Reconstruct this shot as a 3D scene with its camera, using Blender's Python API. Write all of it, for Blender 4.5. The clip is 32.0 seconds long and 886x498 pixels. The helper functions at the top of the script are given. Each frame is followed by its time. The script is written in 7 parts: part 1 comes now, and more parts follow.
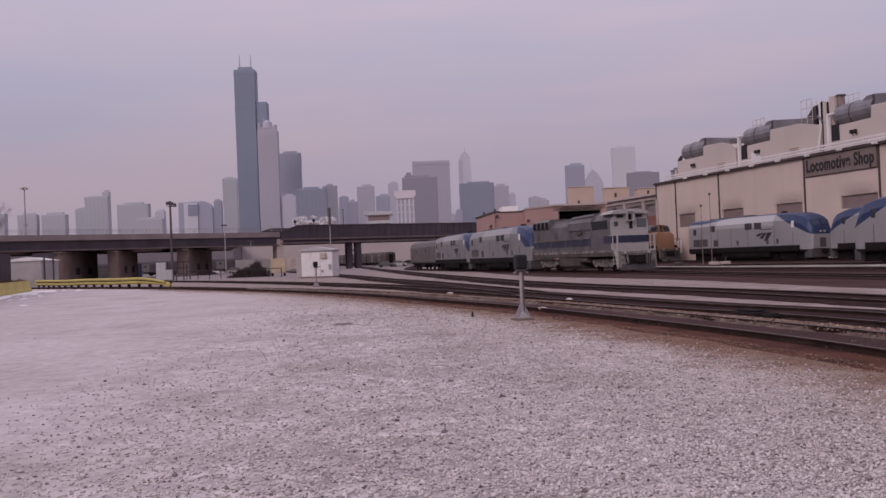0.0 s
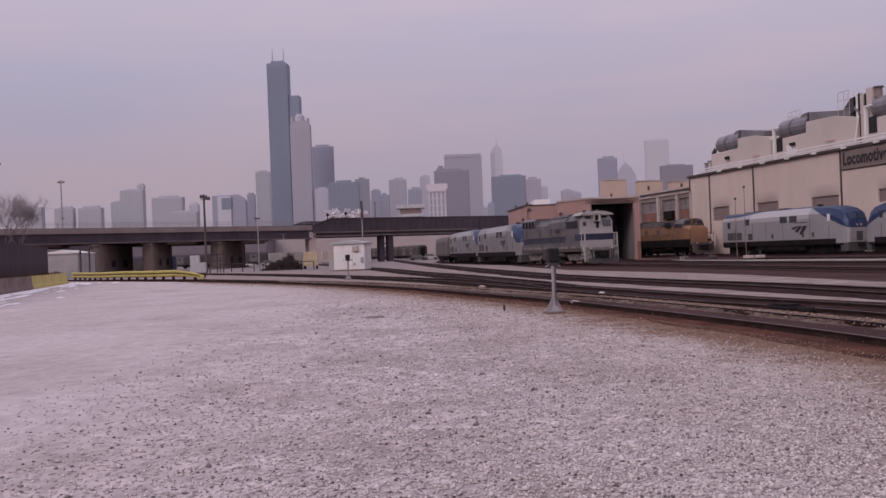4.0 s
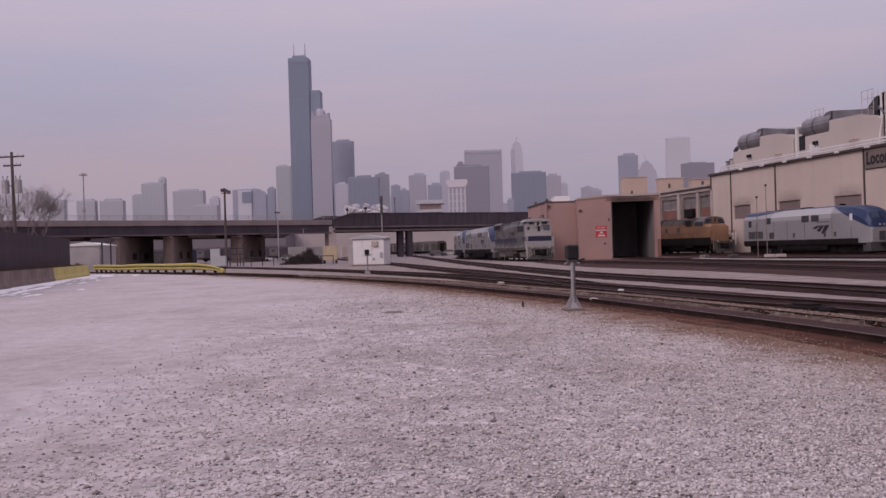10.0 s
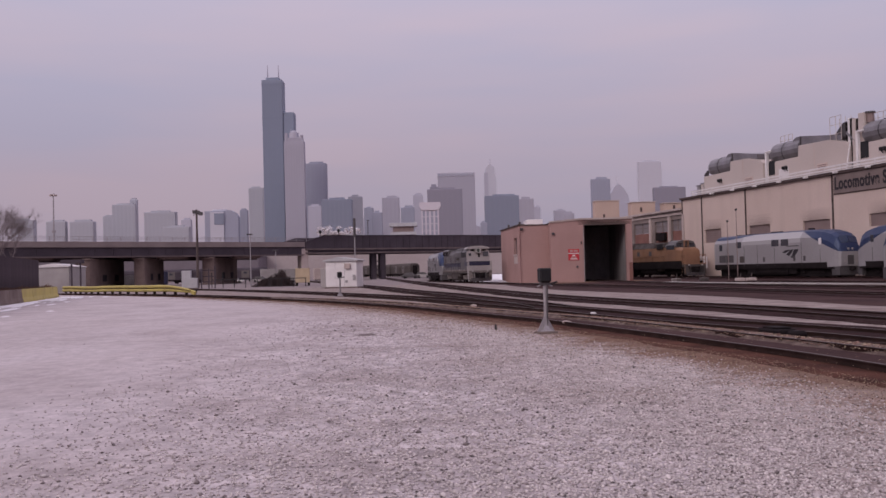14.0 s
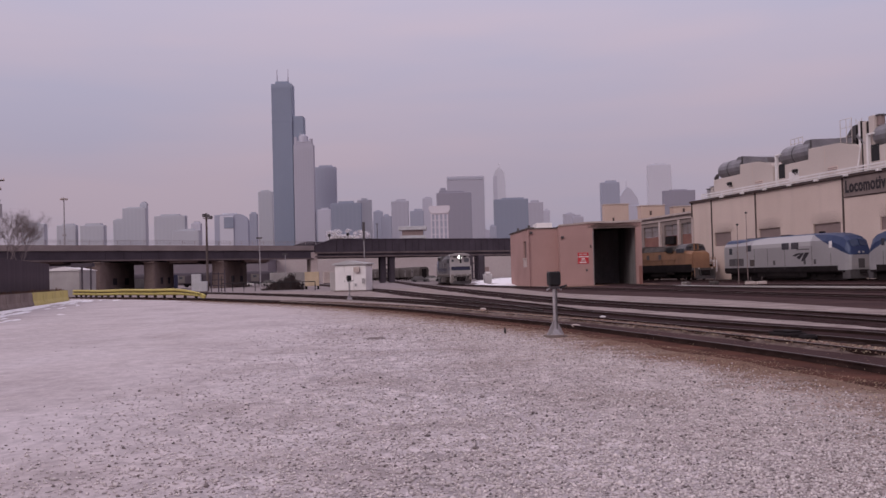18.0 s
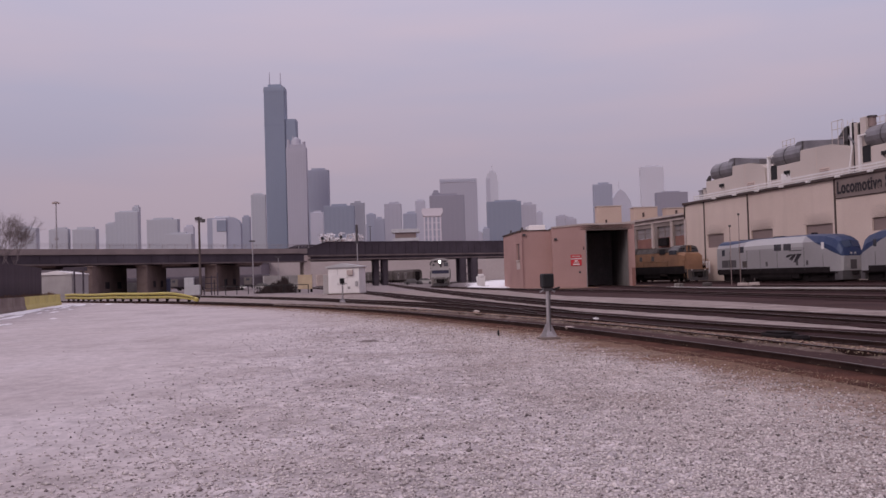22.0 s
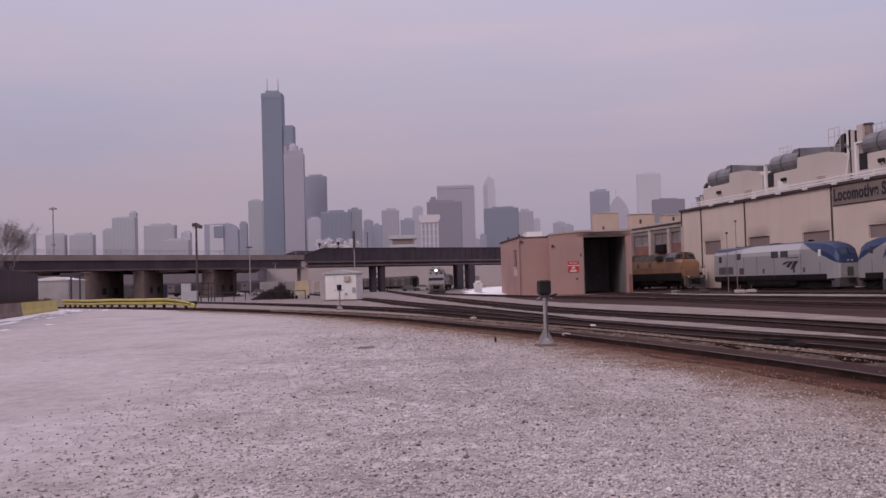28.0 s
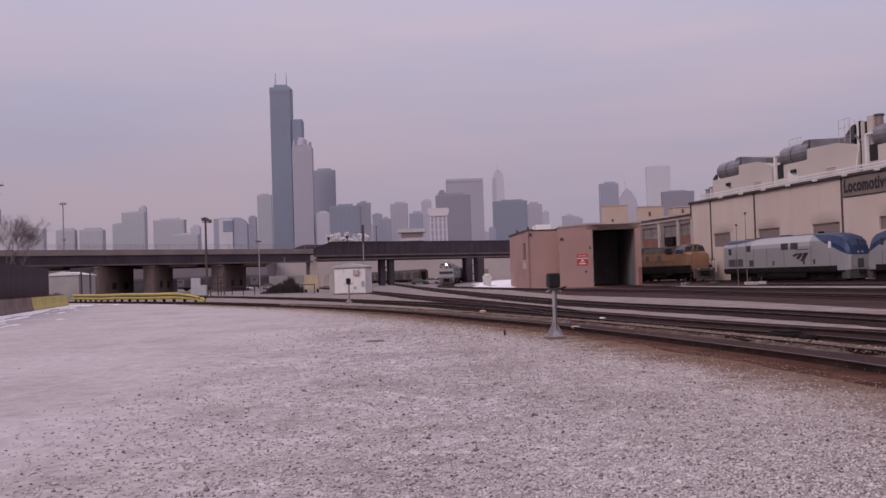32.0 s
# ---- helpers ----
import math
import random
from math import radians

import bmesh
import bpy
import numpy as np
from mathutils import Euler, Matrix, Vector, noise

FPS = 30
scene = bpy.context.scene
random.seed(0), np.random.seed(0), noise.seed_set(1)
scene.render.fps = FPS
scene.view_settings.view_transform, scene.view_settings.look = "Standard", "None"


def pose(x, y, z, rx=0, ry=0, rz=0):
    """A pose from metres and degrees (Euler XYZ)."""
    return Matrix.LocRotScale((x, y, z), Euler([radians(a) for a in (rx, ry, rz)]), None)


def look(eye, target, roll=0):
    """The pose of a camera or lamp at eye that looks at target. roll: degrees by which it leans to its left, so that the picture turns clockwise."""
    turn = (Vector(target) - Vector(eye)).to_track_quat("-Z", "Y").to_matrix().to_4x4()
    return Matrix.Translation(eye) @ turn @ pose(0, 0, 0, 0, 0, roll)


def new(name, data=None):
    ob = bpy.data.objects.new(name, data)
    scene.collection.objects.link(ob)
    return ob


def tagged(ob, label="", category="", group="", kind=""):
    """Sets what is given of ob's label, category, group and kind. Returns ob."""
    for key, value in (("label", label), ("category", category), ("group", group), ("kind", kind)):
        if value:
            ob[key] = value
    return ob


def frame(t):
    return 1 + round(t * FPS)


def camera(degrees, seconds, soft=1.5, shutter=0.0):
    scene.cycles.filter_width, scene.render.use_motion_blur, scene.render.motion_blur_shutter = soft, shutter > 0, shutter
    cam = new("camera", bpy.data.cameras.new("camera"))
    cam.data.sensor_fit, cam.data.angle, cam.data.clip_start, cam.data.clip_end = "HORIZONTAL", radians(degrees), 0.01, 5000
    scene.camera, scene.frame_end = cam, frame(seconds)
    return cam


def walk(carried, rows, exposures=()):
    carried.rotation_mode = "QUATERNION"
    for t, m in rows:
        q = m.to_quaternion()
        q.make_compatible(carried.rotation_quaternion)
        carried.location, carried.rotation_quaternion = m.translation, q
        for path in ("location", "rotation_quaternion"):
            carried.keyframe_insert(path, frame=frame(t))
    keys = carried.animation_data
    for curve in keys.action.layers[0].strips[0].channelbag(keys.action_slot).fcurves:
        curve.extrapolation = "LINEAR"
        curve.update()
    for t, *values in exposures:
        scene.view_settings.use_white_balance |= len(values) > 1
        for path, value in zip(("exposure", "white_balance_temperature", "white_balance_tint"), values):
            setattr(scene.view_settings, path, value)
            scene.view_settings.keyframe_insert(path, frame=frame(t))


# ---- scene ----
# ---- camera ----
cam = camera(47.0, 32.0, 1.55)
EYE = 1.65
# seconds, yaw, pitch, roll of the hand-held camera, which stays on one spot
TURNS = """0 -1.67 0.52 2.33; 0.5 -1.11 0.63 1.90; 1 -0.51 0.54 1.69; 1.5 -0.34 0.30 1.77; 2 -0.44 0.34 1.91; 2.5 0.02 0.34 1.88
4.5 0.22 0.18 2.41; 5 1.08 -0.32 1.88; 5.5 0.07 -1.85 1.46; 6 -0.58 -1.04 2.34; 6.5 -1.07 0.35 2.43; 7 -0.69 -0.02 2.38
7.5 -0.10 -0.16 2.32; 8 1.55 0.26 2.26; 8.5 1.76 0.14 1.68; 9 1.56 -0.12 1.66; 9.5 1.58 -0.02 1.64; 10 1.20 0.01 1.69
10.5 0.93 0.19 1.71; 11 0.94 0.23 1.80; 11.5 0.68 0.54 2.26; 12 0.34 0.83 1.89; 12.5 0.09 1.52 1.79; 13 0.23 1.53 1.64
13.5 0.29 1.56 1.61; 14 -0.32 1.24 1.49; 14.5 -0.70 1.07 1.61; 16.5 -0.41 1.38 1.49; 17 -0.18 1.37 1.55; 17.5 0.20 1.46 1.39
18 0.20 1.45 1.50; 18.5 0.17 1.47 1.54; 19 0.14 1.72 1.58; 19.5 0.10 1.64 1.47; 20 0.07 1.61 1.46; 20.5 0.06 1.52 1.63
21 0.00 1.46 1.72; 21.5 0.00 1.50 1.61; 22 -0.18 1.58 1.72; 22.5 -0.22 1.63 1.72; 23 -0.18 1.62 1.61; 23.5 -0.13 1.73 1.48
24 -0.41 1.66 1.64; 24.5 -0.43 1.86 1.48; 25 -0.32 1.87 1.51; 25.5 -0.32 1.91 1.49; 27.5 -0.13 1.95 1.60; 28 -0.34 1.94 1.62
28.5 -0.08 2.04 1.52; 29 0.43 1.89 1.47; 29.5 0.00 1.69 1.48; 30 0.09 1.64 1.38; 30.5 0.13 1.87 1.30; 31 0.11 1.84 1.36
31.5 0.10 1.73 1.50; 32 0.17 1.58 1.85"""
PATH = [[float(v) for v in row.split()] for row in TURNS.replace("\n", ";").split(";")]
walk(cam, [(t, pose(0, 0, EYE, 90 + p, r, y)) for t, y, p, r in PATH])

# ---- sky and sun ----
world = bpy.data.worlds.new("overcast_sky")
scene.world = world
world.use_nodes = True
wn, wl = world.node_tree.nodes, world.node_tree.links
wn.clear()
SUN_EL, SUN_ROT = radians(32), radians(218)
w_out, w_bg = wn.new("ShaderNodeOutputWorld"), wn.new("ShaderNodeBackground")
w_sky = wn.new("ShaderNodeTexSky")
w_sky.sky_type, w_sky.sun_disc, w_sky.sun_elevation, w_sky.sun_rotation = "NISHITA", False, SUN_EL, SUN_ROT
w_sky.dust_density, w_sky.air_density = 4.0, 1.0
w_co, w_sep = wn.new("ShaderNodeTexCoord"), wn.new("ShaderNodeSeparateXYZ")
w_ramp = wn.new("ShaderNodeValToRGB")
w_ramp.color_ramp.elements[0].position, w_ramp.color_ramp.elements[0].color = 0.0, (0.340, 0.286, 0.348, 1)
w_ramp.color_ramp.elements[1].position, w_ramp.color_ramp.elements[1].color = 1.0, (0.86, 0.77, 0.88, 1)
for pos, col in ((0.10, (0.380, 0.316, 0.388, 1)), (0.22, (0.462, 0.405, 0.497, 1)), (0.45, (0.66, 0.58, 0.70, 1))):
    w_ramp.color_ramp.elements.new(pos).color = col
w_map, w_noise = wn.new("ShaderNodeMapping"), wn.new("ShaderNodeTexNoise")
w_map.inputs["Scale"].default_value = (1.2, 1.2, 7.0)
w_noise.inputs["Scale"].default_value, w_noise.inputs["Detail"].default_value = 1.7, 3.0
w_cloud = wn.new("ShaderNodeValToRGB")
w_cloud.color_ramp.elements[0].position, w_cloud.color_ramp.elements[0].color = 0.38, (0.90, 0.95, 1.02, 1)
w_cloud.color_ramp.elements[1].position, w_cloud.color_ramp.elements[1].color = 0.62, (1.05, 1.0, 1.0, 1)
w_mul, w_mix = wn.new("ShaderNodeMixRGB"), wn.new("ShaderNodeMixRGB")
w_mul.blend_type, w_mul.inputs[0].default_value = "MULTIPLY", 1.0
w_scale = wn.new("ShaderNodeMixRGB")
w_scale.blend_type, w_scale.inputs[0].default_value, w_scale.inputs[2].default_value = "MULTIPLY", 1.0, (0.1, 0.1, 0.1, 1)
w_mix.inputs[0].default_value = 0.93
wl.new(w_co.outputs["Generated"], w_sep.inputs[0]), wl.new(w_sep.outputs["Z"], w_ramp.inputs[0])
wl.new(w_co.outputs["Generated"], w_map.inputs[0]), wl.new(w_map.outputs[0], w_noise.inputs[0]), wl.new(w_noise.outputs[0], w_cloud.inputs[0])
wl.new(w_ramp.outputs[0], w_mul.inputs[1]), wl.new(w_cloud.outputs[0], w_mul.inputs[2])
wl.new(w_sky.outputs[0], w_scale.inputs[1]), wl.new(w_scale.outputs[0], w_mix.inputs[1]), wl.new(w_mul.outputs[0], w_mix.inputs[2])
wl.new(w_mix.outputs[0], w_bg.inputs[0]), wl.new(w_bg.outputs[0], w_out.inputs[0])
w_bg.inputs[1].default_value = 1.14
sun = new("sun", bpy.data.lights.new("sun", "SUN"))
sun.data.energy, sun.data.angle, sun.data.color = 0.85, radians(25), (1.0, 0.93, 0.90)
sun.matrix_world = look((0, 0, 60), (0 + 60 * math.sin(SUN_ROT + math.pi), 60 * math.cos(SUN_ROT + math.pi), 60 - 60 * math.tan(SUN_EL)))
scene.view_settings.exposure = 0.0


# ---- materials ----
def mat(name, base, other=None, rough=0.8, metal=0.0, scale=3.0, fine=40.0, bump=0.15, spread=0.5, per_object=0.0, coords="Object", stretch=(1, 1, 1), per_island=0.0):
    """Two colours mixed by coarse and fine noise, with fine relief."""
    m = bpy.data.materials.new(name)
    m.use_nodes = True
    n, l = m.node_tree.nodes, m.node_tree.links
    b = n["Principled BSDF"]
    b.inputs["Roughness"].default_value, b.inputs["Metallic"].default_value = rough, metal
    b.inputs["Specular IOR Level"].default_value = 0.5 if rough < 0.5 else (0.25 if rough < 0.8 else 0.04)
    other = other or tuple(c * 0.72 for c in base)
    co, mp = n.new("ShaderNodeTexCoord"), n.new("ShaderNodeMapping")
    mp.inputs["Scale"].default_value = stretch
    l.new(co.outputs[coords], mp.inputs[0])
    n1, n2 = n.new("ShaderNodeTexNoise"), n.new("ShaderNodeTexNoise")
    n1.inputs["Scale"].default_value, n1.inputs["Detail"].default_value = scale, 5
    n2.inputs["Scale"].default_value, n2.inputs["Detail"].default_value = fine, 3
    l.new(mp.outputs[0], n1.inputs[0]), l.new(mp.outputs[0], n2.inputs[0])
    add = n.new("ShaderNodeMath")
    add.operation = "MULTIPLY_ADD"
    l.new(n2.outputs[0], add.inputs[0])
    add.inputs[1].default_value = 0.5
    l.new(n1.outputs[0], add.inputs[2])
    rng = n.new("ShaderNodeMapRange")
    rng.inputs[1].default_value, rng.inputs[2].default_value = 0.75 - spread * 0.5, 0.75 + spread * 0.5
    l.new(add.outputs[0], rng.inputs[0])
    mix = n.new("ShaderNodeMixRGB")
    mix.inputs[1].default_value, mix.inputs[2].default_value = (*base, 1), (*other, 1)
    l.new(rng.outputs[0], mix.inputs[0])
    col = mix.outputs[0]
    if per_object or per_island:
        src = n.new("ShaderNodeObjectInfo").outputs["Random"] if per_object else n.new("ShaderNodeNewGeometry").outputs["Random Per Island"]
        k = per_object or per_island
        r2, hs = n.new("ShaderNodeMapRange"), n.new("ShaderNodeHueSaturation")
        r2.inputs[3].default_value, r2.inputs[4].default_value = 1 - k, 1 + k
        l.new(src, r2.inputs[0]), l.new(r2.outputs[0], hs.inputs["Value"]), l.new(col, hs.inputs["Color"])
        col = hs.outputs[0]
    l.new(col, b.inputs["Base Color"])
    if bump:
        bp = n.new("ShaderNodeBump")
        bp.inputs["Strength"].default_value, bp.inputs["Distance"].default_value = bump, 0.02
        l.new(n2.outputs[0], bp.inputs["Height"]), l.new(bp.outputs[0], b.inputs["Normal"])
    return m


def glow(name, colour, strength):
    m = bpy.data.materials.new(name)
    m.use_nodes = True
    b = m.node_tree.nodes["Principled BSDF"]
    b.inputs["Base Color"].default_value = (*colour, 1)
    b.inputs["Emission Color"].default_value, b.inputs["Emission Strength"].default_value = (*colour, 1), strength
    return m


M = {
    "ballast": mat("dark_oily_ballast", (0.050, 0.026, 0.026), (0.020, 0.0115, 0.012), 0.95, 0, 1.2, 30, 0.6, 0.5),
    "rust_ballast": mat("rust_stained_ballast", (0.125, 0.055, 0.04), (0.044, 0.021, 0.017), 0.95, 0, 0.9, 28, 0.6, 0.5),
    "pale_path": mat("frosted_limestone_walkway", (0.50, 0.46, 0.44), (0.25, 0.22, 0.215), 0.95, 0, 0.35, 12, 0.5, 0.6),
    "rail": mat("rusted_rail_steel", (0.056, 0.033, 0.029), (0.026, 0.016, 0.015), 0.85, 0.1, 2, 30, 0.2),
    "sleeper": mat("creosoted_sleeper_wood", (0.05, 0.032, 0.03), (0.024, 0.016, 0.016), 0.95, 0, 2, 25, 0.4, 0.5, 0.25),
    "girder": mat("dark_painted_girder_steel", (0.080, 0.062, 0.077), (0.046, 0.035, 0.044), 0.7, 0.1, 0.25, 3, 0.1, 0.6),
    "flange": mat("weathered_girder_flange", (0.20, 0.155, 0.155), (0.10, 0.075, 0.078), 0.8, 0.1, 0.3, 4, 0.1, 0.6),
    "deck": mat("stained_deck_concrete", (0.30, 0.245, 0.235), (0.19, 0.15, 0.15), 0.9, 0, 0.25, 4, 0.2, 0.6),
    "pier": mat("brown_stained_pier_concrete", (0.235, 0.172, 0.155), (0.115, 0.083, 0.078), 0.9, 0, 0.25, 3, 0.2, 0.6),
    "pink_wall": mat("salmon_painted_brick", (0.445, 0.278, 0.256), (0.335, 0.205, 0.19), 0.85, 0, 0.25, 9, 0.15, 0.7),
    "coping": mat("pale_metal_coping", (0.55, 0.45, 0.42), (0.36, 0.28, 0.26), 0.7, 0, 0.4, 8, 0.1),
    "shop_wall": mat("tan_precast_panel", (0.665, 0.53, 0.478), (0.525, 0.405, 0.36), 0.85, 0, 0.16, 5, 0.1, 0.75),
    "unit": mat("cream_rooftop_casing", (0.58, 0.492, 0.46), (0.46, 0.385, 0.358), 0.75, 0, 0.15, 5, 0.1, 0.8),
    "duct": mat("dark_grey_fan_housing", (0.27, 0.25, 0.265), (0.15, 0.135, 0.145), 0.45, 0.45, 0.5, 6, 0.1),
    # near-black for hollows that light would not reach
    "dark": mat("unlit_hollow_black", (0.05, 0.044, 0.05), (0.028, 0.025, 0.029), 0.95, 0, 0.4, 6, 0.1),
    "soot": mat("dark_brown_masonry", (0.16, 0.12, 0.11), (0.055, 0.045, 0.045), 0.95, 0, 0.35, 6, 0.2),
    "louvre": mat("faded_brown_louvre", (0.27, 0.195, 0.185), (0.21, 0.15, 0.145), 0.7, 0.1, 0.5, 8, 0.1),
    "joint": mat("dark_panel_joint", (0.11, 0.08, 0.075), (0.07, 0.05, 0.05), 0.9, 0, 1, 10, 0.1),
    "sign": mat("dull_bronze_sign_board", (0.235, 0.178, 0.165), (0.185, 0.138, 0.13), 0.7, 0, 0.6, 8, 0.05),
    "letter": mat("dark_sign_letter", (0.030, 0.024, 0.030), (0.022, 0.018, 0.022), 0.6, 0, 2, 8, 0.0),
    "glass": mat("dull_window_glass", (0.075, 0.075, 0.09), (0.04, 0.04, 0.05), 0.15, 0, 0.5, 4, 0.0),
    "windscreen": mat("tinted_windscreen_glass", (0.022, 0.034, 0.075), (0.016, 0.025, 0.06), 0.25, 0, 0.5, 4, 0.0),
    "pane": mat("sky_reflecting_pane", (0.12, 0.115, 0.13), (0.08, 0.078, 0.09), 0.06, 0, 0.5, 4, 0.0),
    # colours of the far sheds include a tint of haze
    "far_wall": mat("haze_tinted_mauve_cladding", (0.21, 0.178, 0.20), (0.15, 0.125, 0.142), 0.85, 0, 0.06, 1, 0.0, 0.6),
    "far_pale": mat("haze_tinted_pale_cladding", (0.45, 0.385, 0.38), (0.36, 0.30, 0.30), 0.85, 0, 0.05, 1, 0.0, 0.6),
    "rail_head": mat("worn_bright_rail_head", (0.14, 0.112, 0.108), (0.055, 0.04, 0.038), 0.5, 0.5, 0.6, 20, 0.05, 0.6),
    "blind_pane": mat("dust_blinded_window", (0.25, 0.205, 0.205), (0.15, 0.122, 0.125), 0.45, 0, 0.5, 5, 0.0, 0.6),
    "annex_wall": mat("grey_brown_annex_masonry", (0.30, 0.24, 0.225), (0.19, 0.15, 0.14), 0.92, 0, 0.4, 8, 0.2),
    "brick": mat("red_brown_brick", (0.26, 0.13, 0.11), (0.19, 0.095, 0.085), 0.9, 0, 0.5, 12, 0.2),
    "orange_box": mat("apricot_penthouse_panel", (0.56, 0.415, 0.35), (0.47, 0.345, 0.29), 0.8, 0, 0.2, 5, 0.1),
    "white": mat("white_painted_metal", (0.78, 0.73, 0.73), (0.62, 0.57, 0.57), 0.6, 0, 0.6, 9, 0.05, 0.7),
    "pale_case": mat("weathered_pale_cabinet", (0.5, 0.48, 0.5), (0.36, 0.34, 0.355), 0.6, 0, 0.8, 9, 0.05, 0.6),
    "grey": mat("galvanised_steel", (0.42, 0.385, 0.395), (0.27, 0.245, 0.255), 0.5, 0.5, 1.5, 15, 0.1),
    "pole_wood": mat("weathered_pole_wood", (0.13, 0.10, 0.095), (0.075, 0.058, 0.056), 0.95, 0, 1.5, 20, 0.3, 0.5, 0, "Object", (6, 6, 0.6)),
    "black": mat("black_painted_steel", (0.020, 0.018, 0.020), (0.012, 0.011, 0.012), 0.55, 0, 3, 20, 0.05),
    "yellow": mat("safety_yellow_paint", (0.5, 0.41, 0.125), (0.36, 0.285, 0.1), 0.65, 0, 0.8, 12, 0.1, 0.6),
    "kerb": mat("stained_barrier_concrete", (0.25, 0.195, 0.178), (0.125, 0.094, 0.088), 0.92, 0, 0.5, 9, 0.3, 0.6),
    "fence": mat("dark_brown_privacy_slat", (0.085, 0.064, 0.075), (0.055, 0.042, 0.05), 0.85, 0, 0.6, 12, 0.1, 0.6, 0.1),
    "snow": mat("thin_crusted_snow", (0.9, 0.87, 0.89), (0.76, 0.71, 0.74), 0.8, 0, 0.8, 10, 0.3, 0.6),
    "tan_cab": mat("faded_tan_vehicle_paint", (0.52, 0.40, 0.275), (0.42, 0.32, 0.22), 0.6, 0, 1, 8, 0.05),
    "bark": mat("grey_bark", (0.22, 0.18, 0.185), (0.15, 0.12, 0.125), 0.95, 0, 2, 20, 0.2),
    "scrub": mat("dry_dark_scrub", (0.075, 0.055, 0.055), (0.04, 0.03, 0.03), 0.95, 0, 1, 6, 0.2),
    "weeds": mat("dead_brown_weeds", (0.19, 0.115, 0.085), (0.10, 0.062, 0.05), 0.95, 0, 2, 20, 0.2),
    "stain": mat("oil_soaked_gravel", (0.24, 0.195, 0.19), (0.14, 0.11, 0.11), 0.9, 0, 3, 40, 0.5, 0.6),
    "red": mat("red_warning_sign", (0.55, 0.045, 0.055), (0.45, 0.04, 0.05), 0.5, 0, 2, 8, 0.0),
    "silver": mat("silver_locomotive_paint", (0.165, 0.15, 0.155), (0.09, 0.08, 0.083), 0.5, 0.2, 0.5, 6, 0.05, 0.5),
    "silver_pale": mat("pale_grey_cab_paint", (0.43, 0.39, 0.385), (0.27, 0.24, 0.238), 0.5, 0, 0.5, 8, 0.05, 0.7),
    "dark_grey": mat("grimy_dark_grey_paint", (0.105, 0.092, 0.096), (0.06, 0.052, 0.056), 0.6, 0.1, 0.6, 8, 0.1),
    "stripe": mat("dark_blue_stripe_paint", (0.021, 0.02, 0.052), (0.016, 0.015, 0.038), 0.45, 0, 0.5, 8, 0.03),
    "grime": mat("grimy_underframe_steel", (0.028, 0.022, 0.023), (0.015, 0.012, 0.013), 0.85, 0.2, 1, 10, 0.2),
    "tank": mat("dusty_fuel_tank", (0.125, 0.105, 0.1), (0.065, 0.053, 0.052), 0.8, 0.1, 0.8, 8, 0.1),
    "dusty": mat("dust_caked_running_gear", (0.34, 0.295, 0.28), (0.07, 0.055, 0.052), 0.85, 0.1, 1.6, 9, 0.2, 0.4),
    "gold": mat("armour_yellow_paint", (0.33, 0.175, 0.105), (0.17, 0.092, 0.064), 0.5, 0, 0.4, 7, 0.05, 0.7),
    "coach": mat("weathered_stainless_coach", (0.17, 0.145, 0.14), (0.11, 0.092, 0.09), 0.6, 0.3, 0.4, 8, 0.05),
    "headlamp": glow("lit_headlamp", (1.0, 0.97, 0.94), 25.0),
    "steam": mat("white_steam", (0.9, 0.86, 0.88), (0.8, 0.75, 0.78), 1.0, 0, 0.1, 1, 0.0),
    # winter haze is mixed straight into the tower colours
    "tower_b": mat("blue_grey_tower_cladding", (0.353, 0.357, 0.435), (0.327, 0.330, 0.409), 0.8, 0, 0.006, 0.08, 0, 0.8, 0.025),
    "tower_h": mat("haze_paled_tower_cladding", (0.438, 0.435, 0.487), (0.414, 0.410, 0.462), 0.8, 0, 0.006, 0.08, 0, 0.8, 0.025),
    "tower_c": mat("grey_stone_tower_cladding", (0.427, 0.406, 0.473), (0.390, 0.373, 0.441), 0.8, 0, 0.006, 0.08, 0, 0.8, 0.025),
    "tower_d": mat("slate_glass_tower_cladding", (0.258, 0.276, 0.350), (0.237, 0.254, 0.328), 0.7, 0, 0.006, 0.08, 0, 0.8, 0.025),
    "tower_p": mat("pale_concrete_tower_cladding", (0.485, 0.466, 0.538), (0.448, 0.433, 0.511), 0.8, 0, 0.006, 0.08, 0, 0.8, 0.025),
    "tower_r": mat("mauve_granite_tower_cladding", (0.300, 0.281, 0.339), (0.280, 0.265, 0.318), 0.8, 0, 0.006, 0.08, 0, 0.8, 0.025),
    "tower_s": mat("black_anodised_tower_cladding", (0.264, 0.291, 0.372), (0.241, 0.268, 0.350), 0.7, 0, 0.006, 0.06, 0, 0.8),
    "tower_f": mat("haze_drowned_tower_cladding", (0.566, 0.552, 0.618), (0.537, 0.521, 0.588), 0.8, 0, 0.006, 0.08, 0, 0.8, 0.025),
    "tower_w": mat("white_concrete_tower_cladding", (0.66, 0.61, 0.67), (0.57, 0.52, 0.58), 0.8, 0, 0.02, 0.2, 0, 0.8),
}


# ---- mesh helpers ----
def part(name, bm, material, parent=None, label="", smooth=False):
    """Links a bmesh as one mesh object, under parent if given."""
    me = bpy.data.meshes.new(name)
    bmesh.ops.recalc_face_normals(bm, faces=bm.faces)
    if smooth:
        for f in bm.faces:
            f.smooth = True
    bm.to_mesh(me)
    bm.free()
    for m in (material if isinstance(material, (list, tuple)) else (material,)):
        me.materials.append(M[m] if isinstance(m, str) else m)
    ob = new(name, me)
    if parent is not None:
        ob.parent = parent
    if label:
        ob["label"] = label
    return ob


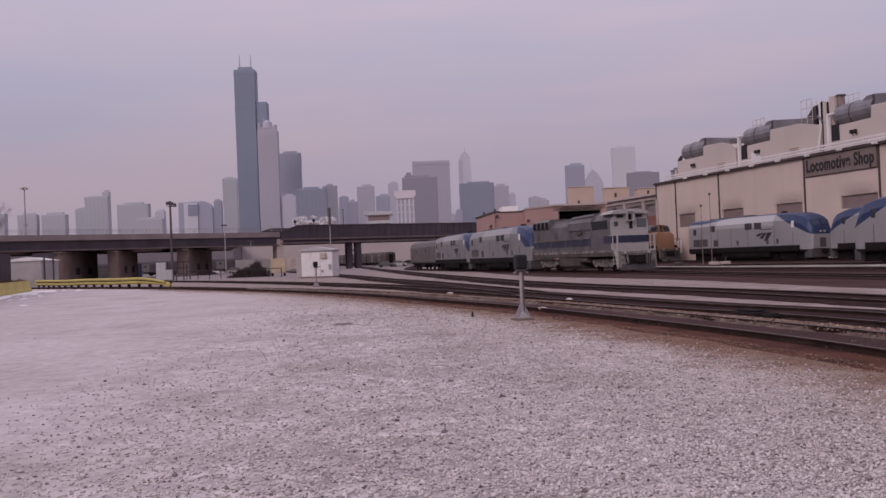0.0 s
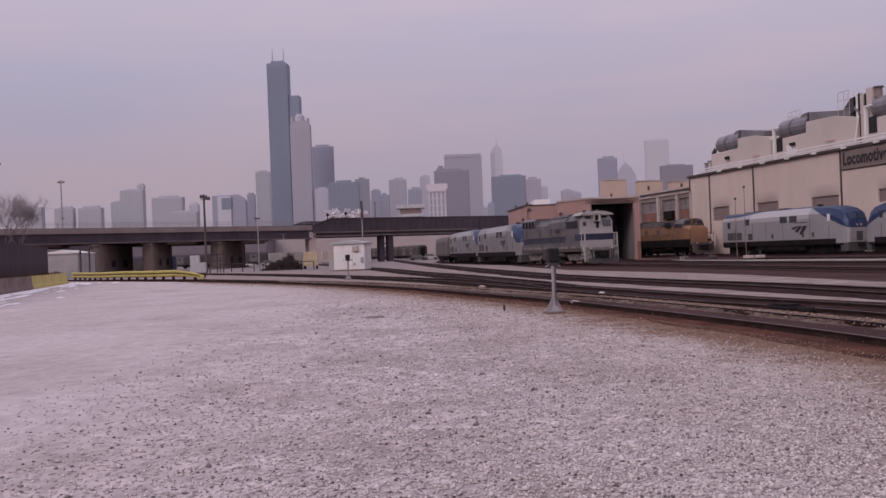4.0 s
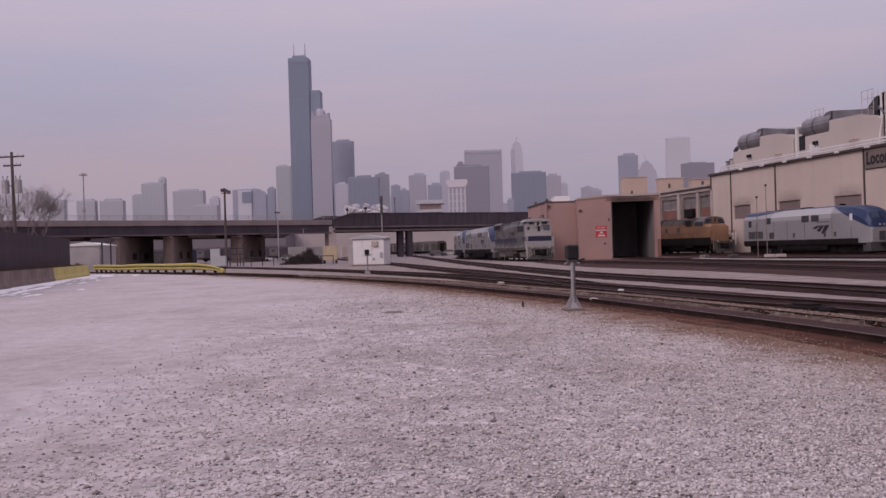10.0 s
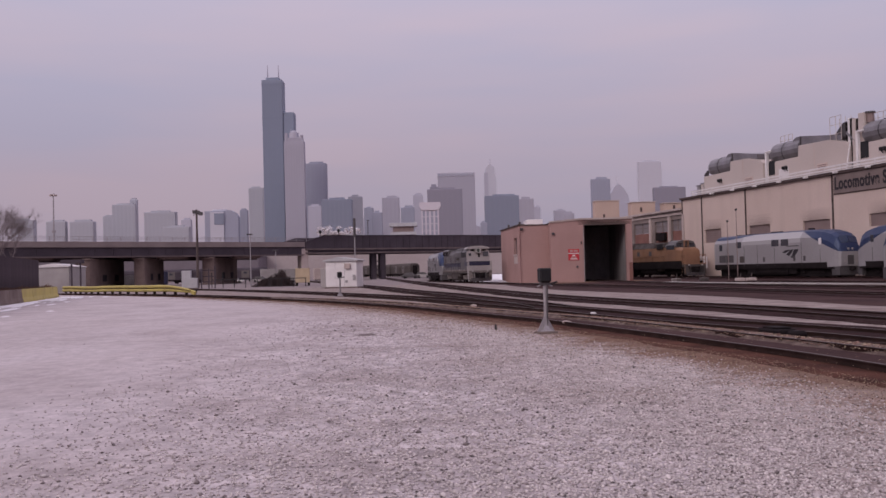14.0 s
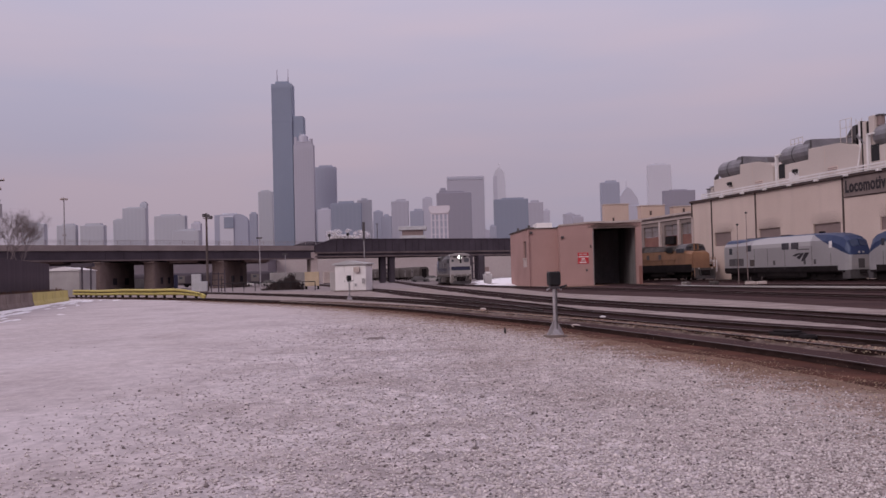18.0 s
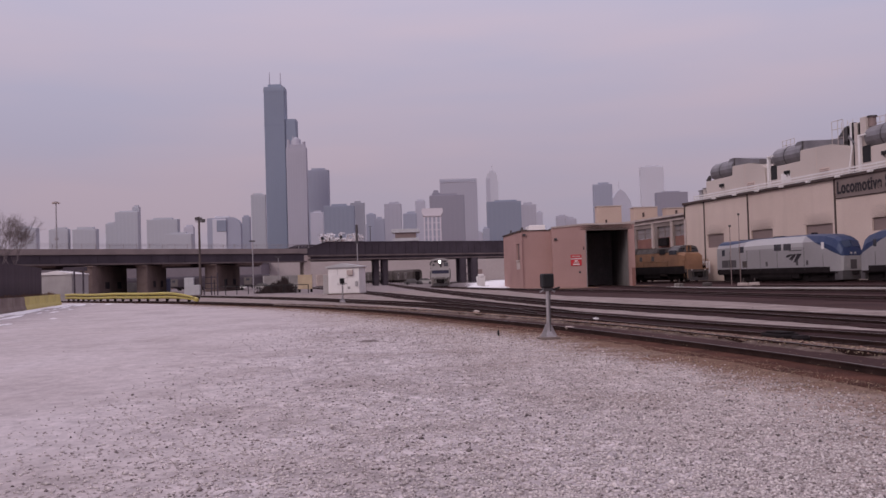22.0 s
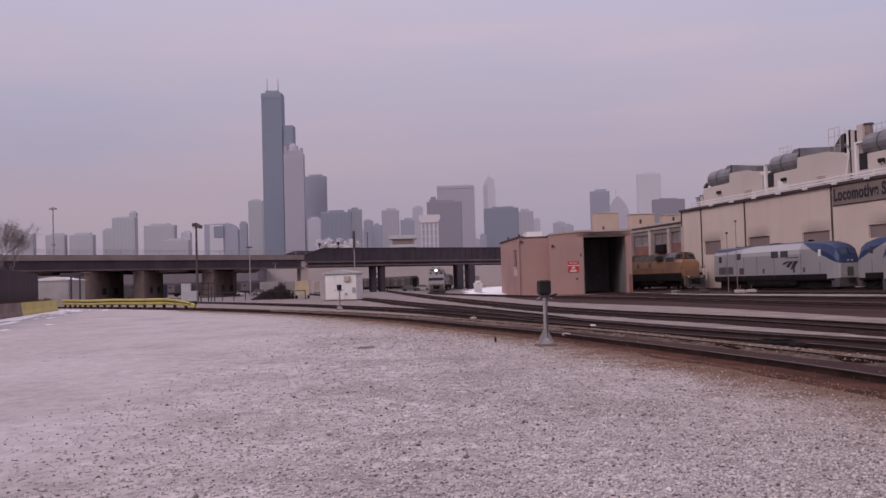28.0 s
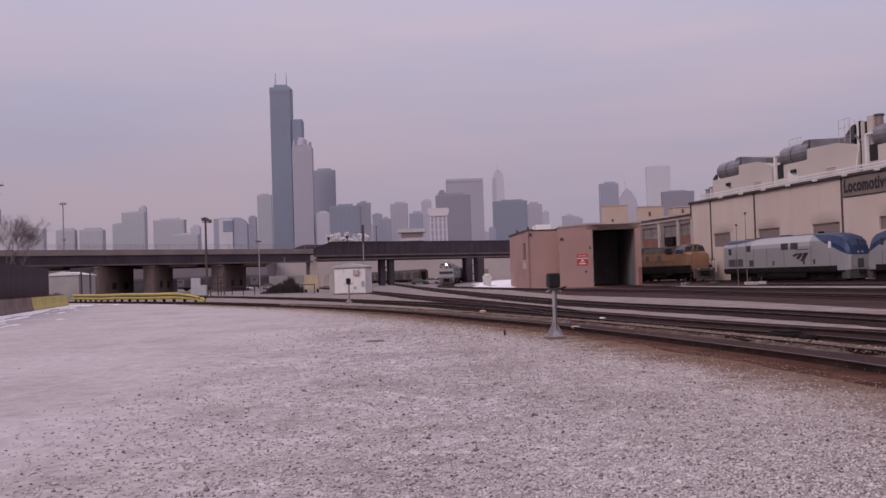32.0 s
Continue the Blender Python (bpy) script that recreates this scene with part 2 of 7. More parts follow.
def thing(name, m, label, category, group="", kind=""):
    ob = new(name)
    ob.empty_display_size = 0.1
    ob.matrix_world = m
    return tagged(ob, label, category, group, kind)


def add_box(bm, x0, x1, y0, y1, z0, z1, bevel=0.0, index=0, turn=None):
    vs = [bm.verts.new((x, y, z)) for z in (z0, z1) for x, y in ((x0, y0), (x1, y0), (x1, y1), (x0, y1))]
    fs = [bm.faces.new([vs[i] for i in q]) for q in ((3, 2, 1, 0), (4, 5, 6, 7), (0, 1, 5, 4), (1, 2, 6, 5), (2, 3, 7, 6), (3, 0, 4, 7))]
    for f in fs:
        f.material_index = index
    if bevel:
        es = list({e for f in fs for e in f.edges})
        r = bmesh.ops.bevel(bm, geom=es, offset=bevel, segments=1, affect="EDGES")
        vs = list({v for f in r["faces"] for v in f.verts} | {v for v in vs if v.is_valid})
    if turn is not None:
        bmesh.ops.transform(bm, matrix=turn, verts=[v for v in vs if v.is_valid])
    return bm


def box(x0, x1, y0, y1, z0, z1, bevel=0.0):
    return add_box(bmesh.new(), x0, x1, y0, y1, z0, z1, bevel)


def add_rod(bm, a, b, r0, r1=None, n=8, caps=True):
    a, b = Vector(a), Vector(b)
    r1 = r0 if r1 is None else r1
    q = (b - a).to_track_quat("Z", "Y")
    rings = []
    for p, r in ((a, r0), (b, r1)):
        rings.append([bm.verts.new(p + q @ Vector((r * math.cos(2 * math.pi * i / n), r * math.sin(2 * math.pi * i / n), 0))) for i in range(n)])
    for i in range(n):
        bm.faces.new((rings[0][i], rings[0][(i + 1) % n], rings[1][(i + 1) % n], rings[1][i]))
    if caps:
        bm.faces.new(rings[0][::-1]), bm.faces.new(rings[1])
    return bm


def rod(a, b, r0, r1=None, n=8):
    return add_rod(bmesh.new(), a, b, r0, r1, n)


def loft(sections, close=True):
    """A skin over rings of equal length."""
    bm = bmesh.new()
    rings = [[bm.verts.new(p) for p in s] for s in sections]
    n = len(rings[0])
    for a, b in zip(rings, rings[1:]):
        for i in range(n):
            bm.faces.new((a[i], a[(i + 1) % n], b[(i + 1) % n], b[i]))
    if close:
        bm.faces.new(rings[0][::-1]), bm.faces.new(rings[-1])
    return bm


def prism(outline, axis_from, axis_to, axis="y"):
    """An outline (a, b) pushed along an axis: for y the outline is (x, z), for x it is (y, z), for z it is (x, y)."""
    put = {"y": lambda a, b, s: (a, s, b), "x": lambda a, b, s: (s, a, b), "z": lambda a, b, s: (a, b, s)}[axis]
    return loft([[put(a, b, s) for a, b in outline] for s in (axis_from, axis_to)])


def wall_with_holes(length, height, thick, holes, top=None):
    """A wall along x from 0 to length, its face at y = 0 and its back at y = thick, with rectangular holes (x0, x1, z0, z1)."""
    bm = bmesh.new()
    xs = sorted({0, length, *[h[0] for h in holes], *[h[1] for h in holes]})
    for a, b in zip(xs, xs[1:]):
        cut = sorted((h[2], h[3]) for h in holes if h[0] <= a and h[1] >= b)
        z = 0
        for lo, hi in cut + [(height, height)]:
            if lo > z:
                add_box(bm, a, b, 0, thick, z, lo)
            z = hi
    bmesh.ops.remove_doubles(bm, verts=bm.verts, dist=0.0005)
    return bm


def curve_points(text, step):
    """A smooth line through plan points, sampled evenly: rows of x, y, heading in degrees to the left of y."""
    p = np.array([[float(v) for v in q.split(",")] for q in text.split()])
    s = np.r_[0, np.cumsum(np.hypot(*np.diff(p, axis=0).T))]
    g = np.gradient(p, s, axis=0)
    dense = []
    for i in range(len(p) - 1):
        h = s[i + 1] - s[i]
        for k in np.linspace(0, 1, 60, endpoint=False):
            a, b, c, d = 2 * k**3 - 3 * k**2 + 1, k**3 - 2 * k**2 + k, -2 * k**3 + 3 * k**2, k**3 - k**2
            dense.append(a * p[i] + b * h * g[i] + c * p[i + 1] + d * h * g[i + 1])
    dense = np.array(dense + [p[-1]])
    for _ in range(3):
        dense[1:-1] = (dense[:-2] + 2 * dense[1:-1] + dense[2:]) / 4
    ds = np.r_[0, np.cumsum(np.hypot(*np.diff(dense, axis=0).T))]
    at = np.arange(0, ds[-1], step)
    x, y = np.interp(at, ds, dense[:, 0]), np.interp(at, ds, dense[:, 1])
    head = np.degrees(np.arctan2(-np.gradient(x), np.gradient(y)))
    return np.stack([x, y, head], 1)


def ribbon(rows, outline):
    """An outline (across, height) pushed along sampled rows."""
    secs = []
    for x, y, h in rows:
        c, s = math.cos(radians(h)), math.sin(radians(h))
        secs.append([(x + a * c, y + a * s, z) for a, z in outline])
    return loft(secs)


# ---- ground ----
def ground_material():
    m = mat("frost_dusted_limestone_gravel", (0.575, 0.50, 0.508), (0.385, 0.327, 0.335), 0.95, 0, 0.22, 30, 0.7, 0.75)
    n, l = m.node_tree.nodes, m.node_tree.links
    b = n["Principled BSDF"]
    old = b.inputs["Base Color"].links[0].from_socket
    co, mp = n.new("ShaderNodeTexCoord"), n.new("ShaderNodeMapping")
    mp.inputs["Rotation"].default_value, mp.inputs["Scale"].default_value = (0, 0, radians(-14)), (1.0, 0.18, 1)
    n3, r3, mx = n.new("ShaderNodeTexNoise"), n.new("ShaderNodeMapRange"), n.new("ShaderNodeMixRGB")
    n3.inputs["Scale"].default_value, n3.inputs["Detail"].default_value = 0.55, 6
    r3.inputs[1].default_value, r3.inputs[2].default_value, r3.inputs[4].default_value = 0.42, 0.75, 0.6
    mx.inputs[2].default_value = (0.58, 0.515, 0.535, 1)
    l.new(co.outputs["Object"], mp.inputs[0]), l.new(mp.outputs[0], n3.inputs[0]), l.new(n3.outputs[0], r3.inputs[0])
    l.new(r3.outputs[0], mx.inputs[0]), l.new(old, mx.inputs[1])
    sx, m1, m2, r4, mb = n.new("ShaderNodeSeparateXYZ"), n.new("ShaderNodeMath"), n.new("ShaderNodeMath"), n.new("ShaderNodeMapRange"), n.new("ShaderNodeMixRGB")
    m1.operation, m2.operation = "MULTIPLY_ADD", "MULTIPLY_ADD"
    n5 = n.new("ShaderNodeTexNoise")
    n5.inputs["Scale"].default_value, n5.inputs["Detail"].default_value = 0.9, 5
    l.new(co.outputs["Object"], n5.inputs[0]), l.new(co.outputs["Object"], sx.inputs[0])
    m1.inputs[1].default_value = 0.165
    l.new(sx.outputs["Y"], m1.inputs[0]), l.new(sx.outputs["X"], m1.inputs[2])
    m2.inputs[1].default_value = 3.5
    bend = []
    for op, v1, v2 in (("SUBTRACT", None, 27.0), ("MAXIMUM", None, 0.0), ("MULTIPLY_ADD", None, 0.0011), ("MULTIPLY", None, None), ("ADD", None, None)):
        k = n.new("ShaderNodeMath")
        k.operation = op
        if v2 is not None:
            k.inputs[1].default_value = v2
        bend.append(k)
    l.new(sx.outputs["Y"], bend[0].inputs[0]), l.new(bend[0].outputs[0], bend[1].inputs[0])
    l.new(bend[1].outputs[0], bend[2].inputs[0])
    bend[2].inputs[2].default_value = 0.11
    l.new(bend[1].outputs[0], bend[3].inputs[0]), l.new(bend[2].outputs[0], bend[3].inputs[1])
    l.new(bend[3].outputs[0], bend[4].inputs[0]), l.new(m1.outputs[0], bend[4].inputs[1])
    l.new(n5.outputs[0], m2.inputs[0]), l.new(bend[4].outputs[0], m2.inputs[2])
    r4.inputs[1].default_value, r4.inputs[2].default_value, r4.inputs[4].default_value = 7.9, 9.3, 0.95
    mb.inputs[2].default_value = (0.125, 0.05, 0.036, 1)
    l.new(m2.outputs[0], r4.inputs[0]), l.new(r4.outputs[0], mb.inputs[0]), l.new(mx.outputs[0], mb.inputs[1])
    # packed drive lane on one side, loose chips of mixed tone on the other
    lane, rw, nw, aw = n.new("ShaderNodeMath"), n.new("ShaderNodeMapRange"), n.new("ShaderNodeTexNoise"), n.new("ShaderNodeMath")
    lane.operation, aw.operation = "MULTIPLY_ADD", "MULTIPLY_ADD"
    lane.inputs[1].default_value = 0.07
    nw.inputs["Scale"].default_value, nw.inputs["Detail"].default_value = 0.45, 6
    l.new(sx.outputs["Y"], lane.inputs[0]), l.new(sx.outputs["X"], lane.inputs[2]), l.new(co.outputs["Object"], nw.inputs[0])
    aw.inputs[1].default_value = 6.0
    l.new(nw.outputs[0], aw.inputs[0]), l.new(lane.outputs[0], aw.inputs[2])
    rw.inputs[1].default_value, rw.inputs[2].default_value, rw.inputs[3].default_value, rw.inputs[4].default_value = -1.5, 4.5, 0.34, 0.95
    l.new(aw.outputs[0], rw.inputs[0])
    last = mb.outputs[0]
    grain = n.new("ShaderNodeMapping")
    grain.inputs["Scale"].default_value = (1, 0.7, 1)
    l.new(co.outputs["Object"], grain.inputs[0])
    for size, low, high in ((12, 0.68, 1.28), (27, 0.84, 1.15)):
        vo, rv, mv = n.new("ShaderNodeTexVoronoi"), n.new("ShaderNodeMapRange"), n.new("ShaderNodeMixRGB")
        vo.inputs["Scale"].default_value, mv.blend_type = size, "MULTIPLY"
        rv.inputs[3].default_value, rv.inputs[4].default_value = low, high
        l.new(grain.outputs[0], vo.inputs["Vector"]), l.new(vo.outputs["Color"], rv.inputs[0])
        l.new(rw.outputs[0], mv.inputs[0]), l.new(last, mv.inputs[1]), l.new(rv.outputs[0], mv.inputs[2])
        last = mv.outputs[0]
    # patches of darker, coarser stone
    n6, r6, m6 = n.new("ShaderNodeTexNoise"), n.new("ShaderNodeMapRange"), n.new("ShaderNodeMixRGB")
    n6.inputs["Scale"].default_value, n6.inputs["Detail"].default_value = 0.42, 10
    r6.inputs[1].default_value, r6.inputs[2].default_value, r6.inputs[4].default_value = 0.47, 0.62, 0.5
    m6.inputs[2].default_value = (0.25, 0.195, 0.18, 1)
    k6 = n.new("ShaderNodeMath")
    k6.operation = "MULTIPLY"
    l.new(co.outputs["Object"], n6.inputs[0]), l.new(n6.outputs[0], r6.inputs[0]), l.new(r6.outputs[0], k6.inputs[0]), l.new(rw.outputs[0], k6.inputs[1])
    l.new(k6.outputs[0], m6.inputs[0]), l.new(last, m6.inputs[1])
    # clumps a hand or two across
    n7, r7, m7 = n.new("ShaderNodeTexNoise"), n.new("ShaderNodeMapRange"), n.new("ShaderNodeMixRGB")
    n7.inputs["Scale"].default_value, n7.inputs["Detail"].default_value, m7.blend_type = 3.0, 7, "MULTIPLY"
    r7.inputs[1].default_value, r7.inputs[2].default_value, r7.inputs[3].default_value, r7.inputs[4].default_value = 0.33, 0.68, 0.69, 1.22
    l.new(grain.outputs[0], n7.inputs[0]), l.new(n7.outputs[0], r7.inputs[0]), l.new(rw.outputs[0], m7.inputs[0]), l.new(m6.outputs[0], m7.inputs[1]), l.new(r7.outputs[0], m7.inputs[2])
    # rust dust carried from the tracks
    r8, m8 = n.new("ShaderNodeMapRange"), n.new("ShaderNodeMixRGB")
    r8.inputs[1].default_value, r8.inputs[2].default_value, r8.inputs[4].default_value = 4.6, 8.2, 0.32
    m8.inputs[2].default_value = (0.30, 0.215, 0.15, 1)
    l.new(m2.outputs[0], r8.inputs[0]), l.new(r8.outputs[0], m8.inputs[0]), l.new(m7.outputs[0], m8.inputs[1]), l.new(m8.outputs[0], b.inputs["Base Color"])
    return m


# plan lines of the tracks, from near to far
T1 = "8.6,-40 8.4,-15 8.1,0 7.6,10 7.0,16.4 6.2,20.6 5.2,25.2 3.9,30.6 2.0,36.8 -1.0,46.5 -4.6,55.8 -8.0,63.5 -13.4,73.8 -21.0,88 -28,99 -38,113 -60,140 -95,175"
T2 = "12.6,-40 12.3,-15 11.6,5 10.1,15 9.0,21.4 7.0,28.0 5.7,33.4 4.5,39 2.7,46.3 0.0,57.0 -3.8,68.5 -9.7,85.0 -17.6,104 -28.5,128 -50,165 -80,205"
T2A = "4.6,41 4.1,46 3.2,52.2 2.0,60.1 0.4,70 -1.8,81.5 -5.1,102.5 -10.2,132 -18,175 -30,240 -46,330"
T3 = "17.5,-30 16.5,-8 14.4,15 12.6,26 10.9,36 9.0,43.5 6.7,55 4.3,74.7 0.2,115 -4.2,165 -8.5,215 -14.6,290 -22,380"
T4 = "27.5,-10 25.3,15 22.6,33 20.0,48.5 18.1,61 16.75,72 14.4,83 12.5,92 9.95,104 7.62,116 5.5,129 3.75,140 2.0,150 1.0,157 0.35,165 -0.05,173 -0.1,195 0.1,212 0.6,235 2.4,270 5.5,310 12,380"
T5 = "37,10 33,30 27.5,50 23.0,70 20.4,88 19.5,104 19.4,117 19.4,150"
T6 = "62,8.6 52.5,42.4 45.5,67 38.1,93.5 30.0,122 24,143.5 18,165"
T8 = "44.6,26 37.8,50 32.1,70.3 29.5,79.5 26.5,90"
T7 = "49,60 43.5,92 38.5,112 33.5,131 28.4,149.5 22,171"

M["ground"] = ground_material()
bm = bmesh.new()
bmesh.ops.create_grid(bm, x_segments=8, y_segments=8, size=4600)
tagged(part("ground", bm, "ground"), "pale frost-dusted gravel yard reaching to the horizon", "ground", kind="structure")
M["dirt"] = mat("trodden_grey_yard_dirt", (0.30, 0.25, 0.25), (0.19, 0.155, 0.155), 0.95, 0, 0.12, 6, 0.3, 0.7)
M["oily"] = mat("oil_and_shade_dark_ballast", (0.080, 0.046, 0.045), (0.042, 0.024, 0.024), 0.95, 0, 0.3, 12, 0.5, 0.6)
tagged(part("dirt_apron", prism([(-260, 60), (-47, 130), (-38, 128), (-24, 131), (-12, 128), (-4, 136), (4, 150), (10, 156), (30, 160), (60, 160), (140, 420), (-300, 420)], -0.05, 0.003, "z"), "dirt"), "trodden grey dirt around and beyond the viaduct", "dirt", kind="structure")
M["field"] = mat("grey_cinder_between_tracks", (0.38, 0.315, 0.30), (0.17, 0.128, 0.118), 0.95, 0, 0.8, 14, 0.5, 0.55)
rows_in = curve_points(T1, 2.0)
inner = [(x + 0.5, y) for x, y, _ in rows_in if 2 < y < 128]
tagged(part("cinder_field", prism(inner + [(-30, 134), (-10, 150), (3, 158), (12, 118), (10, 98), (13, 84), (18, 62), (24, 30), (30, 2)], -0.05, 0.0025, "z"), "field"), "grey cinder ground between the yard tracks", "cinder", kind="structure")
tagged(part("oily_yard", prism([(19, 6), (17.8, 24), (15.5, 37), (14.95, 43.5), (14.45, 50.3), (13.3, 57.2), (11.4, 65), (9.2, 75), (8.2, 86), (7.6, 95), (7.0, 108), (13.5, 109), (19, 112.5), (24, 112), (24, 145), (60, 150), (75, 60), (80, 8)], -0.05, 0.0035, "z"), "oily"), "oil-darkened ballast between the workshop tracks", "ballast", kind="structure")

# ---- tracks ----
RAIL_TOP = 0.13
RAIL_OUTLINE = [(-0.065, -0.012), (0.065, -0.012), (0.065, 0.003), (0.012, 0.014), (0.012, 0.10), (0.036, 0.108), (0.036, 0.13), (-0.036, 0.13), (-0.036, 0.108), (-0.012, 0.10), (-0.012, 0.014), (-0.065, 0.003)]
SLEEPER = None


def bed_skin(rows, near, far, lift, slim, drop=0.0):
    """A low ballast bed with a ragged foot, slimmer where the tracks fan out."""
    z = 0.05 + lift - drop
    rings = []
    for x, y, h in rows:
        k = min(1, max(0, (y - 30) / 28))
        k = k * k * (3 - 2 * k)
        a, b = near + (min(near, slim) - near) * k, far + (min(far, slim) - far) * k
        c, s = math.cos(radians(h)), math.sin(radians(h))
        rings.append([(x + u * c, y + u * s, w) for u, w in ((-a, 0.004 + lift), (-a + 0.3, z), (b - 0.3, z), (b, 0.004 + lift), (b, -0.05), (-a, -0.05))])
    bm = loft(rings)
    for v in bm.verts:
        if v.co.z < 0.02 + lift:
            v.co.x += 0.3 * noise.noise((v.co.x * 0.9, v.co.y * 0.55, lift * 90)) + 0.15 * noise.noise((v.co.x * 3, v.co.y * 2, lift * 50))
    return bm


def track(text, label, lift, bed="ballast", half=1.45, parts=(0, 0), far=None, slim=9.0, drop=0.0):
    """A railway track along plan points; the sleepers from parts[0] to parts[1] metres along it are single pieces."""
    global SLEEPER
    rows = curve_points(text, 1.0)
    t = thing("railway_track", pose(0, 0, 0), label, "railway track", "tracks of the yard", "structure")
    z = 0.05 + lift - drop
    part("ballast_bed", bed_skin(rows, half, far or half, lift, slim, drop), bed, t)
    for side in (-0.753, 0.753):
        rl = part("rail", ribbon(rows, [(a + side, b) for a, b in RAIL_OUTLINE]), "rail", t, "rust-brown steel rail")
        part("worn_head", ribbon(rows, [(side - 0.024, 0.128), (side + 0.024, 0.128), (side + 0.022, 0.1335), (side - 0.022, 0.1335)]), "rail_head", rl, "bright worn running edge")
    fine = curve_points(text, 0.56)
    if SLEEPER is None:
        bm = box(-1.28, 1.28, -0.11, 0.11, -0.08, 0.0, 0.012)
        SLEEPER = bpy.data.meshes.new("sleeper")
        bm.to_mesh(SLEEPER), bm.free()
        SLEEPER.materials.append(M["sleeper"])
    rest = bmesh.new()
    rnd = random.Random(int(rows[0][0] * 10))
    for i, (x, y, h) in enumerate(fine):
        zz = z - 0.003 - 0.5 * drop + rnd.uniform(-0.012, 0.010)
        m = pose(x, y, zz, 0, 0, h + rnd.uniform(-1.5, 1.5))
        if parts[0] <= i * 0.56 < parts[1]:
            s = new("sleeper", SLEEPER)
            s.parent, s.matrix_basis = t, m
        elif y < 170:
            add_box(rest, -1.28, 1.28, -0.11, 0.11, -0.05, 0.0, turn=m)
    if rest.verts:
        tagged(part("sleepers", rest, "sleeper", t), kind="stuff")
    else:
        rest.free()
    return rows


track(T1, "rust-stained yard track curving away past the signal", 0.0, "rust_ballast", 1.6, (45, 165), 1.05, drop=0.036)
track(T2, "dark oily yard track with worn rails", 0.004, "ballast", 0.85, (50, 140), 2.45, 2.2)
track(T2A, "yard track branching off behind the white hut", 0.012, "ballast", 1.35)
track(T3, "dark yard track running towards the bridge", 0.016, "ballast", 1.5, far=2.0, slim=1.35)
track(T4, "dark yard track used by the moving locomotives", 0.020, "ballast", 1.9, slim=1.55)
track(T5, "dark yard track leading into the wash shed", 0.024, "ballast", 1.7)
track(T6, "yard track beside the workshop with parked locomotives", 0.028, "ballast", 2.6)
track(T8, "short dark track with a parked locomotive", 0.036, "ballast", 1.6)
track(T7, "short yard track along the workshop wall", 0.032, "ballast", 2.0)


# dark ribbon holds the shadow lying between the nearest rails
tagged(part("track_centre", ribbon([r for r in curve_points(T1, 1.0) if 5 < r[1] < 120], [(-0.70, -0.02), (0.6, -0.02), (0.6, 0.03), (-0.70, 0.03)]), "oily"), "ballast between the nearest rails, coloured dark for the shade there", "ballast", kind="structure")
# cinders heaped against the far rail of the nearest track
M["drift"] = mat("brown_grey_trackside_cinder", (0.23, 0.174, 0.155), (0.075, 0.05, 0.045), 0.95, 0, 2.6, 26, 0.8, 0.5)
for low, high, inner in ((9, 33, 0.60), (32.4, 72, 0.55)):
    drift = ribbon([r for r in curve_points(T1, 0.5) if low < r[1] < high], [(inner, 0.012), (inner + 0.18, 0.120), (1.0, 0.128), (1.3, 0.108), (1.75, 0.03), (1.75, -0.02), (inner, -0.02)])
    for v in drift.verts:
        v.co.x += 0.16 * noise.noise((v.co.x * 1.3, v.co.y * 0.9, 4)) + 0.12 * noise.noise((v.co.x * 4, v.co.y * 3, 9))
        v.co.z += 0.012 * noise.noise((v.co.x * 1.1, v.co.y * 0.7, 2))
    tagged(part("cinder_drift", drift, "drift"), "pale frosted cinders heaped against the rail", "cinder", kind="structure")
tagged(part("concrete_path", ribbon(curve_points("37.5,38 33.0,54 29.3,67 26.2,78 22.6,90.5 21.9,97", 1.0), [(-0.55, 0.0), (0.55, 0.0), (0.55, 0.09), (-0.55, 0.09)]), "pale_path"), "narrow pale concrete walkway between the tracks", "walkway", kind="structure")


# ---- gravel stones ----
def scatter(name, count, place, size, material, label, seed):
    """Many small rough stones in one mesh."""
    rs = np.random.RandomState(seed)
    x, y, k, up = place(rs, count)
    n = len(x)
    base = np.array([[1, 0, 0], [-1, 0, 0], [0, 1, 0], [0, -1, 0], [0, 0, 1], [0, 0, -0.6]], float)
    tri = np.array([[0, 2, 4], [2, 1, 4], [1, 3, 4], [3, 0, 4], [2, 0, 5], [1, 2, 5], [3, 1, 5], [0, 3, 5]])
    r = rs.uniform(size[0], size[1], n) * (1 + 0.8 * (rs.rand(n) > 0.975)) * k
    v = base[None] * (1 + rs.uniform(-0.35, 0.35, (n, 6, 3))) * r[:, None, None]
    v[:, :, 2] *= 0.7
    a = rs.uniform(0, 2 * np.pi, n)
    c, s = np.cos(a)[:, None], np.sin(a)[:, None]
    vx, vy = v[:, :, 0] * c - v[:, :, 1] * s, v[:, :, 0] * s + v[:, :, 1] * c
    v = np.stack([vx + x[:, None], vy + y[:, None], v[:, :, 2] + 0.25 * r[:, None] + up[:, None]], 2).reshape(-1, 3)
    f = (tri[None] + 6 * np.arange(n)[:, None, None]).reshape(-1, 3)
    me = bpy.data.meshes.new(name)
    me.vertices.add(len(v)), me.loops.add(f.size), me.polygons.add(len(f))
    me.vertices.foreach_set("co", v.ravel())
    me.loops.foreach_set("vertex_index", f.ravel().astype(np.int32))
    me.polygons.foreach_set("loop_start", np.arange(0, f.size, 3, dtype=np.int32))
    me.update(calc_edges=True)
    me.materials.append(M[material])
    return tagged(new(name, me), label, "gravel", kind="stuff")


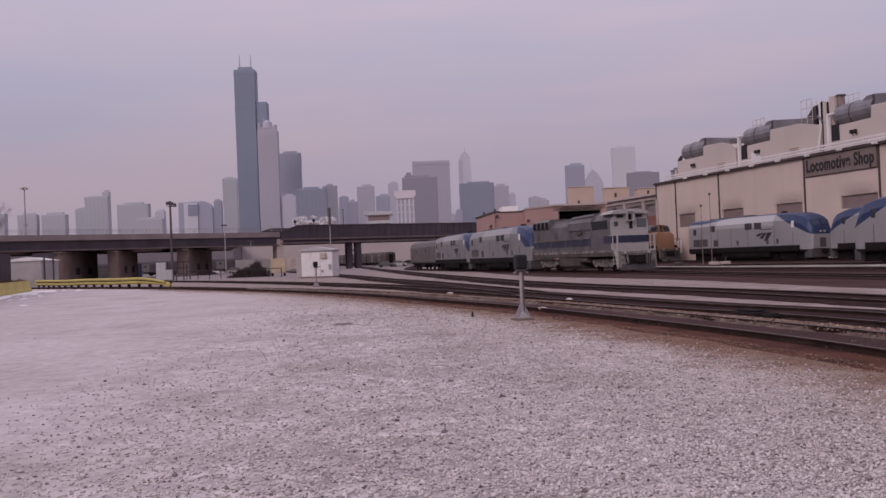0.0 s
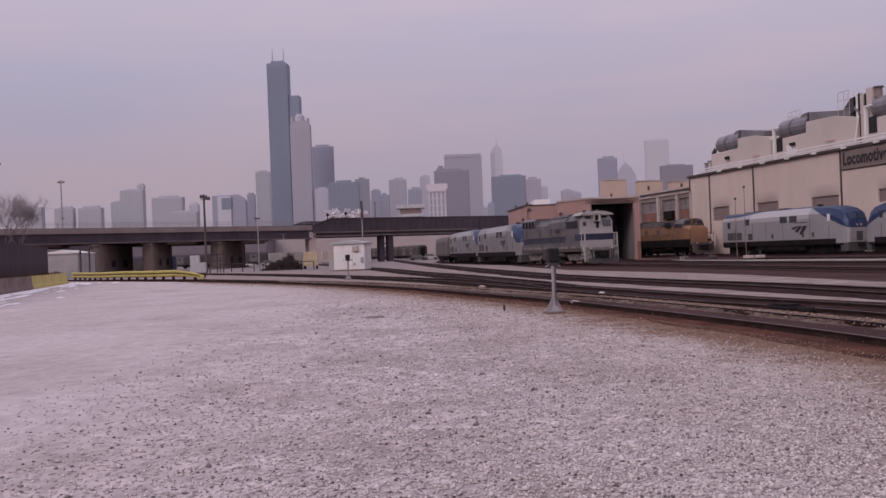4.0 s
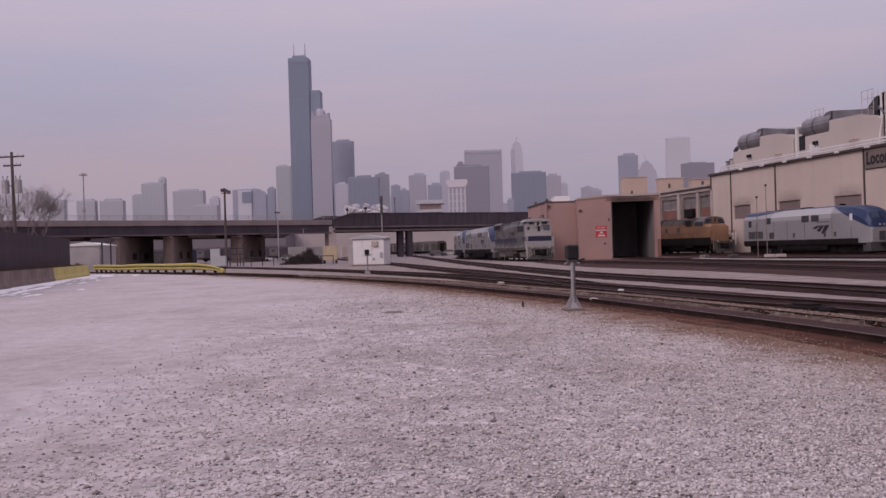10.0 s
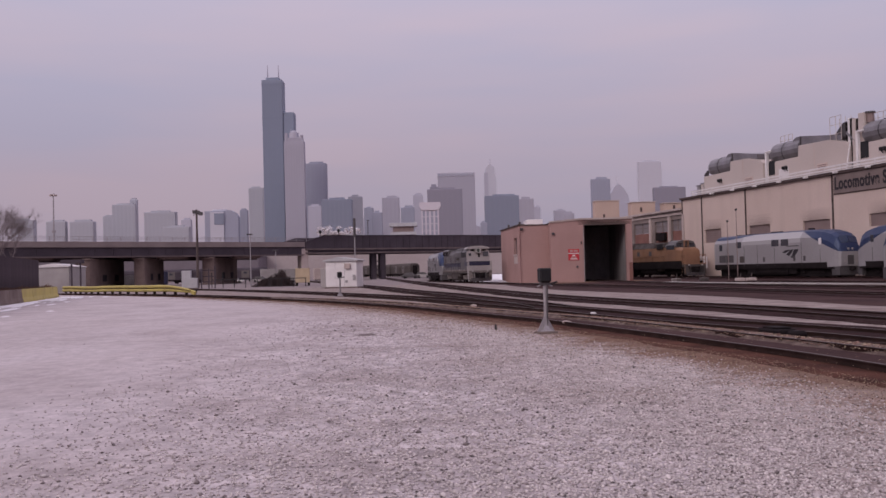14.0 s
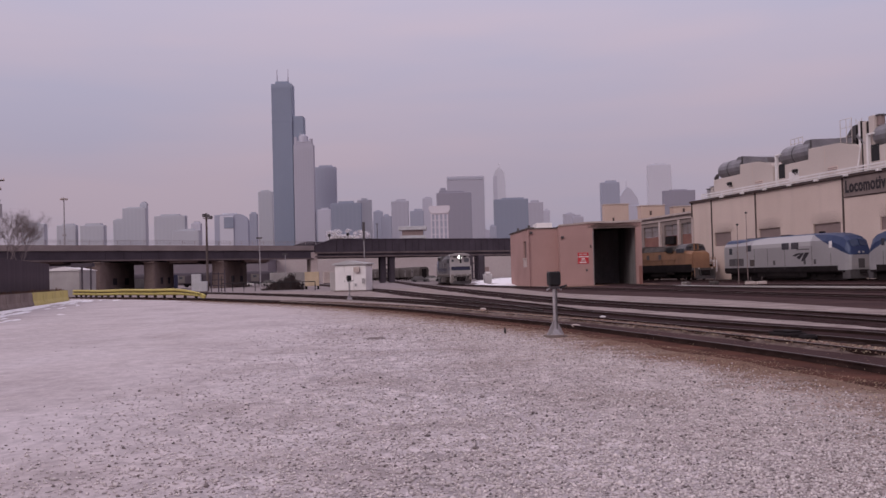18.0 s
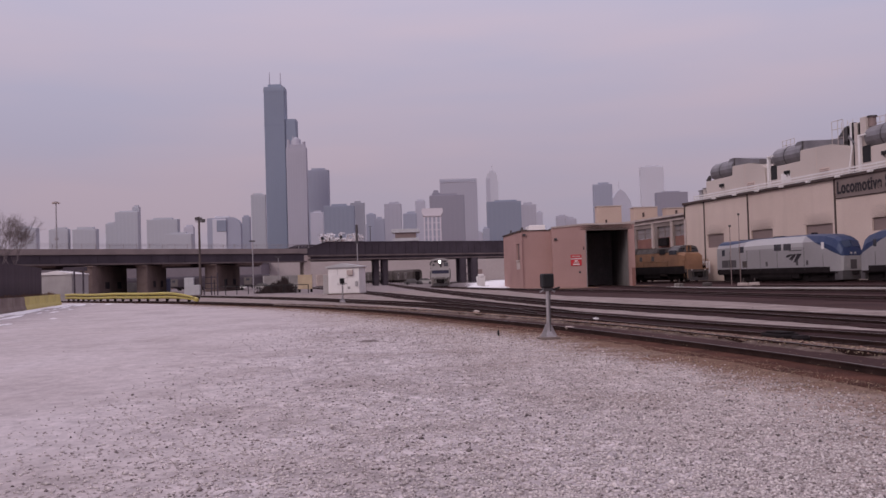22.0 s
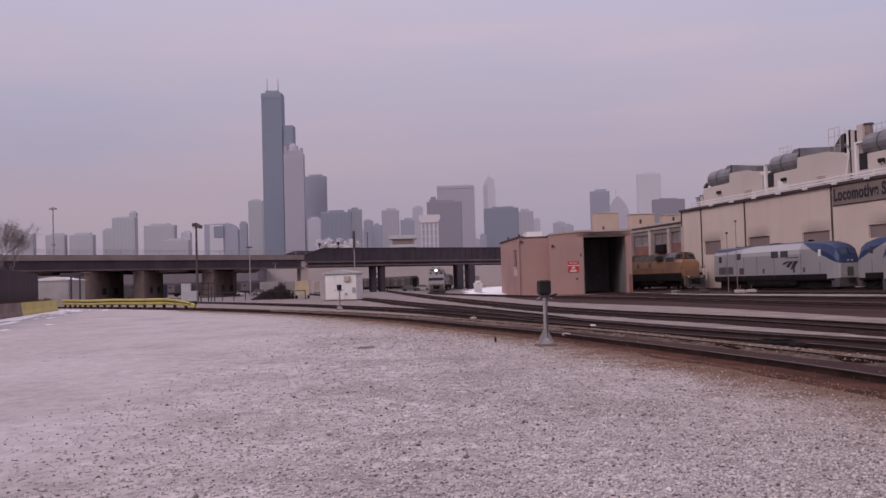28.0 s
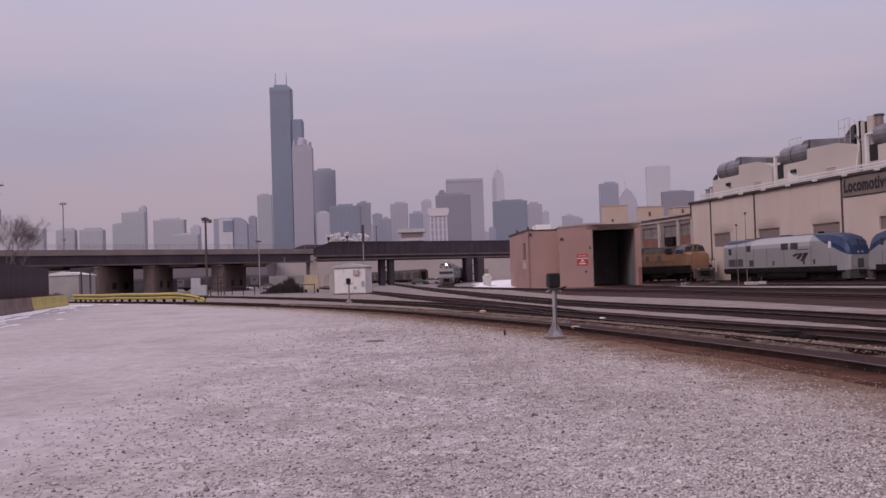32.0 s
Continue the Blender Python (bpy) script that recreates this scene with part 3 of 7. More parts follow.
M["stone"] = mat("limestone_chip", (0.68, 0.605, 0.60), (0.36, 0.302, 0.302), 0.95, 0, 6, 60, 0.2, 0.8, 0, "Object", (1, 1, 1), 0.24)
M["rust_stone"] = mat("rusty_ballast_stone", (0.27, 0.17, 0.142), (0.14, 0.083, 0.068), 0.95, 0, 6, 60, 0.2, 0.8, 0, "Object", (1, 1, 1), 0.6)
M["straw_stone"] = mat("straw_coloured_chip", (0.50, 0.40, 0.29), (0.30, 0.225, 0.155), 0.95, 0, 6, 60, 0.2, 0.8, 0, "Object", (1, 1, 1), 0.45)
M["dark_chip"] = mat("dark_slag_chip", (0.30, 0.25, 0.25), (0.17, 0.14, 0.14), 0.95, 0, 6, 60, 0.2, 0.8, 0, "Object", (1, 1, 1), 0.5)
edge = curve_points(T1, 0.5)


def yard_places(rs, count):
    d = 4.6 * np.exp(rs.rand(count) * math.log(60 / 4.6))
    u = rs.uniform(-0.56, 0.56, count)
    x = u * d
    lim = np.interp(d, edge[:, 1], edge[:, 0]) - 1.9
    side = np.clip((x + 0.07 * d + 4.8) / 7.5, 0.01, 1) ** 1.3
    side = side * np.clip((lim - x - 0.2) / 1.8, 0.03, 1)
    keep = (x < lim) & (rs.rand(count) < side)
    return x[keep], d[keep], np.where(d[keep] > 25, 1.35, 1.0), np.zeros(keep.sum())


def shoulder_places(rs, count):
    i = rs.uniform(90, 260, count)
    k = np.arange(len(edge))
    off = -1.5 - np.abs(rs.normal(0, 0.95, count)) + (rs.rand(count) > 0.93) * rs.uniform(0.3, 2.2, count)
    h = np.radians(np.interp(i, k, edge[:, 2]))
    return np.interp(i, k, edge[:, 0]) + off * np.cos(h), np.interp(i, k, edge[:, 1]) + off * np.sin(h), np.ones(count), np.clip((off + 2.0) / 0.35, 0, 1) * 0.05


scatter("gravel", 190000, yard_places, (0.005, 0.0215), "stone", "loose pale limestone chips over the yard", 3)
scatter("dark_chips", 30000, yard_places, (0.007, 0.021), "dark_chip", "darker stones strewn among the pale gravel", 41)


def strip_places(rs, count):
    d = rs.uniform(13, 78, count)
    x = np.interp(d, edge[:, 1], edge[:, 0]) + 0.9 + rs.rand(count) * np.interp(d, [13, 78], [9, 17])
    return x, d, np.interp(d, [13, 78], [0.7, 1.7]), np.full(count, 0.004)


def drift_places(rs, count):
    i = rs.uniform(98, 215, count)
    k = np.arange(len(edge))
    off = rs.uniform(0.62, 1.5, count)
    h = np.radians(np.interp(i, k, edge[:, 2]))
    return np.interp(i, k, edge[:, 0]) + off * np.cos(h), np.interp(i, k, edge[:, 1]) + off * np.sin(h), np.ones(count), np.interp(off, [0.62, 0.8, 1.2, 1.5], [0.07, 0.118, 0.115, 0.07])


scatter("drift_stones", 9000, drift_places, (0.01, 0.028), "rust_stone", "brown stones strewn over the cinders by the rail", 61)
scatter("pale_drift_stones", 4500, drift_places, (0.008, 0.022), "straw_stone", "pale stones strewn over the cinders by the rail", 62)
scatter("cinder_lumps", 6000, strip_places, (0.007, 0.015), "stain", "dark cinder lumps strewn between the tracks", 21)
scatter("track_stones", 20000, shoulder_places, (0.006, 0.014), "rust_stone", "rust-stained stones along the track shoulder", 4)


scatter("pale_track_stones", 16000, shoulder_places, (0.004, 0.0105), "straw_stone", "pale stones strewn along the rusty track shoulder", 8)


# ---- viaduct ----
def viaduct():
    t = thing("viaduct", pose(-31.5, 244, 0, 0, 0, 45), "long road viaduct with dark steel girders on brown concrete piers", "viaduct", kind="structure")
    part("deck", box(-150, 0, 0, 20, 8.25, 9.45, 0.05), "deck", t, "stained concrete deck edge")
    part("fascia_girder", box(-150, -0.2, 0.35, 0.75, 6.5, 8.25), "girder", t)
    for y in (5, 10, 15, 19):
        part("inner_girder", box(-150, -0.2, y, y + 0.4, 6.7, 8.25), "girder", t)
    part("lower_flange", box(-150, -0.2, 0.1, 0.95, 6.2, 6.5), "flange", t)
    part("far_fascia", box(-150, -0.2, 19.4, 20, 5.7, 8.25), "flange", t, "pale fascia of the far side")
    for i in range(38):
        part("stiffener", box(-149 + 4 * i, -148.85 + 4 * i, 0.28, 0.35, 6.5, 8.24), "girder", t)
    for i in range(51):
        part("railing_post", box(-149.5 + 3 * i, -149.4 + 3 * i, 0.1, 0.2, 9.5, 10.45), "grey", t)
    for z in (9.85, 10.15, 10.42):
        part("railing_bar", box(-150, 0, 0.12, 0.18, z, z + 0.06), "grey", t)
    inv = t.matrix_world.inverted()
    for x, y, w, deep in ((-104, 171.5, 3, 18), (-86.5, 189, 3, 18), (-71.3, 206, 3.4, 21), (-62.6, 214.5, 2.2, 15), (-50.8, 226.5, 2.6, 26)):
        m = inv @ pose(x, y, 0)
        r = w / 2
        nose = 0.62 if w > 3.2 else 0.16
        foot = [(-r, 0), (-r * 0.85, -r * nose * 0.7), (-r * 0.5, -r * nose), (r * 0.5, -r * nose), (r * 0.85, -r * nose * 0.7), (r, 0), (r, deep), (-r, deep)]
        p = part("pier", loft([[(a, b, z) for a, b in foot] for z in (0, 5.75)]), "pier", t)
        p.matrix_basis = m
        part("pier_cap", box(-r - 0.12, r + 0.12, -r * 0.8, deep + 0.2, 5.75, 6.0, 0.03), "pier", p)
        for k in range(5):
            b = deep * (0.06 + 0.21 * k)
            part("bearing_block", box(-r * 0.6, r * 0.6, b, b + 0.7, 6.0, 6.2), "girder", p)
        for b in (deep * 0.3, deep * 0.68):
            # flat dark panels carry the shade of hollows in the pier
            part("recess", box(r - 0.02, r + 0.015, b, b + deep * 0.13, 1.3, 2.7), "dark", p, "dark panel painted as a shaded hollow in the pier side")
        part("footing", box(-r - 0.3, r + 0.3, -r - 0.1, deep + 0.3, 0, 0.35, 0.04), "pier", p)
    for x, y in ((-78, 199), (-56.5, 220), (-43, 233)):
        p = part("bent_cap", box(-3.4, 3.4, 0.4, 1.6, 5.7, 6.34), "pier", t)
        p.matrix_basis = inv @ pose(x, y, 0, 0, 0, 45)


def girder_bridge():
    t = thing("girder_bridge", pose(-31.5, 244, 0, 0, 0, 35), "dark riveted plate-girder bridge on steel bents over the tracks", "bridge", kind="structure")
    part("girder", prism([(0.2, 7.9), (96, 7.9), (96, 11), (5.2, 11), (0.2, 9.5)], 0.0, 0.5), "girder", t)
    part("girder", prism([(0.2, 7.9), (96, 7.9), (96, 11), (5.2, 11), (0.2, 9.5)], 15, 15.5), "girder", t)
    part("top_flange", prism([(0.2, 9.5), (5.2, 11), (96, 11), (96, 11.12), (5.2, 11.12), (0.2, 9.62)], -0.15, 0.65), "girder", t)
    part("middle_flange", box(0.2, 96, -0.2, 0.6, 7.5, 7.9), "flange", t, "pale weathered flange")
    part("floor_beams", box(0.2, 96, 0.3, 15, 6.95, 7.5), "girder", t)
    part("bottom_flange", box(0.2, 96, -0.1, 15.4, 6.6, 6.95), "flange", t, "rust-brown bottom flange")
    for i in range(46):
        part("stiffener", box(6 + 2 * i, 6.12 + 2 * i, -0.13, 0.0, 7.9, 11), "girder", t)
    part("abutment", box(-0.9, 0.9, 0.2, 2.4, 0, 7.9, 0.08), "coping", t, "pale concrete end pier")
    inv = t.matrix_world.inverted()
    for x, y, w, gap in ((-14.8, 257, 0.7, 1.14), (7.75, 270, 0.85, 1.57)):
        m = inv @ pose(x, y, 0, 0, 0, 8)
        for k, (dx, dy) in enumerate(((-gap, 0), (gap, 0), (-gap, 6), (gap, 6))):
            bm = box(dx - w, dx + w, dy - 0.04, dy + 0.04, 0.25, 6.6)
            add_box(bm, dx - w, dx - w + 0.08, dy - 0.35, dy + 0.35, 0.25, 6.6), add_box(bm, dx + w - 0.08, dx + w, dy - 0.35, dy + 0.35, 0.25, 6.6)
            add_box(bm, dx - 0.5, dx + 0.5, dy - 0.5, dy + 0.5, 0, 0.25)
            part("column", bm, "girder", t).matrix_basis = m
        for z in (2.2, 4.4):
            part("brace", box(-gap + w, gap - w, -0.12, 0.12, z, z + 0.3), "girder", t).matrix_basis = m
    for s, foot, up in ((4.1, 10.7, 1.0), (9.2, 11.1, 0.9), (17.6, 11.1, 3.6)):
        l = part("bridge_lamp", rod((s, -0.1, foot), (s, -0.1, foot + up), 0.1), "black" if up < 2 else "dark_grey", t)
        if up > 2:
            part("lamp_head", box(s - 0.35, s + 0.35, -0.3, 0.1, foot + up, foot + up + 0.15, 0.03), "dark_grey", l)
            continue
        bm = bmesh.new()
        bmesh.ops.create_uvsphere(bm, u_segments=8, v_segments=6, radius=0.4, matrix=pose(s, -0.1, foot + up + 0.2))
        part("globe", bm, "black", l)


viaduct()
girder_bridge()


# ---- wash shed ----
M["smudge"] = mat("smoke_smudge", (0.10, 0.07, 0.066), (0.16, 0.115, 0.105), 0.95, 0, 0.8, 6, 0.1)
sn, sl = M["smudge"].node_tree.nodes, M["smudge"].node_tree.links
s_noise, s_range = sn.new("ShaderNodeTexNoise"), sn.new("ShaderNodeMapRange")
s_co, s_sep, s_fall, s_mid, s_side, s_mul, s_mul2 = (sn.new("ShaderNode" + k) for k in ("TexCoord", "SeparateXYZ", "MapRange", "Math", "MapRange", "Math", "Math"))
s_noise.inputs["Scale"].default_value, s_noise.inputs["Detail"].default_value = 1.3, 5
s_range.inputs[1].default_value, s_range.inputs[2].default_value, s_range.inputs[4].default_value = 0.25, 0.65, 0.95
for node, values in ((s_fall, (6.55, 7.3, 1.0, 0.0)), (s_side, (1.6, 3.3, 1.0, 0.0))):
    for k in range(4):
        node.inputs[k + 1].default_value = values[k]
s_mid.operation, s_mid.inputs[1].default_value = "SUBTRACT", 19.4
s_abs = sn.new("ShaderNodeMath")
s_abs.operation, s_mul.operation, s_mul2.operation = "ABSOLUTE", "MULTIPLY", "MULTIPLY"
sl.new(s_co.outputs["Object"], s_sep.inputs[0]), sl.new(s_sep.outputs["Z"], s_fall.inputs[0]), sl.new(s_sep.outputs["X"], s_mid.inputs[0])
sl.new(s_mid.outputs[0], s_abs.inputs[0]), sl.new(s_abs.outputs[0], s_side.inputs[0]), sl.new(s_noise.outputs[0], s_range.inputs[0])
sl.new(s_range.outputs[0], s_mul.inputs[0]), sl.new(s_fall.outputs[0], s_mul.inputs[1]), sl.new(s_mul.outputs[0], s_mul2.inputs[0])
sl.new(s_side.outputs[0], s_mul2.inputs[1]), sl.new(s_mul2.outputs[0], sn["Principled BSDF"].inputs["Alpha"])
M["lining"] = mat("grey_streaked_lining", (0.34, 0.30, 0.31), (0.16, 0.14, 0.145), 0.9, 0, 0.5, 6, 0.1, 0.6, 0, "Object", (1, 1, 0.3))


def wash_shed():
    t = thing("wash_shed", pose(0, 0, 0), "salmon-painted brick locomotive shed with a tall open doorway", "shed")
    y = 117.0
    x0, x1 = 13.1, 22.5
    bm = wall_with_holes(x1 - x0, 6.75, 0.5, [(16.98 - x0, 21.85 - x0, 0, 6.55)])
    w = part("front_wall", bm, "pink_wall", t)
    w.matrix_basis = pose(x0, y, 0)
    part("parapet", prism([(x0, 6.75), (x1, 6.75), (x1, 7.12), (16.6, 7.12), (x0, 6.86)], y, y + 0.5), "pink_wall", t)
    part("coping", prism([(x0 - 0.08, 6.86), (16.6, 7.12), (x1 + 0.08, 7.12), (x1 + 0.08, 7.32), (16.55, 7.32), (x0 - 0.08, 7.04)], y - 0.1, y + 0.6), "coping", t, "pale weathered coping")
    part("side_wall", box(x0, x0 + 0.5, y + 0.5, 152, 0, 6.8), "pink_wall", t)
    # right wall, back wall and roof are dark brown all over
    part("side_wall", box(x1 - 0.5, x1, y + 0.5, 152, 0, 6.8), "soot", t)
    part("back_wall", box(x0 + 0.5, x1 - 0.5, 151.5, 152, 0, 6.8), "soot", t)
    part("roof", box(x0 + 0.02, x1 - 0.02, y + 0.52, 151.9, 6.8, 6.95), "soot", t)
    part("inner_lining", box(16.8, 16.9, y + 0.6, 129, 0, 6.7), "lining", t)
    # this cross wall is added, it throws daylight back towards the doorway
    part("added_partition", box(16.9, 21.86, 129, 129.2, 0, 6.7), "lining", t, "partition added to lighten the view through the doorway")
    part("inner_lining", box(21.86, 21.96, y + 0.6, 151, 0, 6.7), "lining", t, "grey streaked inner wall")
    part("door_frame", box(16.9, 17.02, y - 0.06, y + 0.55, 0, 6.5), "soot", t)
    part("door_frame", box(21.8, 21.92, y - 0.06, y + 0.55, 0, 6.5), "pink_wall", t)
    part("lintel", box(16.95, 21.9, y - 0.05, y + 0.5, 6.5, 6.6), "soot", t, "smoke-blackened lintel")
    part("soot_smudge", box(15.6, 22.4, y - 0.006, y - 0.002, 6.55, 7.3), "smudge", t, "smoke smudge over the doorway")
    part("corner_guard", box(22.1, 22.46, y - 0.08, y + 0.3, 0.0, 2.1, 0.02), "brick", t, "red-painted corner guard")
    # lower side block with a window and roof hatch
    part("annex_front", box(9.75, x0, 119.2, 119.7, 0, 6.72), "pink_wall", t)
    a = part("annex_side", wall_with_holes(17.0, 6.75, 0.5, [(12.2, 14.6, 3.4, 5.4)]), "pink_wall", t)
    a.matrix_basis = Matrix.Translation((8.65, 136.2, 0)) @ Matrix.Rotation(math.atan2(-16.95, 1.1), 4, "Z")
    g = part("window", box(12.2, 14.6, 0.2, 0.3, 3.4, 5.4), "glass", t, "narrow dark window")
    g.matrix_basis = a.matrix_basis
    s = part("sill", box(12.0, 14.8, -0.12, 0.1, 3.25, 3.4), "coping", g)
    b = part("boarded_opening", box(12.0, 14.8, -0.03, 0.05, 2.3, 3.2), "coping", t, "painted-over opening")
    b.matrix_basis = a.matrix_basis
    part("annex_roof", prism([(9.8, 119.3), (x0, 119.3), (x0, 136), (8.75, 136)], 6.6, 6.85, "z"), "coping", t)
    part("annex_coping", box(9.65, x0, 119.1, 119.75, 6.72, 6.84), "soot", t)
    part("side_coping", box(-0.1, 17.1, -0.12, 0.6, 6.75, 6.92), "soot", t, "weathered dark coping").matrix_basis = a.matrix_basis
    part("corner_pipe", rod((9.7, 119.05, 0), (9.7, 119.05, 6.6), 0.06), "pink_wall", t, "painted downpipe at the corner")
    for xx, yy in ((9.3, 130.5), (10.1, 123)):
        part("roof_stub", rod((xx, yy, 6.8), (xx, yy, 7.35), 0.14), "dark_grey", t)
    part("roof_hatch", box(10.8, 12.7, 121, 126, 6.85, 7.5, 0.05), "white", t, "white roof hatch")
    for xx, yy, zz in ((13.4, y - 0.12, 5.6), (10.0, 119.05, 6.3)):
        bm = box(-0.16, 0.16, -0.14, 0.1, -0.13, 0.13, 0.03)
        lamp = part("wall_lamp", bm, "dark_grey", t, "small wall lamp")
        lamp.matrix_basis = pose(xx, yy, zz)
    part("conduit", rod((16.9, y - 0.05, 0), (16.9, y - 0.05, 6.2), 0.04), "grey", t)
    part("junction_box", box(16.55, 16.7, y - 0.08, y, 4.3, 4.65, 0.02), "soot", t)
    part("wall_socket", rod((16.1, y - 0.08, 1.75), (16.1, y - 0.002, 1.75), 0.13, n=12), "dark_grey", t)
    # warning boards beside the doorway
    sgn = thing("warning_sign", pose(15.72, y - 0.012, 2.86), "red warning board with white lettering bars on the shed wall", "sign", "warning signs on the shed")
    part("board", box(-0.62, 0.62, -0.05, 0, -0.36, 0.36, 0.01), "red", sgn)
    part("text_bar", box(-0.16, 0.16, -0.062, -0.05, 0.12, 0.26), "white", sgn)
    part("text_bar", box(-0.3, 0.3, -0.062, -0.05, -0.06, 0.05), "coping", sgn)
    part("text_bar", box(-0.4, 0.4, -0.062, -0.05, -0.26, -0.14), "white", sgn)
    sgn = thing("notice_board", pose(15.72, y - 0.012, 3.55), "narrow red notice board over a white strip on the shed wall", "sign", "warning signs on the shed")
    part("board", box(-0.62, 0.62, -0.05, 0, -0.2, 0.22, 0.01), "red", sgn)
    part("white_strip", box(-0.62, 0.62, -0.045, 0, -0.3, -0.21), "white", sgn)
    for a, b in ((-0.45, -0.1), (0.0, 0.45)):
        part("text_bar", box(a, b, -0.062, -0.05, -0.05, 0.1), "coping", sgn)


wash_shed()


# ---- workshop ----
def soot_streaks():
    """The tan panel paint with rain streaks and exhaust soot."""
    m = M["shop_wall"]
    n, l = m.node_tree.nodes, m.node_tree.links
    b = n["Principled BSDF"]
    old = b.inputs["Base Color"].links[0].from_socket
    co, mp, no, rg, mx = (n.new("ShaderNode" + k) for k in ("TexCoord", "Mapping", "TexNoise", "MapRange", "MixRGB"))
    mp.inputs["Scale"].default_value = (0.5, 0.5, 0.06)
    no.inputs["Scale"].default_value, no.inputs["Detail"].default_value = 1.4, 6
    rg.inputs[1].default_value, rg.inputs[2].default_value, rg.inputs[4].default_value = 0.5, 0.75, 0.16
    mx.inputs[2].default_value = (0.33, 0.25, 0.225, 1)
    l.new(co.outputs["Object"], mp.inputs[0]), l.new(mp.outputs[0], no.inputs[0]), l.new(no.outputs[0], rg.inputs[0])
    l.new(rg.outputs[0], mx.inputs[0]), l.new(old, mx.inputs[1]), l.new(mx.outputs[0], b.inputs["Base Color"])


soot_streaks()
M["vent_soot"] = mat("exhaust_soot_film", (0.17, 0.125, 0.115), (0.11, 0.08, 0.075), 0.95, 0, 0.8, 6, 0.05)
vn, vl = M["vent_soot"].node_tree.nodes, M["vent_soot"].node_tree.links
v_co, v_sep, v_no, v_rg, v_a, v_b, v_c, v_d, v_e = (vn.new("ShaderNode" + k) for k in ("TexCoord", "SeparateXYZ", "TexNoise", "MapRange", "MapRange", "Math", "MapRange", "Math", "Math"))
v_no.inputs["Scale"].default_value, v_no.inputs["Detail"].default_value = 0.5, 2
for node, values in ((v_rg, (0.2, 0.8, 0.3, 0.8)), (v_a, (0.0, 1.4, 0.26, 0.0)), (v_c, (1.2, 3.3, 1.0, 0.0))):
    for k in range(4):
        node.inputs[k + 1].default_value = values[k]
v_b.operation, v_d.operation, v_e.operation = "ABSOLUTE", "MULTIPLY", "MULTIPLY"
vl.new(v_co.outputs["Object"], v_sep.inputs[0]), vl.new(v_sep.outputs["Z"], v_a.inputs[0]), vl.new(v_sep.outputs["X"], v_b.inputs[0]), vl.new(v_b.outputs[0], v_c.inputs[0])
vl.new(v_co.outputs["Object"], v_no.inputs[0]), vl.new(v_no.outputs[0], v_rg.inputs[0]), vl.new(v_rg.outputs[0], v_d.inputs[0]), vl.new(v_a.outputs[0], v_d.inputs[1])
vl.new(v_d.outputs[0], v_e.inputs[0]), vl.new(v_c.outputs[0], v_e.inputs[1]), vl.new(v_e.outputs[0], vn["Principled BSDF"].inputs["Alpha"])


def exhaust_unit(m, k, i):
    """A rooftop casing, k times as long, under a drum-shaped fan housing with a flat duct running back from it."""
    u = thing("exhaust_unit", m, "cream rooftop exhaust unit with a dark drum-shaped fan housing", "exhaust unit", "exhaust units on the workshop roof")
    e = 15.4 * k
    casing = prism([(-0.4, 0), (e, 0), (e, 2.9), (e - 0.5, 3.3), (e - 3.8, 3.9), (7.2, 4.0), (7.2, 2.72), (-0.4, 2.72)], 1.2, 6.5, "y")
    bmesh.ops.bevel(casing, geom=casing.edges[:], offset=0.06, segments=1, affect="EDGES")
    part("casing", casing, "unit", u)
    drum = loft([[(x, 2.3 + 1.2 * r * math.cos(q * math.pi / 8), 3.78 + 1.2 * r * math.sin(q * math.pi / 8)) for q in range(16)] for x, r in ((0.75, 0.72), (0.95, 0.92), (1.3, 1.0), (7.0, 1.0), (7.19, 0.96))])
    part("drum", drum, "duct", u, "dark grey fan drum")
    for q in (3.7,):
        part("drum_band", rod((q, 2.3, 3.78), (q + 0.14, 2.3, 3.78), 1.23, n=16), "dark_grey", u)
    part("duct", prism([(5.6, 4.0), (5.6, 4.8), (6.2, 5.08), (7.3, 5.1), (e - 1.7, 4.2), (e - 1.8, 3.6), (e - 3.8, 3.95), (7.3, 4.02)], 1.5, 5.4, "y"), "duct", u, "flat grey duct")
    part("duct_flange", box(7.2, 7.4, 1.42, 5.48, 4.02, 5.02), "dark_grey", u)
    part("base_frame", box(-0.6, e + 0.2, 1.0, 6.7, 0, 0.22), "white", u)
    for q in (4.2, 4.75):
        sp = part("spot_lamp", box(q, q + 0.3, 0.75, 1.1, 1.55, 1.95, 0.05), "black", u)
        part("lamp_arm", rod((q + 0.15, 1.2, 1.3), (q + 0.15, 0.95, 1.6), 0.04, n=6), "black", sp)
    part("access_panel", box(2.9, 5.1, 1.16, 1.2, 0.7, 1.75, 0.01), "white" if i == 1 else "unit", u, "pale access panel")
    part("seam", box(10.4, 10.46, 1.185, 1.2, 0.25, 3.9), "shop_wall", u)
    gr = part("louvred_grille", box(11.0, 12.9, 1.16, 1.2, 0.5, 1.5), "shop_wall", u)
    for z in (0.65, 0.85, 1.05, 1.25):
        part("grille_slat", box(11.1, 12.8, 1.13, 1.16, z, z + 0.09), "louvre", gr)
    part("side_box", box(e, e + 1.3, 2.2, 4.6, 0, 3.1, 0.04), "unit", u)
    part("side_box_top", box(e + 0.1, e + 1.2, 2.3, 4.5, 3.1, 3.5, 0.04), "louvre", u)
    return u


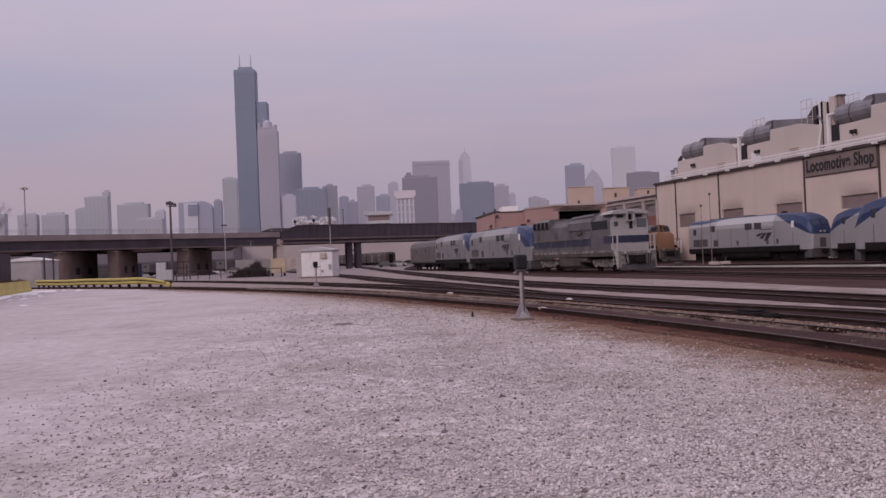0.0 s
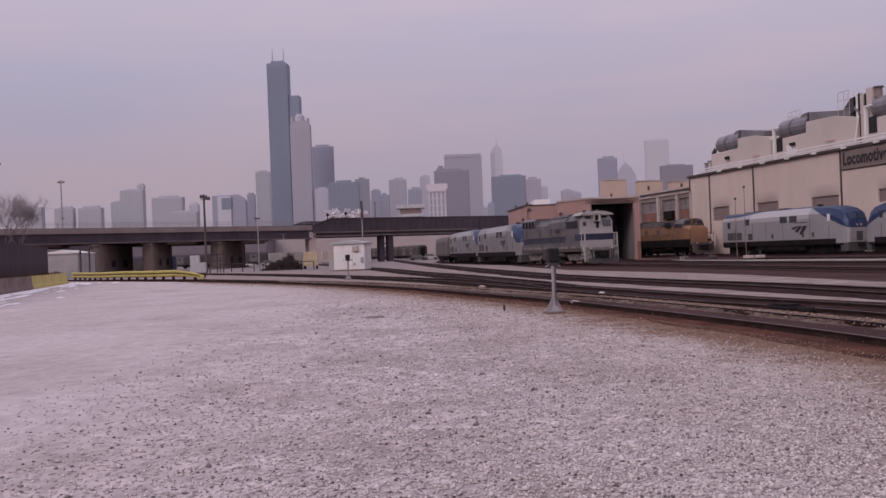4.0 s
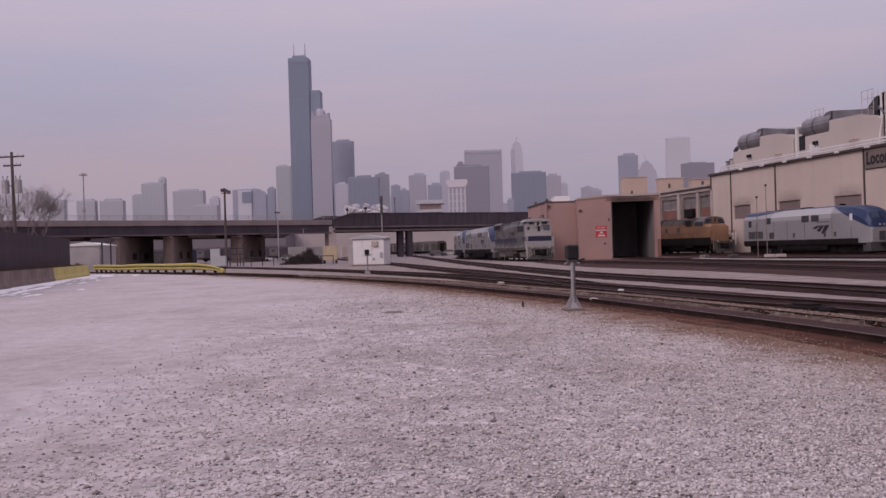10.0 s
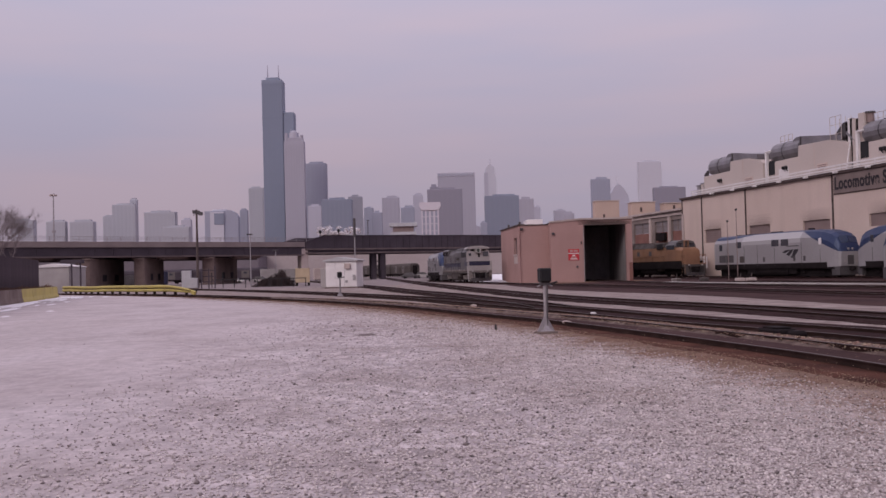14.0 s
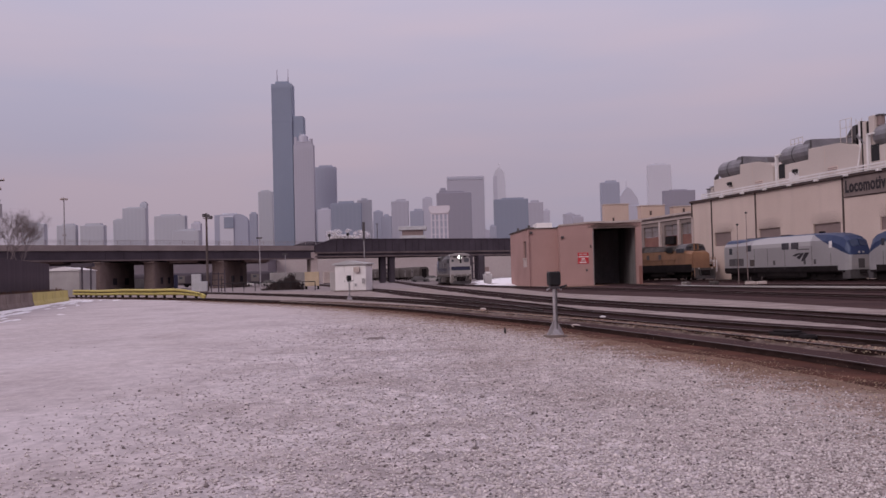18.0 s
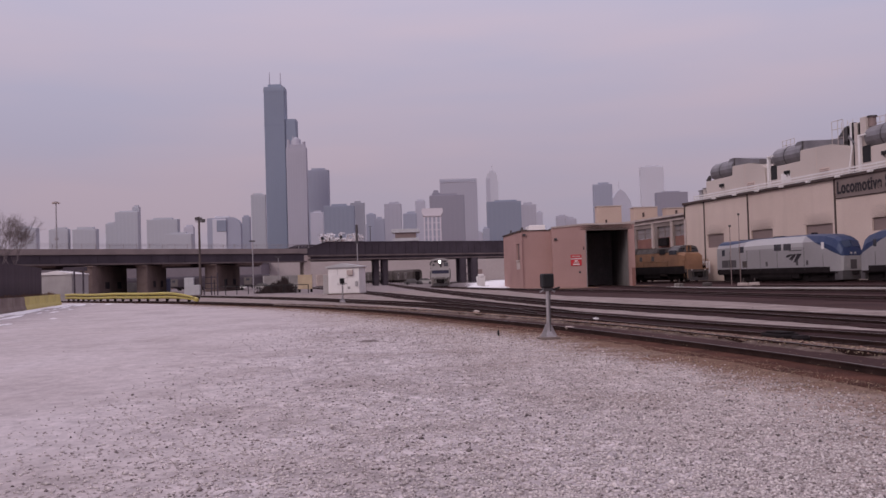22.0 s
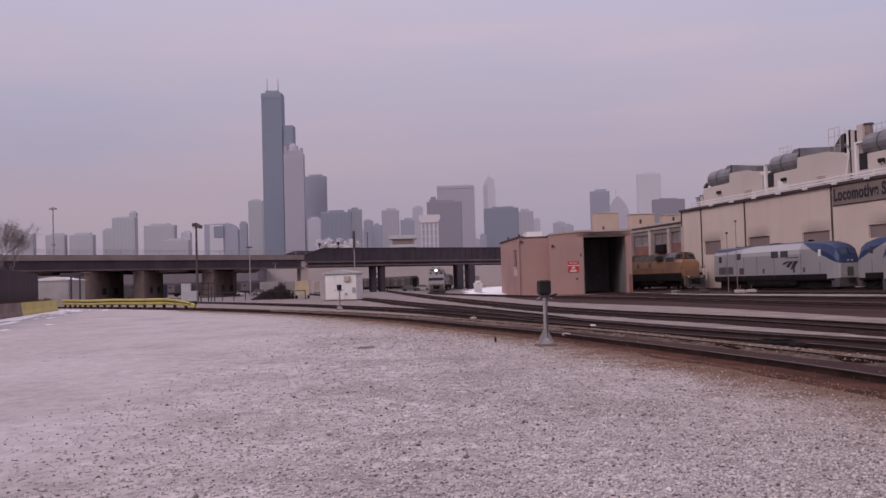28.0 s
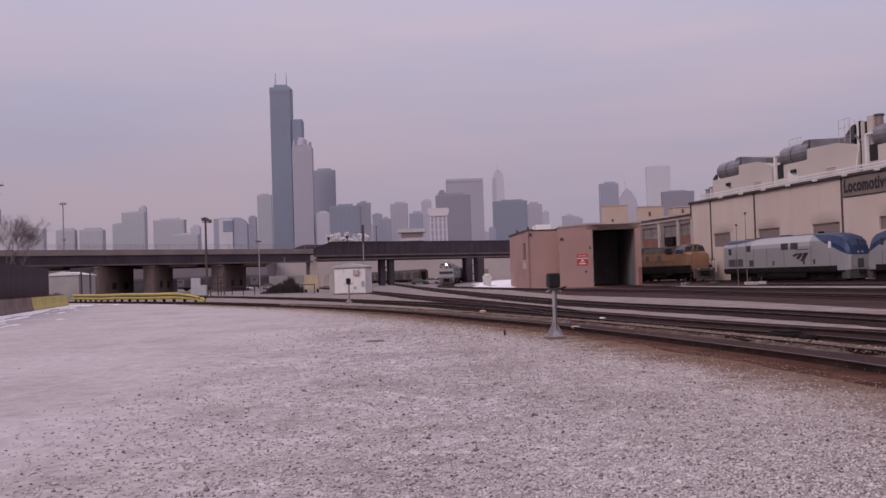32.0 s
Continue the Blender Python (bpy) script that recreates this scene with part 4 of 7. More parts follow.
def workshop():
    base = pose(34.9, 144, 0, 0, 0, math.degrees(math.atan2(-0.98, 0.2)))
    t = thing("workshop", base, "long tan panel workshop hall with rooftop exhaust units", "workshop")
    louvres = [(6.75, 11.5, 4.5, 6.3), (18.7, 23.8, 4.95, 6.25), (30.85, 36.15, 5.0, 6.2), (42.95, 48.8, 5.0, 6.3), (54.5, 59.7, 5.0, 6.3), (65, 70.5, 5.0, 6.3)]
    part("wall", wall_with_holes(96, 10.75, 0.4, louvres), "shop_wall", t)
    part("end_wall", box(0, 0.4, 0.4, 45, 0, 10.75), "shop_wall", t)
    part("roof", box(0, 96, -0.15, 45, 10.75, 10.95), "soot", t, "dark roof edge")
    part("roof_edge", box(-0.1, 96, -0.32, -0.15, 10.78, 11.06), "joint", t)
    for x in (0.12, 6.15, 18.1, 36.75, 49.2, 61, 73, 85):
        part("panel_joint", box(x - 0.13, x + 0.13, -0.08, -0.002, 0, 10.74), "joint", t, "dark vertical joint with drainpipe")
    for a, b, c, d in louvres:
        lv = part("louvre", box(a, b, 0.2, 0.3, c, d), "louvre", t, "faded brown louvre")
        for k in range(6):
            z = c + (k + 0.5) * (d - c) / 6
            part("slat", prism([(0.175, z - 0.10), (0.2, z + 0.08), (0.2, z + 0.12), (0.175, z - 0.06)], a, b, "x"), "louvre", lv)
        part("soot_film", box(-3.4, 3.4, -0.006, -0.003, 0.02, 2.6), "vent_soot", t, "exhaust soot above the louvre").matrix_basis = pose((a + b) / 2, 0, d)
    for y, z in ((-0.4, 11.24), (-0.4, 11.56)):
        part("guard_rail", box(4.0, 60, y - 0.06, y + 0.06, z, z + 0.17), "white", t, "white roof guard rail")
    part("walkway_edge", box(4.0, 60, -0.36, 0.6, 11.06, 11.14), "white", t, "pale roof walkway")
    for i in range(19):
        part("rail_post", box(4.1 + i * 2.9, 4.2 + i * 2.9, -0.44, -0.36, 11.06, 11.72), "white", t)
    for i in range(8):
        part("gutter_lamp", box(10 + i * 5.6, 10.4 + i * 5.6, -0.8, -0.34, 10.82, 11.04, 0.03), "white", t)
    part("rail_brace", rod((38.3, 0.7, 11.1), (38.9, 0.9, 14.2), 0.09, n=6), "white", t, "white slanting brace")
    # name board
    s = part("name_board", box(37.15, 49.0, -0.16, -0.04, 8.72, 10.72, 0.02), "sign", t, "dull brown board with dark lettering")
    part("board_rim", box(37.05, 49.1, -0.1, -0.03, 8.64, 10.74, 0.02), "joint", s)
    f = bpy.data.curves.new("lettering", "FONT")
    f.body, f.size, f.extrude, f.align_x, f.align_y = "Locomotive Shop", 1.8, 0.02, "CENTER", "CENTER"
    f.materials.append(M["letter"])
    f.offset, f.space_character = 0.05, 1.1
    me_ob = new("lettering", f)
    dg = bpy.context.evaluated_depsgraph_get()
    me = bpy.data.meshes.new_from_object(me_ob.evaluated_get(dg))
    bpy.data.objects.remove(me_ob)
    w = max(v.co.x for v in me.vertices) - min(v.co.x for v in me.vertices)
    ob = new("lettering", me)
    ob.parent, ob.matrix_basis = s, pose(43.05, -0.19, 9.72, 90) @ Matrix.Diagonal((11.2 / w, 1, 1, 1))
    for i, (x, k) in enumerate(((5.0, 1.0), (21.2, 1.1), (39.5, 1.1), (58.0, 1.1))):
        u = exhaust_unit(base @ pose(x, 0, 10.95), k, i)
        if i:
            # white posts, black inlet and caged platform at the near end of the unit
            # the casing is closed here, a black panel paints the inlet's dark inside
            part("inlet_shade_panel", box(0.7, 2.0, 1.14, 1.21, 1.2, 2.9), "black", u, "black panel for the darkness inside an inlet")
            part("frame_post", box(0.15, 0.5, 0.95, 1.3, 0, 4.1, 0.03), "white", u, "thin white frame post")
            part("frame_head", box(0.15, 1.4, 0.95, 1.25, 3.95, 4.15, 0.03), "white", u)
            for dx in (-0.6, 0.3, 1.2, 2.1):
                part("cage_post", rod((dx, 3.6, 2.7), (dx, 3.6, 6.1), 0.03, n=6), "unit", u)
            for z in (4.9, 5.5, 6.1):
                part("cage_rail", rod((-0.6, 3.6, z), (2.1, 3.6, z), 0.03, n=6), "unit", u)
        if i > 1:
            # upright exhausts between the units, with a sloping dark duct
            part("sloping_duct", prism([(-5.0, 3.9), (-2.5, 3.9), (-2.4, 5.5), (-3.0, 5.4)], 1.6, 3.4, "y"), "dark_grey", u, "sloping dark duct")
            for a, b, top, m in ((-2.35, -2.0, 5.4, "grime"), (-1.95, -1.6, 5.75, "white"), (-1.55, -1.25, 5.7, "grime"), (-1.2, -0.6, 5.6, "unit"), (-0.45, -0.12, 5.5, "grime"), (-0.1, 0.85, 6.0, "unit")):
                part("exhaust_pipe", box(a, b, 1.5, 2.6, 0, top, 0.04), m, u, "dark upright exhaust" if m == "grime" else "cream upright casing")
            part("elbow", rod((-2.2, 1.9, 4.3), (-0.6, 1.9, 3.1), 0.45, 0.4, 12), "duct", u)
            part("chimney", rod((1.0, 2.2, 4.9), (1.0, 2.2, 5.9), 0.42, 0.4, 14), "louvre", u, "rust-brown chimney")
            part("chimney_cap", rod((1.0, 2.2, 5.9), (1.0, 2.2, 6.05), 0.55, 0.5, 14), "dark_grey", u)
            for dx in (-5.0, -3.9, -2.9):
                for dy in (1.4, 2.6):
                    part("platform_post", rod((dx, dy, 0), (dx, dy, 6.3), 0.032, n=6), "unit", u)
            for z in (4.4, 5.4, 6.3):
                part("platform_rail", rod((-5.0, 1.4, z), (-2.9, 1.4, z), 0.03, n=6), "unit", u)
    for x, h, m in ((1.2, 1.7, "grey"), (2.4, 1.9, "unit"), (3.4, 1.5, "dark_grey"), (4.3, 1.6, "unit")):
        v = thing("roof_vent", base @ pose(x, 2.5, 10.95), "small roof vent on the workshop edge", "vent", "small vents on the workshop roof")
        part("shaft", box(-0.4, 0.4, -0.5, 0.5, 0, h, 0.03), m, v)
        part("cap", box(-0.5, 0.5, -0.6, 0.6, h, h + 0.15, 0.02), "duct", v)
    v = thing("roof_cowl", base @ pose(4.85, 1.6, 10.95), "dark tilted cowl on a thin roof pipe", "vent", "small vents on the workshop roof")
    part("pipe", rod((0, 0, 0), (0, 0, 2.9), 0.08), "dark_grey", v)
    part("cowl", rod((-0.25, 0, 2.85), (0.3, 0, 3.4), 0.34, 0.2, 12), "dark_grey", v)
    # annex with tall window bays
    a = thing("workshop_annex", base, "lower brick annex with tall window bays and a pale cornice", "annex")
    bays = [(-32.6, -27.2), (-25.6, -19.9), (-18.0, -11.9), (-9.9, -5.1), (-3.95, -0.4)]
    holes = [(p + 46, q + 46, 3.4, 8.2) for p, q in bays]
    part("wall", wall_with_holes(46, 8.8, 0.5, holes), "annex_wall", a).matrix_basis = pose(-46, 0.1, 0)
    part("cornice", box(-46, -0.02, -0.1, 0.7, 8.8, 9.25, 0.03), "coping", a, "pale cornice")
    # the shadow line of the cornice is built as a dark strip
    part("cornice_shadow", box(-46, -0.02, -0.3, 0.8, 9.25, 9.42), "joint", a, "dark strip standing in for shadow between the cornice steps")
    part("cornice_top", box(-46, -0.02, -0.25, 0.9, 9.42, 9.72, 0.03), "coping", a)
    part("roof", box(-46, -0.02, 0.9, 30, 9.3, 9.6), "soot", a)
    for p, q in bays:
        part("pane", box(p, q, 0.35, 0.42, 6.65, 8.2), "blind_pane", a, "dusty grey window pane")
        part("infill", box(p, q, 0.3, 0.45, 3.4, 6.6), "brick", a, "brick infill below the window")
        part("pilaster", box(q + 0.3, q + 0.95, -0.12, 0.1, 0, 8.8), "coping", a)
        part("mullion", box((p + q) / 2 - 0.06, (p + q) / 2 + 0.06, 0.26, 0.42, 6.65, 8.2), "annex_wall", a)
        part("transom", box(p, q, 0.28, 0.42, 7.4, 7.48), "annex_wall", a)
    part("air_conditioner", box(-9.0, -6.0, -0.2, 0.3, 5.3, 6.5, 0.04), "grime", a, "black window unit")
    for x0, x1, y0, z1 in ((29.0, 33.4, 185, 13.6), (31.95, 35.85, 166, 12.0), (36.4, 39.9, 162, 11.5)):
        h = thing("penthouse", pose(x0, y0, 9.6), "apricot rooftop penthouse with small vents", "penthouse", "rooftop penthouses")
        part("wall_block", box(0, x1 - x0, 0, 3, 0, z1 - 9.6, 0.04), "orange_box", h)
        part("cap", box(-0.1, x1 - x0 + 0.1, -0.1, 3.1, z1 - 9.6, z1 - 9.45), "coping", h)
        part("vent", box(1.4, 1.75, -0.06, 0, 0.9, 1.6), "joint", h)
    c = thing("control_cabinet", base @ pose(7.9, -0.9, 0), "pale control cabinet on a post by the workshop wall", "cabinet")
    part("case", box(-0.65, 0.65, -0.3, 0.3, 1.1, 2.7, 0.03), "white", c)
    part("post", box(-0.08, 0.08, -0.08, 0.08, 0, 1.1), "grey", c)


workshop()


# ---- locomotives ----
def livery(name="swept_silver_and_blue_livery", reach=5.3, tail=3.85, dim=1.0):
    """Silver sides, pale upper band and a blue roof that sweeps down over the nose."""
    m = mat(name, (0.35 * dim, 0.325 * dim, 0.335 * dim), (0.26 * dim, 0.238 * dim, 0.245 * dim), 0.45, 0.15, 0.35, 6, 0.04, 0.8)
    n, l = m.node_tree.nodes, m.node_tree.links
    b = n["Principled BSDF"]
    silver = b.inputs["Base Color"].links[0].from_socket
    co, sp = n.new("ShaderNodeTexCoord"), n.new("ShaderNodeSeparateXYZ")
    l.new(co.outputs["Object"], sp.inputs[0])

    def ranged(src, a, b_, c, d):
        r = n.new("ShaderNodeMapRange")
        for i, v in enumerate((a, b_, c, d)):
            r.inputs[i + 1].default_value = v
        l.new(src, r.inputs[0])
        return r.outputs[0]

    def math_node(op, a, b_):
        k = n.new("ShaderNodeMath")
        k.operation = op
        for i, v in enumerate((a, b_)):
            if isinstance(v, (int, float)):
                k.inputs[i].default_value = v
            else:
                l.new(v, k.inputs[i])
        return k.outputs[0]

    y, z = sp.outputs["Y"], sp.outputs["Z"]
    low = math_node("MINIMUM", ranged(y, 1.0 if reach < 5 else 0.1, reach, 2.28, 4.24), ranged(y, 13.5, 18.5, 4.24, tail))
    blue = math_node("GREATER_THAN", z, low)
    pale = math_node("MULTIPLY", math_node("GREATER_THAN", z, 3.25), math_node("MULTIPLY", math_node("GREATER_THAN", y, 5.4), math_node("LESS_THAN", y, 15.5)))
    m1, m2 = n.new("ShaderNodeMixRGB"), n.new("ShaderNodeMixRGB")
    m1.inputs[2].default_value, m2.inputs[2].default_value = (0.42 * dim, 0.395 * dim, 0.405 * dim, 1), (0.016, 0.030, 0.088, 1)
    l.new(pale, m1.inputs[0]), l.new(silver, m1.inputs[1]), l.new(blue, m2.inputs[0]), l.new(m1.outputs[0], m2.inputs[1])
    l.new(m2.outputs[0], b.inputs["Base Color"])
    return m


M["livery"] = livery()
# moving units wear the same livery with its silver scaled darker
M["road_livery"] = livery("dimmed_silver_and_blue_livery", 4.0, 4.3, 0.68)
WHEELSETS = []


def bogie(parent, y, axles, material="grime", spin=False):
    """A truck frame at y along the unit, with wheelsets."""
    half = 1.45 if axles == 2 else 2.0
    b = new("bogie")
    b.empty_display_size = 0.1
    b.parent, b.matrix_basis = parent, pose(0, y, 0)
    for s in (-1, 1):
        out = [(-half - 0.75, 0.62), (-half - 0.75, 0.9), (-0.7, 0.98), (0.7, 0.98), (half + 0.75, 0.9), (half + 0.75, 0.62), (half + 0.2, 0.5), (half - 0.4, 0.5), (0.55, 0.36), (-0.55, 0.36), (-half + 0.4, 0.5), (-half - 0.2, 0.5)]
        part("side_frame", prism(out, s * 0.98 - 0.09, s * 0.98 + 0.09, "x"), material, b)
    part("bolster", box(-0.95, 0.95, -0.35, 0.35, 0.5, 1.0), "grime", b)
    ys = (-half, half) if axles == 2 else (-half, 0, half)
    for q in ys:
        bm = rod((-0.8, 0, 0), (0.8, 0, 0), 0.09)
        for s in (-1, 1):
            add_rod(bm, (s * 0.69, 0, 0), (s * 0.82, 0, 0), 0.49, n=18)
            add_rod(bm, (s * 0.66, 0, 0), (s * 0.69, 0, 0), 0.53, n=18)
            add_box(bm, s * 0.83 - 0.02, s * 0.83 + 0.02, -0.4, 0.4, -0.06, 0.06)
        w = part("wheelset", bm, "grime", b)
        w.matrix_basis = pose(0, q, 0.5)
        if spin:
            WHEELSETS.append((w, q))
        for s in (-1, 1):
            part("axle_box", box(s * 1.08 - 0.08, s * 1.08 + 0.08, q - 0.22, q + 0.22, 0.36, 0.68, 0.03), material, b)


def cowl_locomotive(m, label, group, spin=False, paint="livery"):
    """A full-width streamlined passenger locomotive, nose at y = 0."""
    L = 21.0
    t = thing("diesel_locomotive", m, label, "locomotive", group)

    def section(y, bottom, hw, tw, shoulder, top):
        return [(-hw, y, bottom), (-hw, y, shoulder - 0.55), (-hw * 0.985, y, shoulder), (-tw, y, top - 0.16), (-tw * 0.6, y, top), (tw * 0.6, y, top), (tw, y, top - 0.16), (hw * 0.985, y, shoulder), (hw, y, shoulder - 0.55), (hw, y, bottom)]

    secs = [section(0.0, 1.0, 1.06, 0.9, 2.0, 2.4), section(0.18, 0.95, 1.22, 1.0, 2.4, 3.0), section(0.6, 0.95, 1.36, 1.08, 2.85, 3.68), section(1.2, 0.95, 1.44, 1.12, 3.2, 4.02),
            section(2.3, 0.95, 1.5, 1.18, 3.48, 4.25), section(3.2, 0.95, 1.52, 1.18, 3.6, 4.33), section(5.0, 0.95, 1.53, 1.15, 3.65, 4.38), section(9.0, 0.95, 1.53, 1.15, 3.65, 4.36), section(20.7, 0.95, 1.53, 1.15, 3.55, 4.26), section(L, 0.95, 1.48, 1.1, 3.5, 4.2)]
    part("body", loft(secs), paint, t, "silver body with a blue roof sweeping over the nose")
    part("underframe", box(-1.45, 1.45, 0.6, L - 0.2, 0.78, 0.95), "grime", t)
    part("side_skirt", box(-1.535, 1.535, 1.5, L - 0.1, 0.88, 1.36), "grime", t, "grimy skirt band")
    # dark box added to keep bright ground from showing under the body
    part("underside_blocker", box(-1.0, 1.0, 0.7, L - 0.5, 0.1, 0.8), "grime", t)
    for a, b in ((6.3, 7.5), (13.3, 14.7)):
        part("equipment_box", box(-1.42, 1.42, a, b, 0.32, 0.95, 0.04), "grime", t)
    part("fuel_tank", loft([[(-1.3, y, 0.25), (-1.42, y, 0.5), (-1.42, y, 0.95), (1.42, y, 0.95), (1.42, y, 0.5), (1.3, y, 0.25)] for y in (7.6, 13.2)]), "grime", t)
    part("pilot", loft([[(-1.2, 0.05, 0.2), (1.2, 0.05, 0.2), (1.2, 0.05, 0.98), (-1.2, 0.05, 0.98)], [(-1.4, 0.9, 0.2), (1.4, 0.9, 0.2), (1.4, 0.9, 0.98), (-1.4, 0.9, 0.98)]]), "dark_grey", t)
    part("coupler", box(-0.18, 0.18, -0.55, 0.2, 0.62, 0.95, 0.05), "grime", t)
    # windscreen panes lie on the sloping front
    for s in (-1, 1):
        bm = bmesh.new()
        q = [(0.06, 0.22, 3.06), (0.86, 0.24, 2.98), (0.9, 0.6, 3.52), (0.06, 0.58, 3.64)]
        vs = [bm.verts.new((s * a, b - 0.05, c + 0.055)) for a, b, c in q] + [bm.verts.new((s * a, b + 0.06, c - 0.02)) for a, b, c in q]
        for f in ((0, 1, 2, 3), (7, 6, 5, 4), (0, 4, 5, 1), (1, 5, 6, 2), (2, 6, 7, 3), (3, 7, 4, 0)):
            bm.faces.new([vs[i] for i in f])
        part("windscreen", bm, "windscreen", t, "dark windscreen pane")
        # left cab window is plain white, its glare put into the colour
        part("cab_window", box(s * 1.5 - 0.04, s * 1.5 + 0.04, 2.2, 2.6, 2.95, 3.55, 0.03), "white" if s < 0 else "glass", t, "cab window, painted white on the left side for glare")
        part("rear_window", box(s * 1.51 - 0.04, s * 1.51 + 0.04, 19.3, 19.9, 2.75, 3.4, 0.03), "glass", t)
        for a, b in ((7.3, 8.5), (8.9, 10.1), (15.6, 16.5)):
            part("side_grille", box(s * 1.5 - 0.05, s * 1.5 + 0.05, a, b, 3.0, 3.62, 0.02), "glass", t, "dark square side grille")
        g = part("dynamic_brake_grille", box(s * 1.52 - 0.05, s * 1.52 + 0.05, 17.1, 19.9, 1.55, 2.3, 0.02), "dark_grey", t, "dark lower side grille")
        part("divider", box(s * 1.55 - 0.05, s * 1.55 + 0.05, 18.4, 18.6, 1.53, 2.32), "silver", g)
        part("number_panel", box(s * 1.535 - 0.01, s * 1.535 + 0.01, 15.1, 15.9, 1.5, 2.15), "tank", t)
        for a in (11.3, 6.2, 4.6):
            part("hatch", box(s * 1.53 - 0.015, s * 1.53 + 0.015, a, a + 0.35, 1.55, 2.0, 0.01), "dark_grey", t)
        # emblem of three swept blades fanning out from one corner
        e = None
        for outline in ([(8.3, 2.38), (7.75, 2.57), (7.1, 2.64), (6.95, 2.52), (7.4, 2.44), (7.85, 2.3)],
                        [(7.65, 2.16), (7.25, 2.40), (6.8, 2.63), (6.5, 2.64), (6.65, 2.4), (7.0, 2.16), (7.2, 2.02)],
                        [(6.95, 1.86), (6.65, 2.2), (6.35, 2.63), (5.6, 2.63), (5.95, 2.28), (6.5, 1.82)]):
            blade = prism(outline, s * 1.53 - 0.012, s * 1.53 + 0.012, "x")
            e = part("emblem" if e is None else "emblem_blade", blade, "letter", t if e is None else e, "dark emblem of swept blades" if e is None else "")
        part("wordmark", box(s * 1.53 - 0.01, s * 1.53 + 0.01, 5.6, 7.6, 2.90, 2.99), "dark_grey", t)
        for a in (5.2, 9.6, 12.6, 15.0, 18.3):
            part("panel_seam", box(s * 1.532 - 0.008, s * 1.532 + 0.008, a, a + 0.05, 1.15, 3.2), "dark_grey", t)
        part("ladder_rail", rod((s * 1.5, 2.4, 1.1), (s * 1.5, 2.4, 2.5), 0.03, n=6), "silver", t)
        lamp = part("ditch_light", rod((s * 0.62, -0.03, 1.42), (s * 0.62, 0.2, 1.42), 0.12, n=10), "silver_pale", t)
        part("marker_light", box(s * 0.22 - 0.1, s * 0.22 + 0.1, -0.02, 0.2, 2.42, 2.6, 0.02), "silver_pale", t, "pale twin headlamp, unlit")
    part("nose_door", box(-0.35, 0.35, -0.02, 0.1, 1.1, 1.95, 0.03), "dark_grey", t)
    part("roof_fan", rod((0, 17.5, 4.25), (0, 17.5, 4.36), 0.75, n=16), "dark_grey", t)
    part("roof_fan", rod((0, 15.4, 4.27), (0, 15.4, 4.38), 0.75, n=16), "dark_grey", t)
    part("exhaust", box(-0.3, 0.3, 10.6, 12, 4.3, 4.46, 0.03), "grime", t)
    part("horn", box(-0.25, 0.25, 5.4, 5.8, 4.36, 4.55, 0.03), "grime", t)
    bogie(t, 4.0, 2, "grime", spin), bogie(t, 17.0, 2, "grime", spin)
    return t


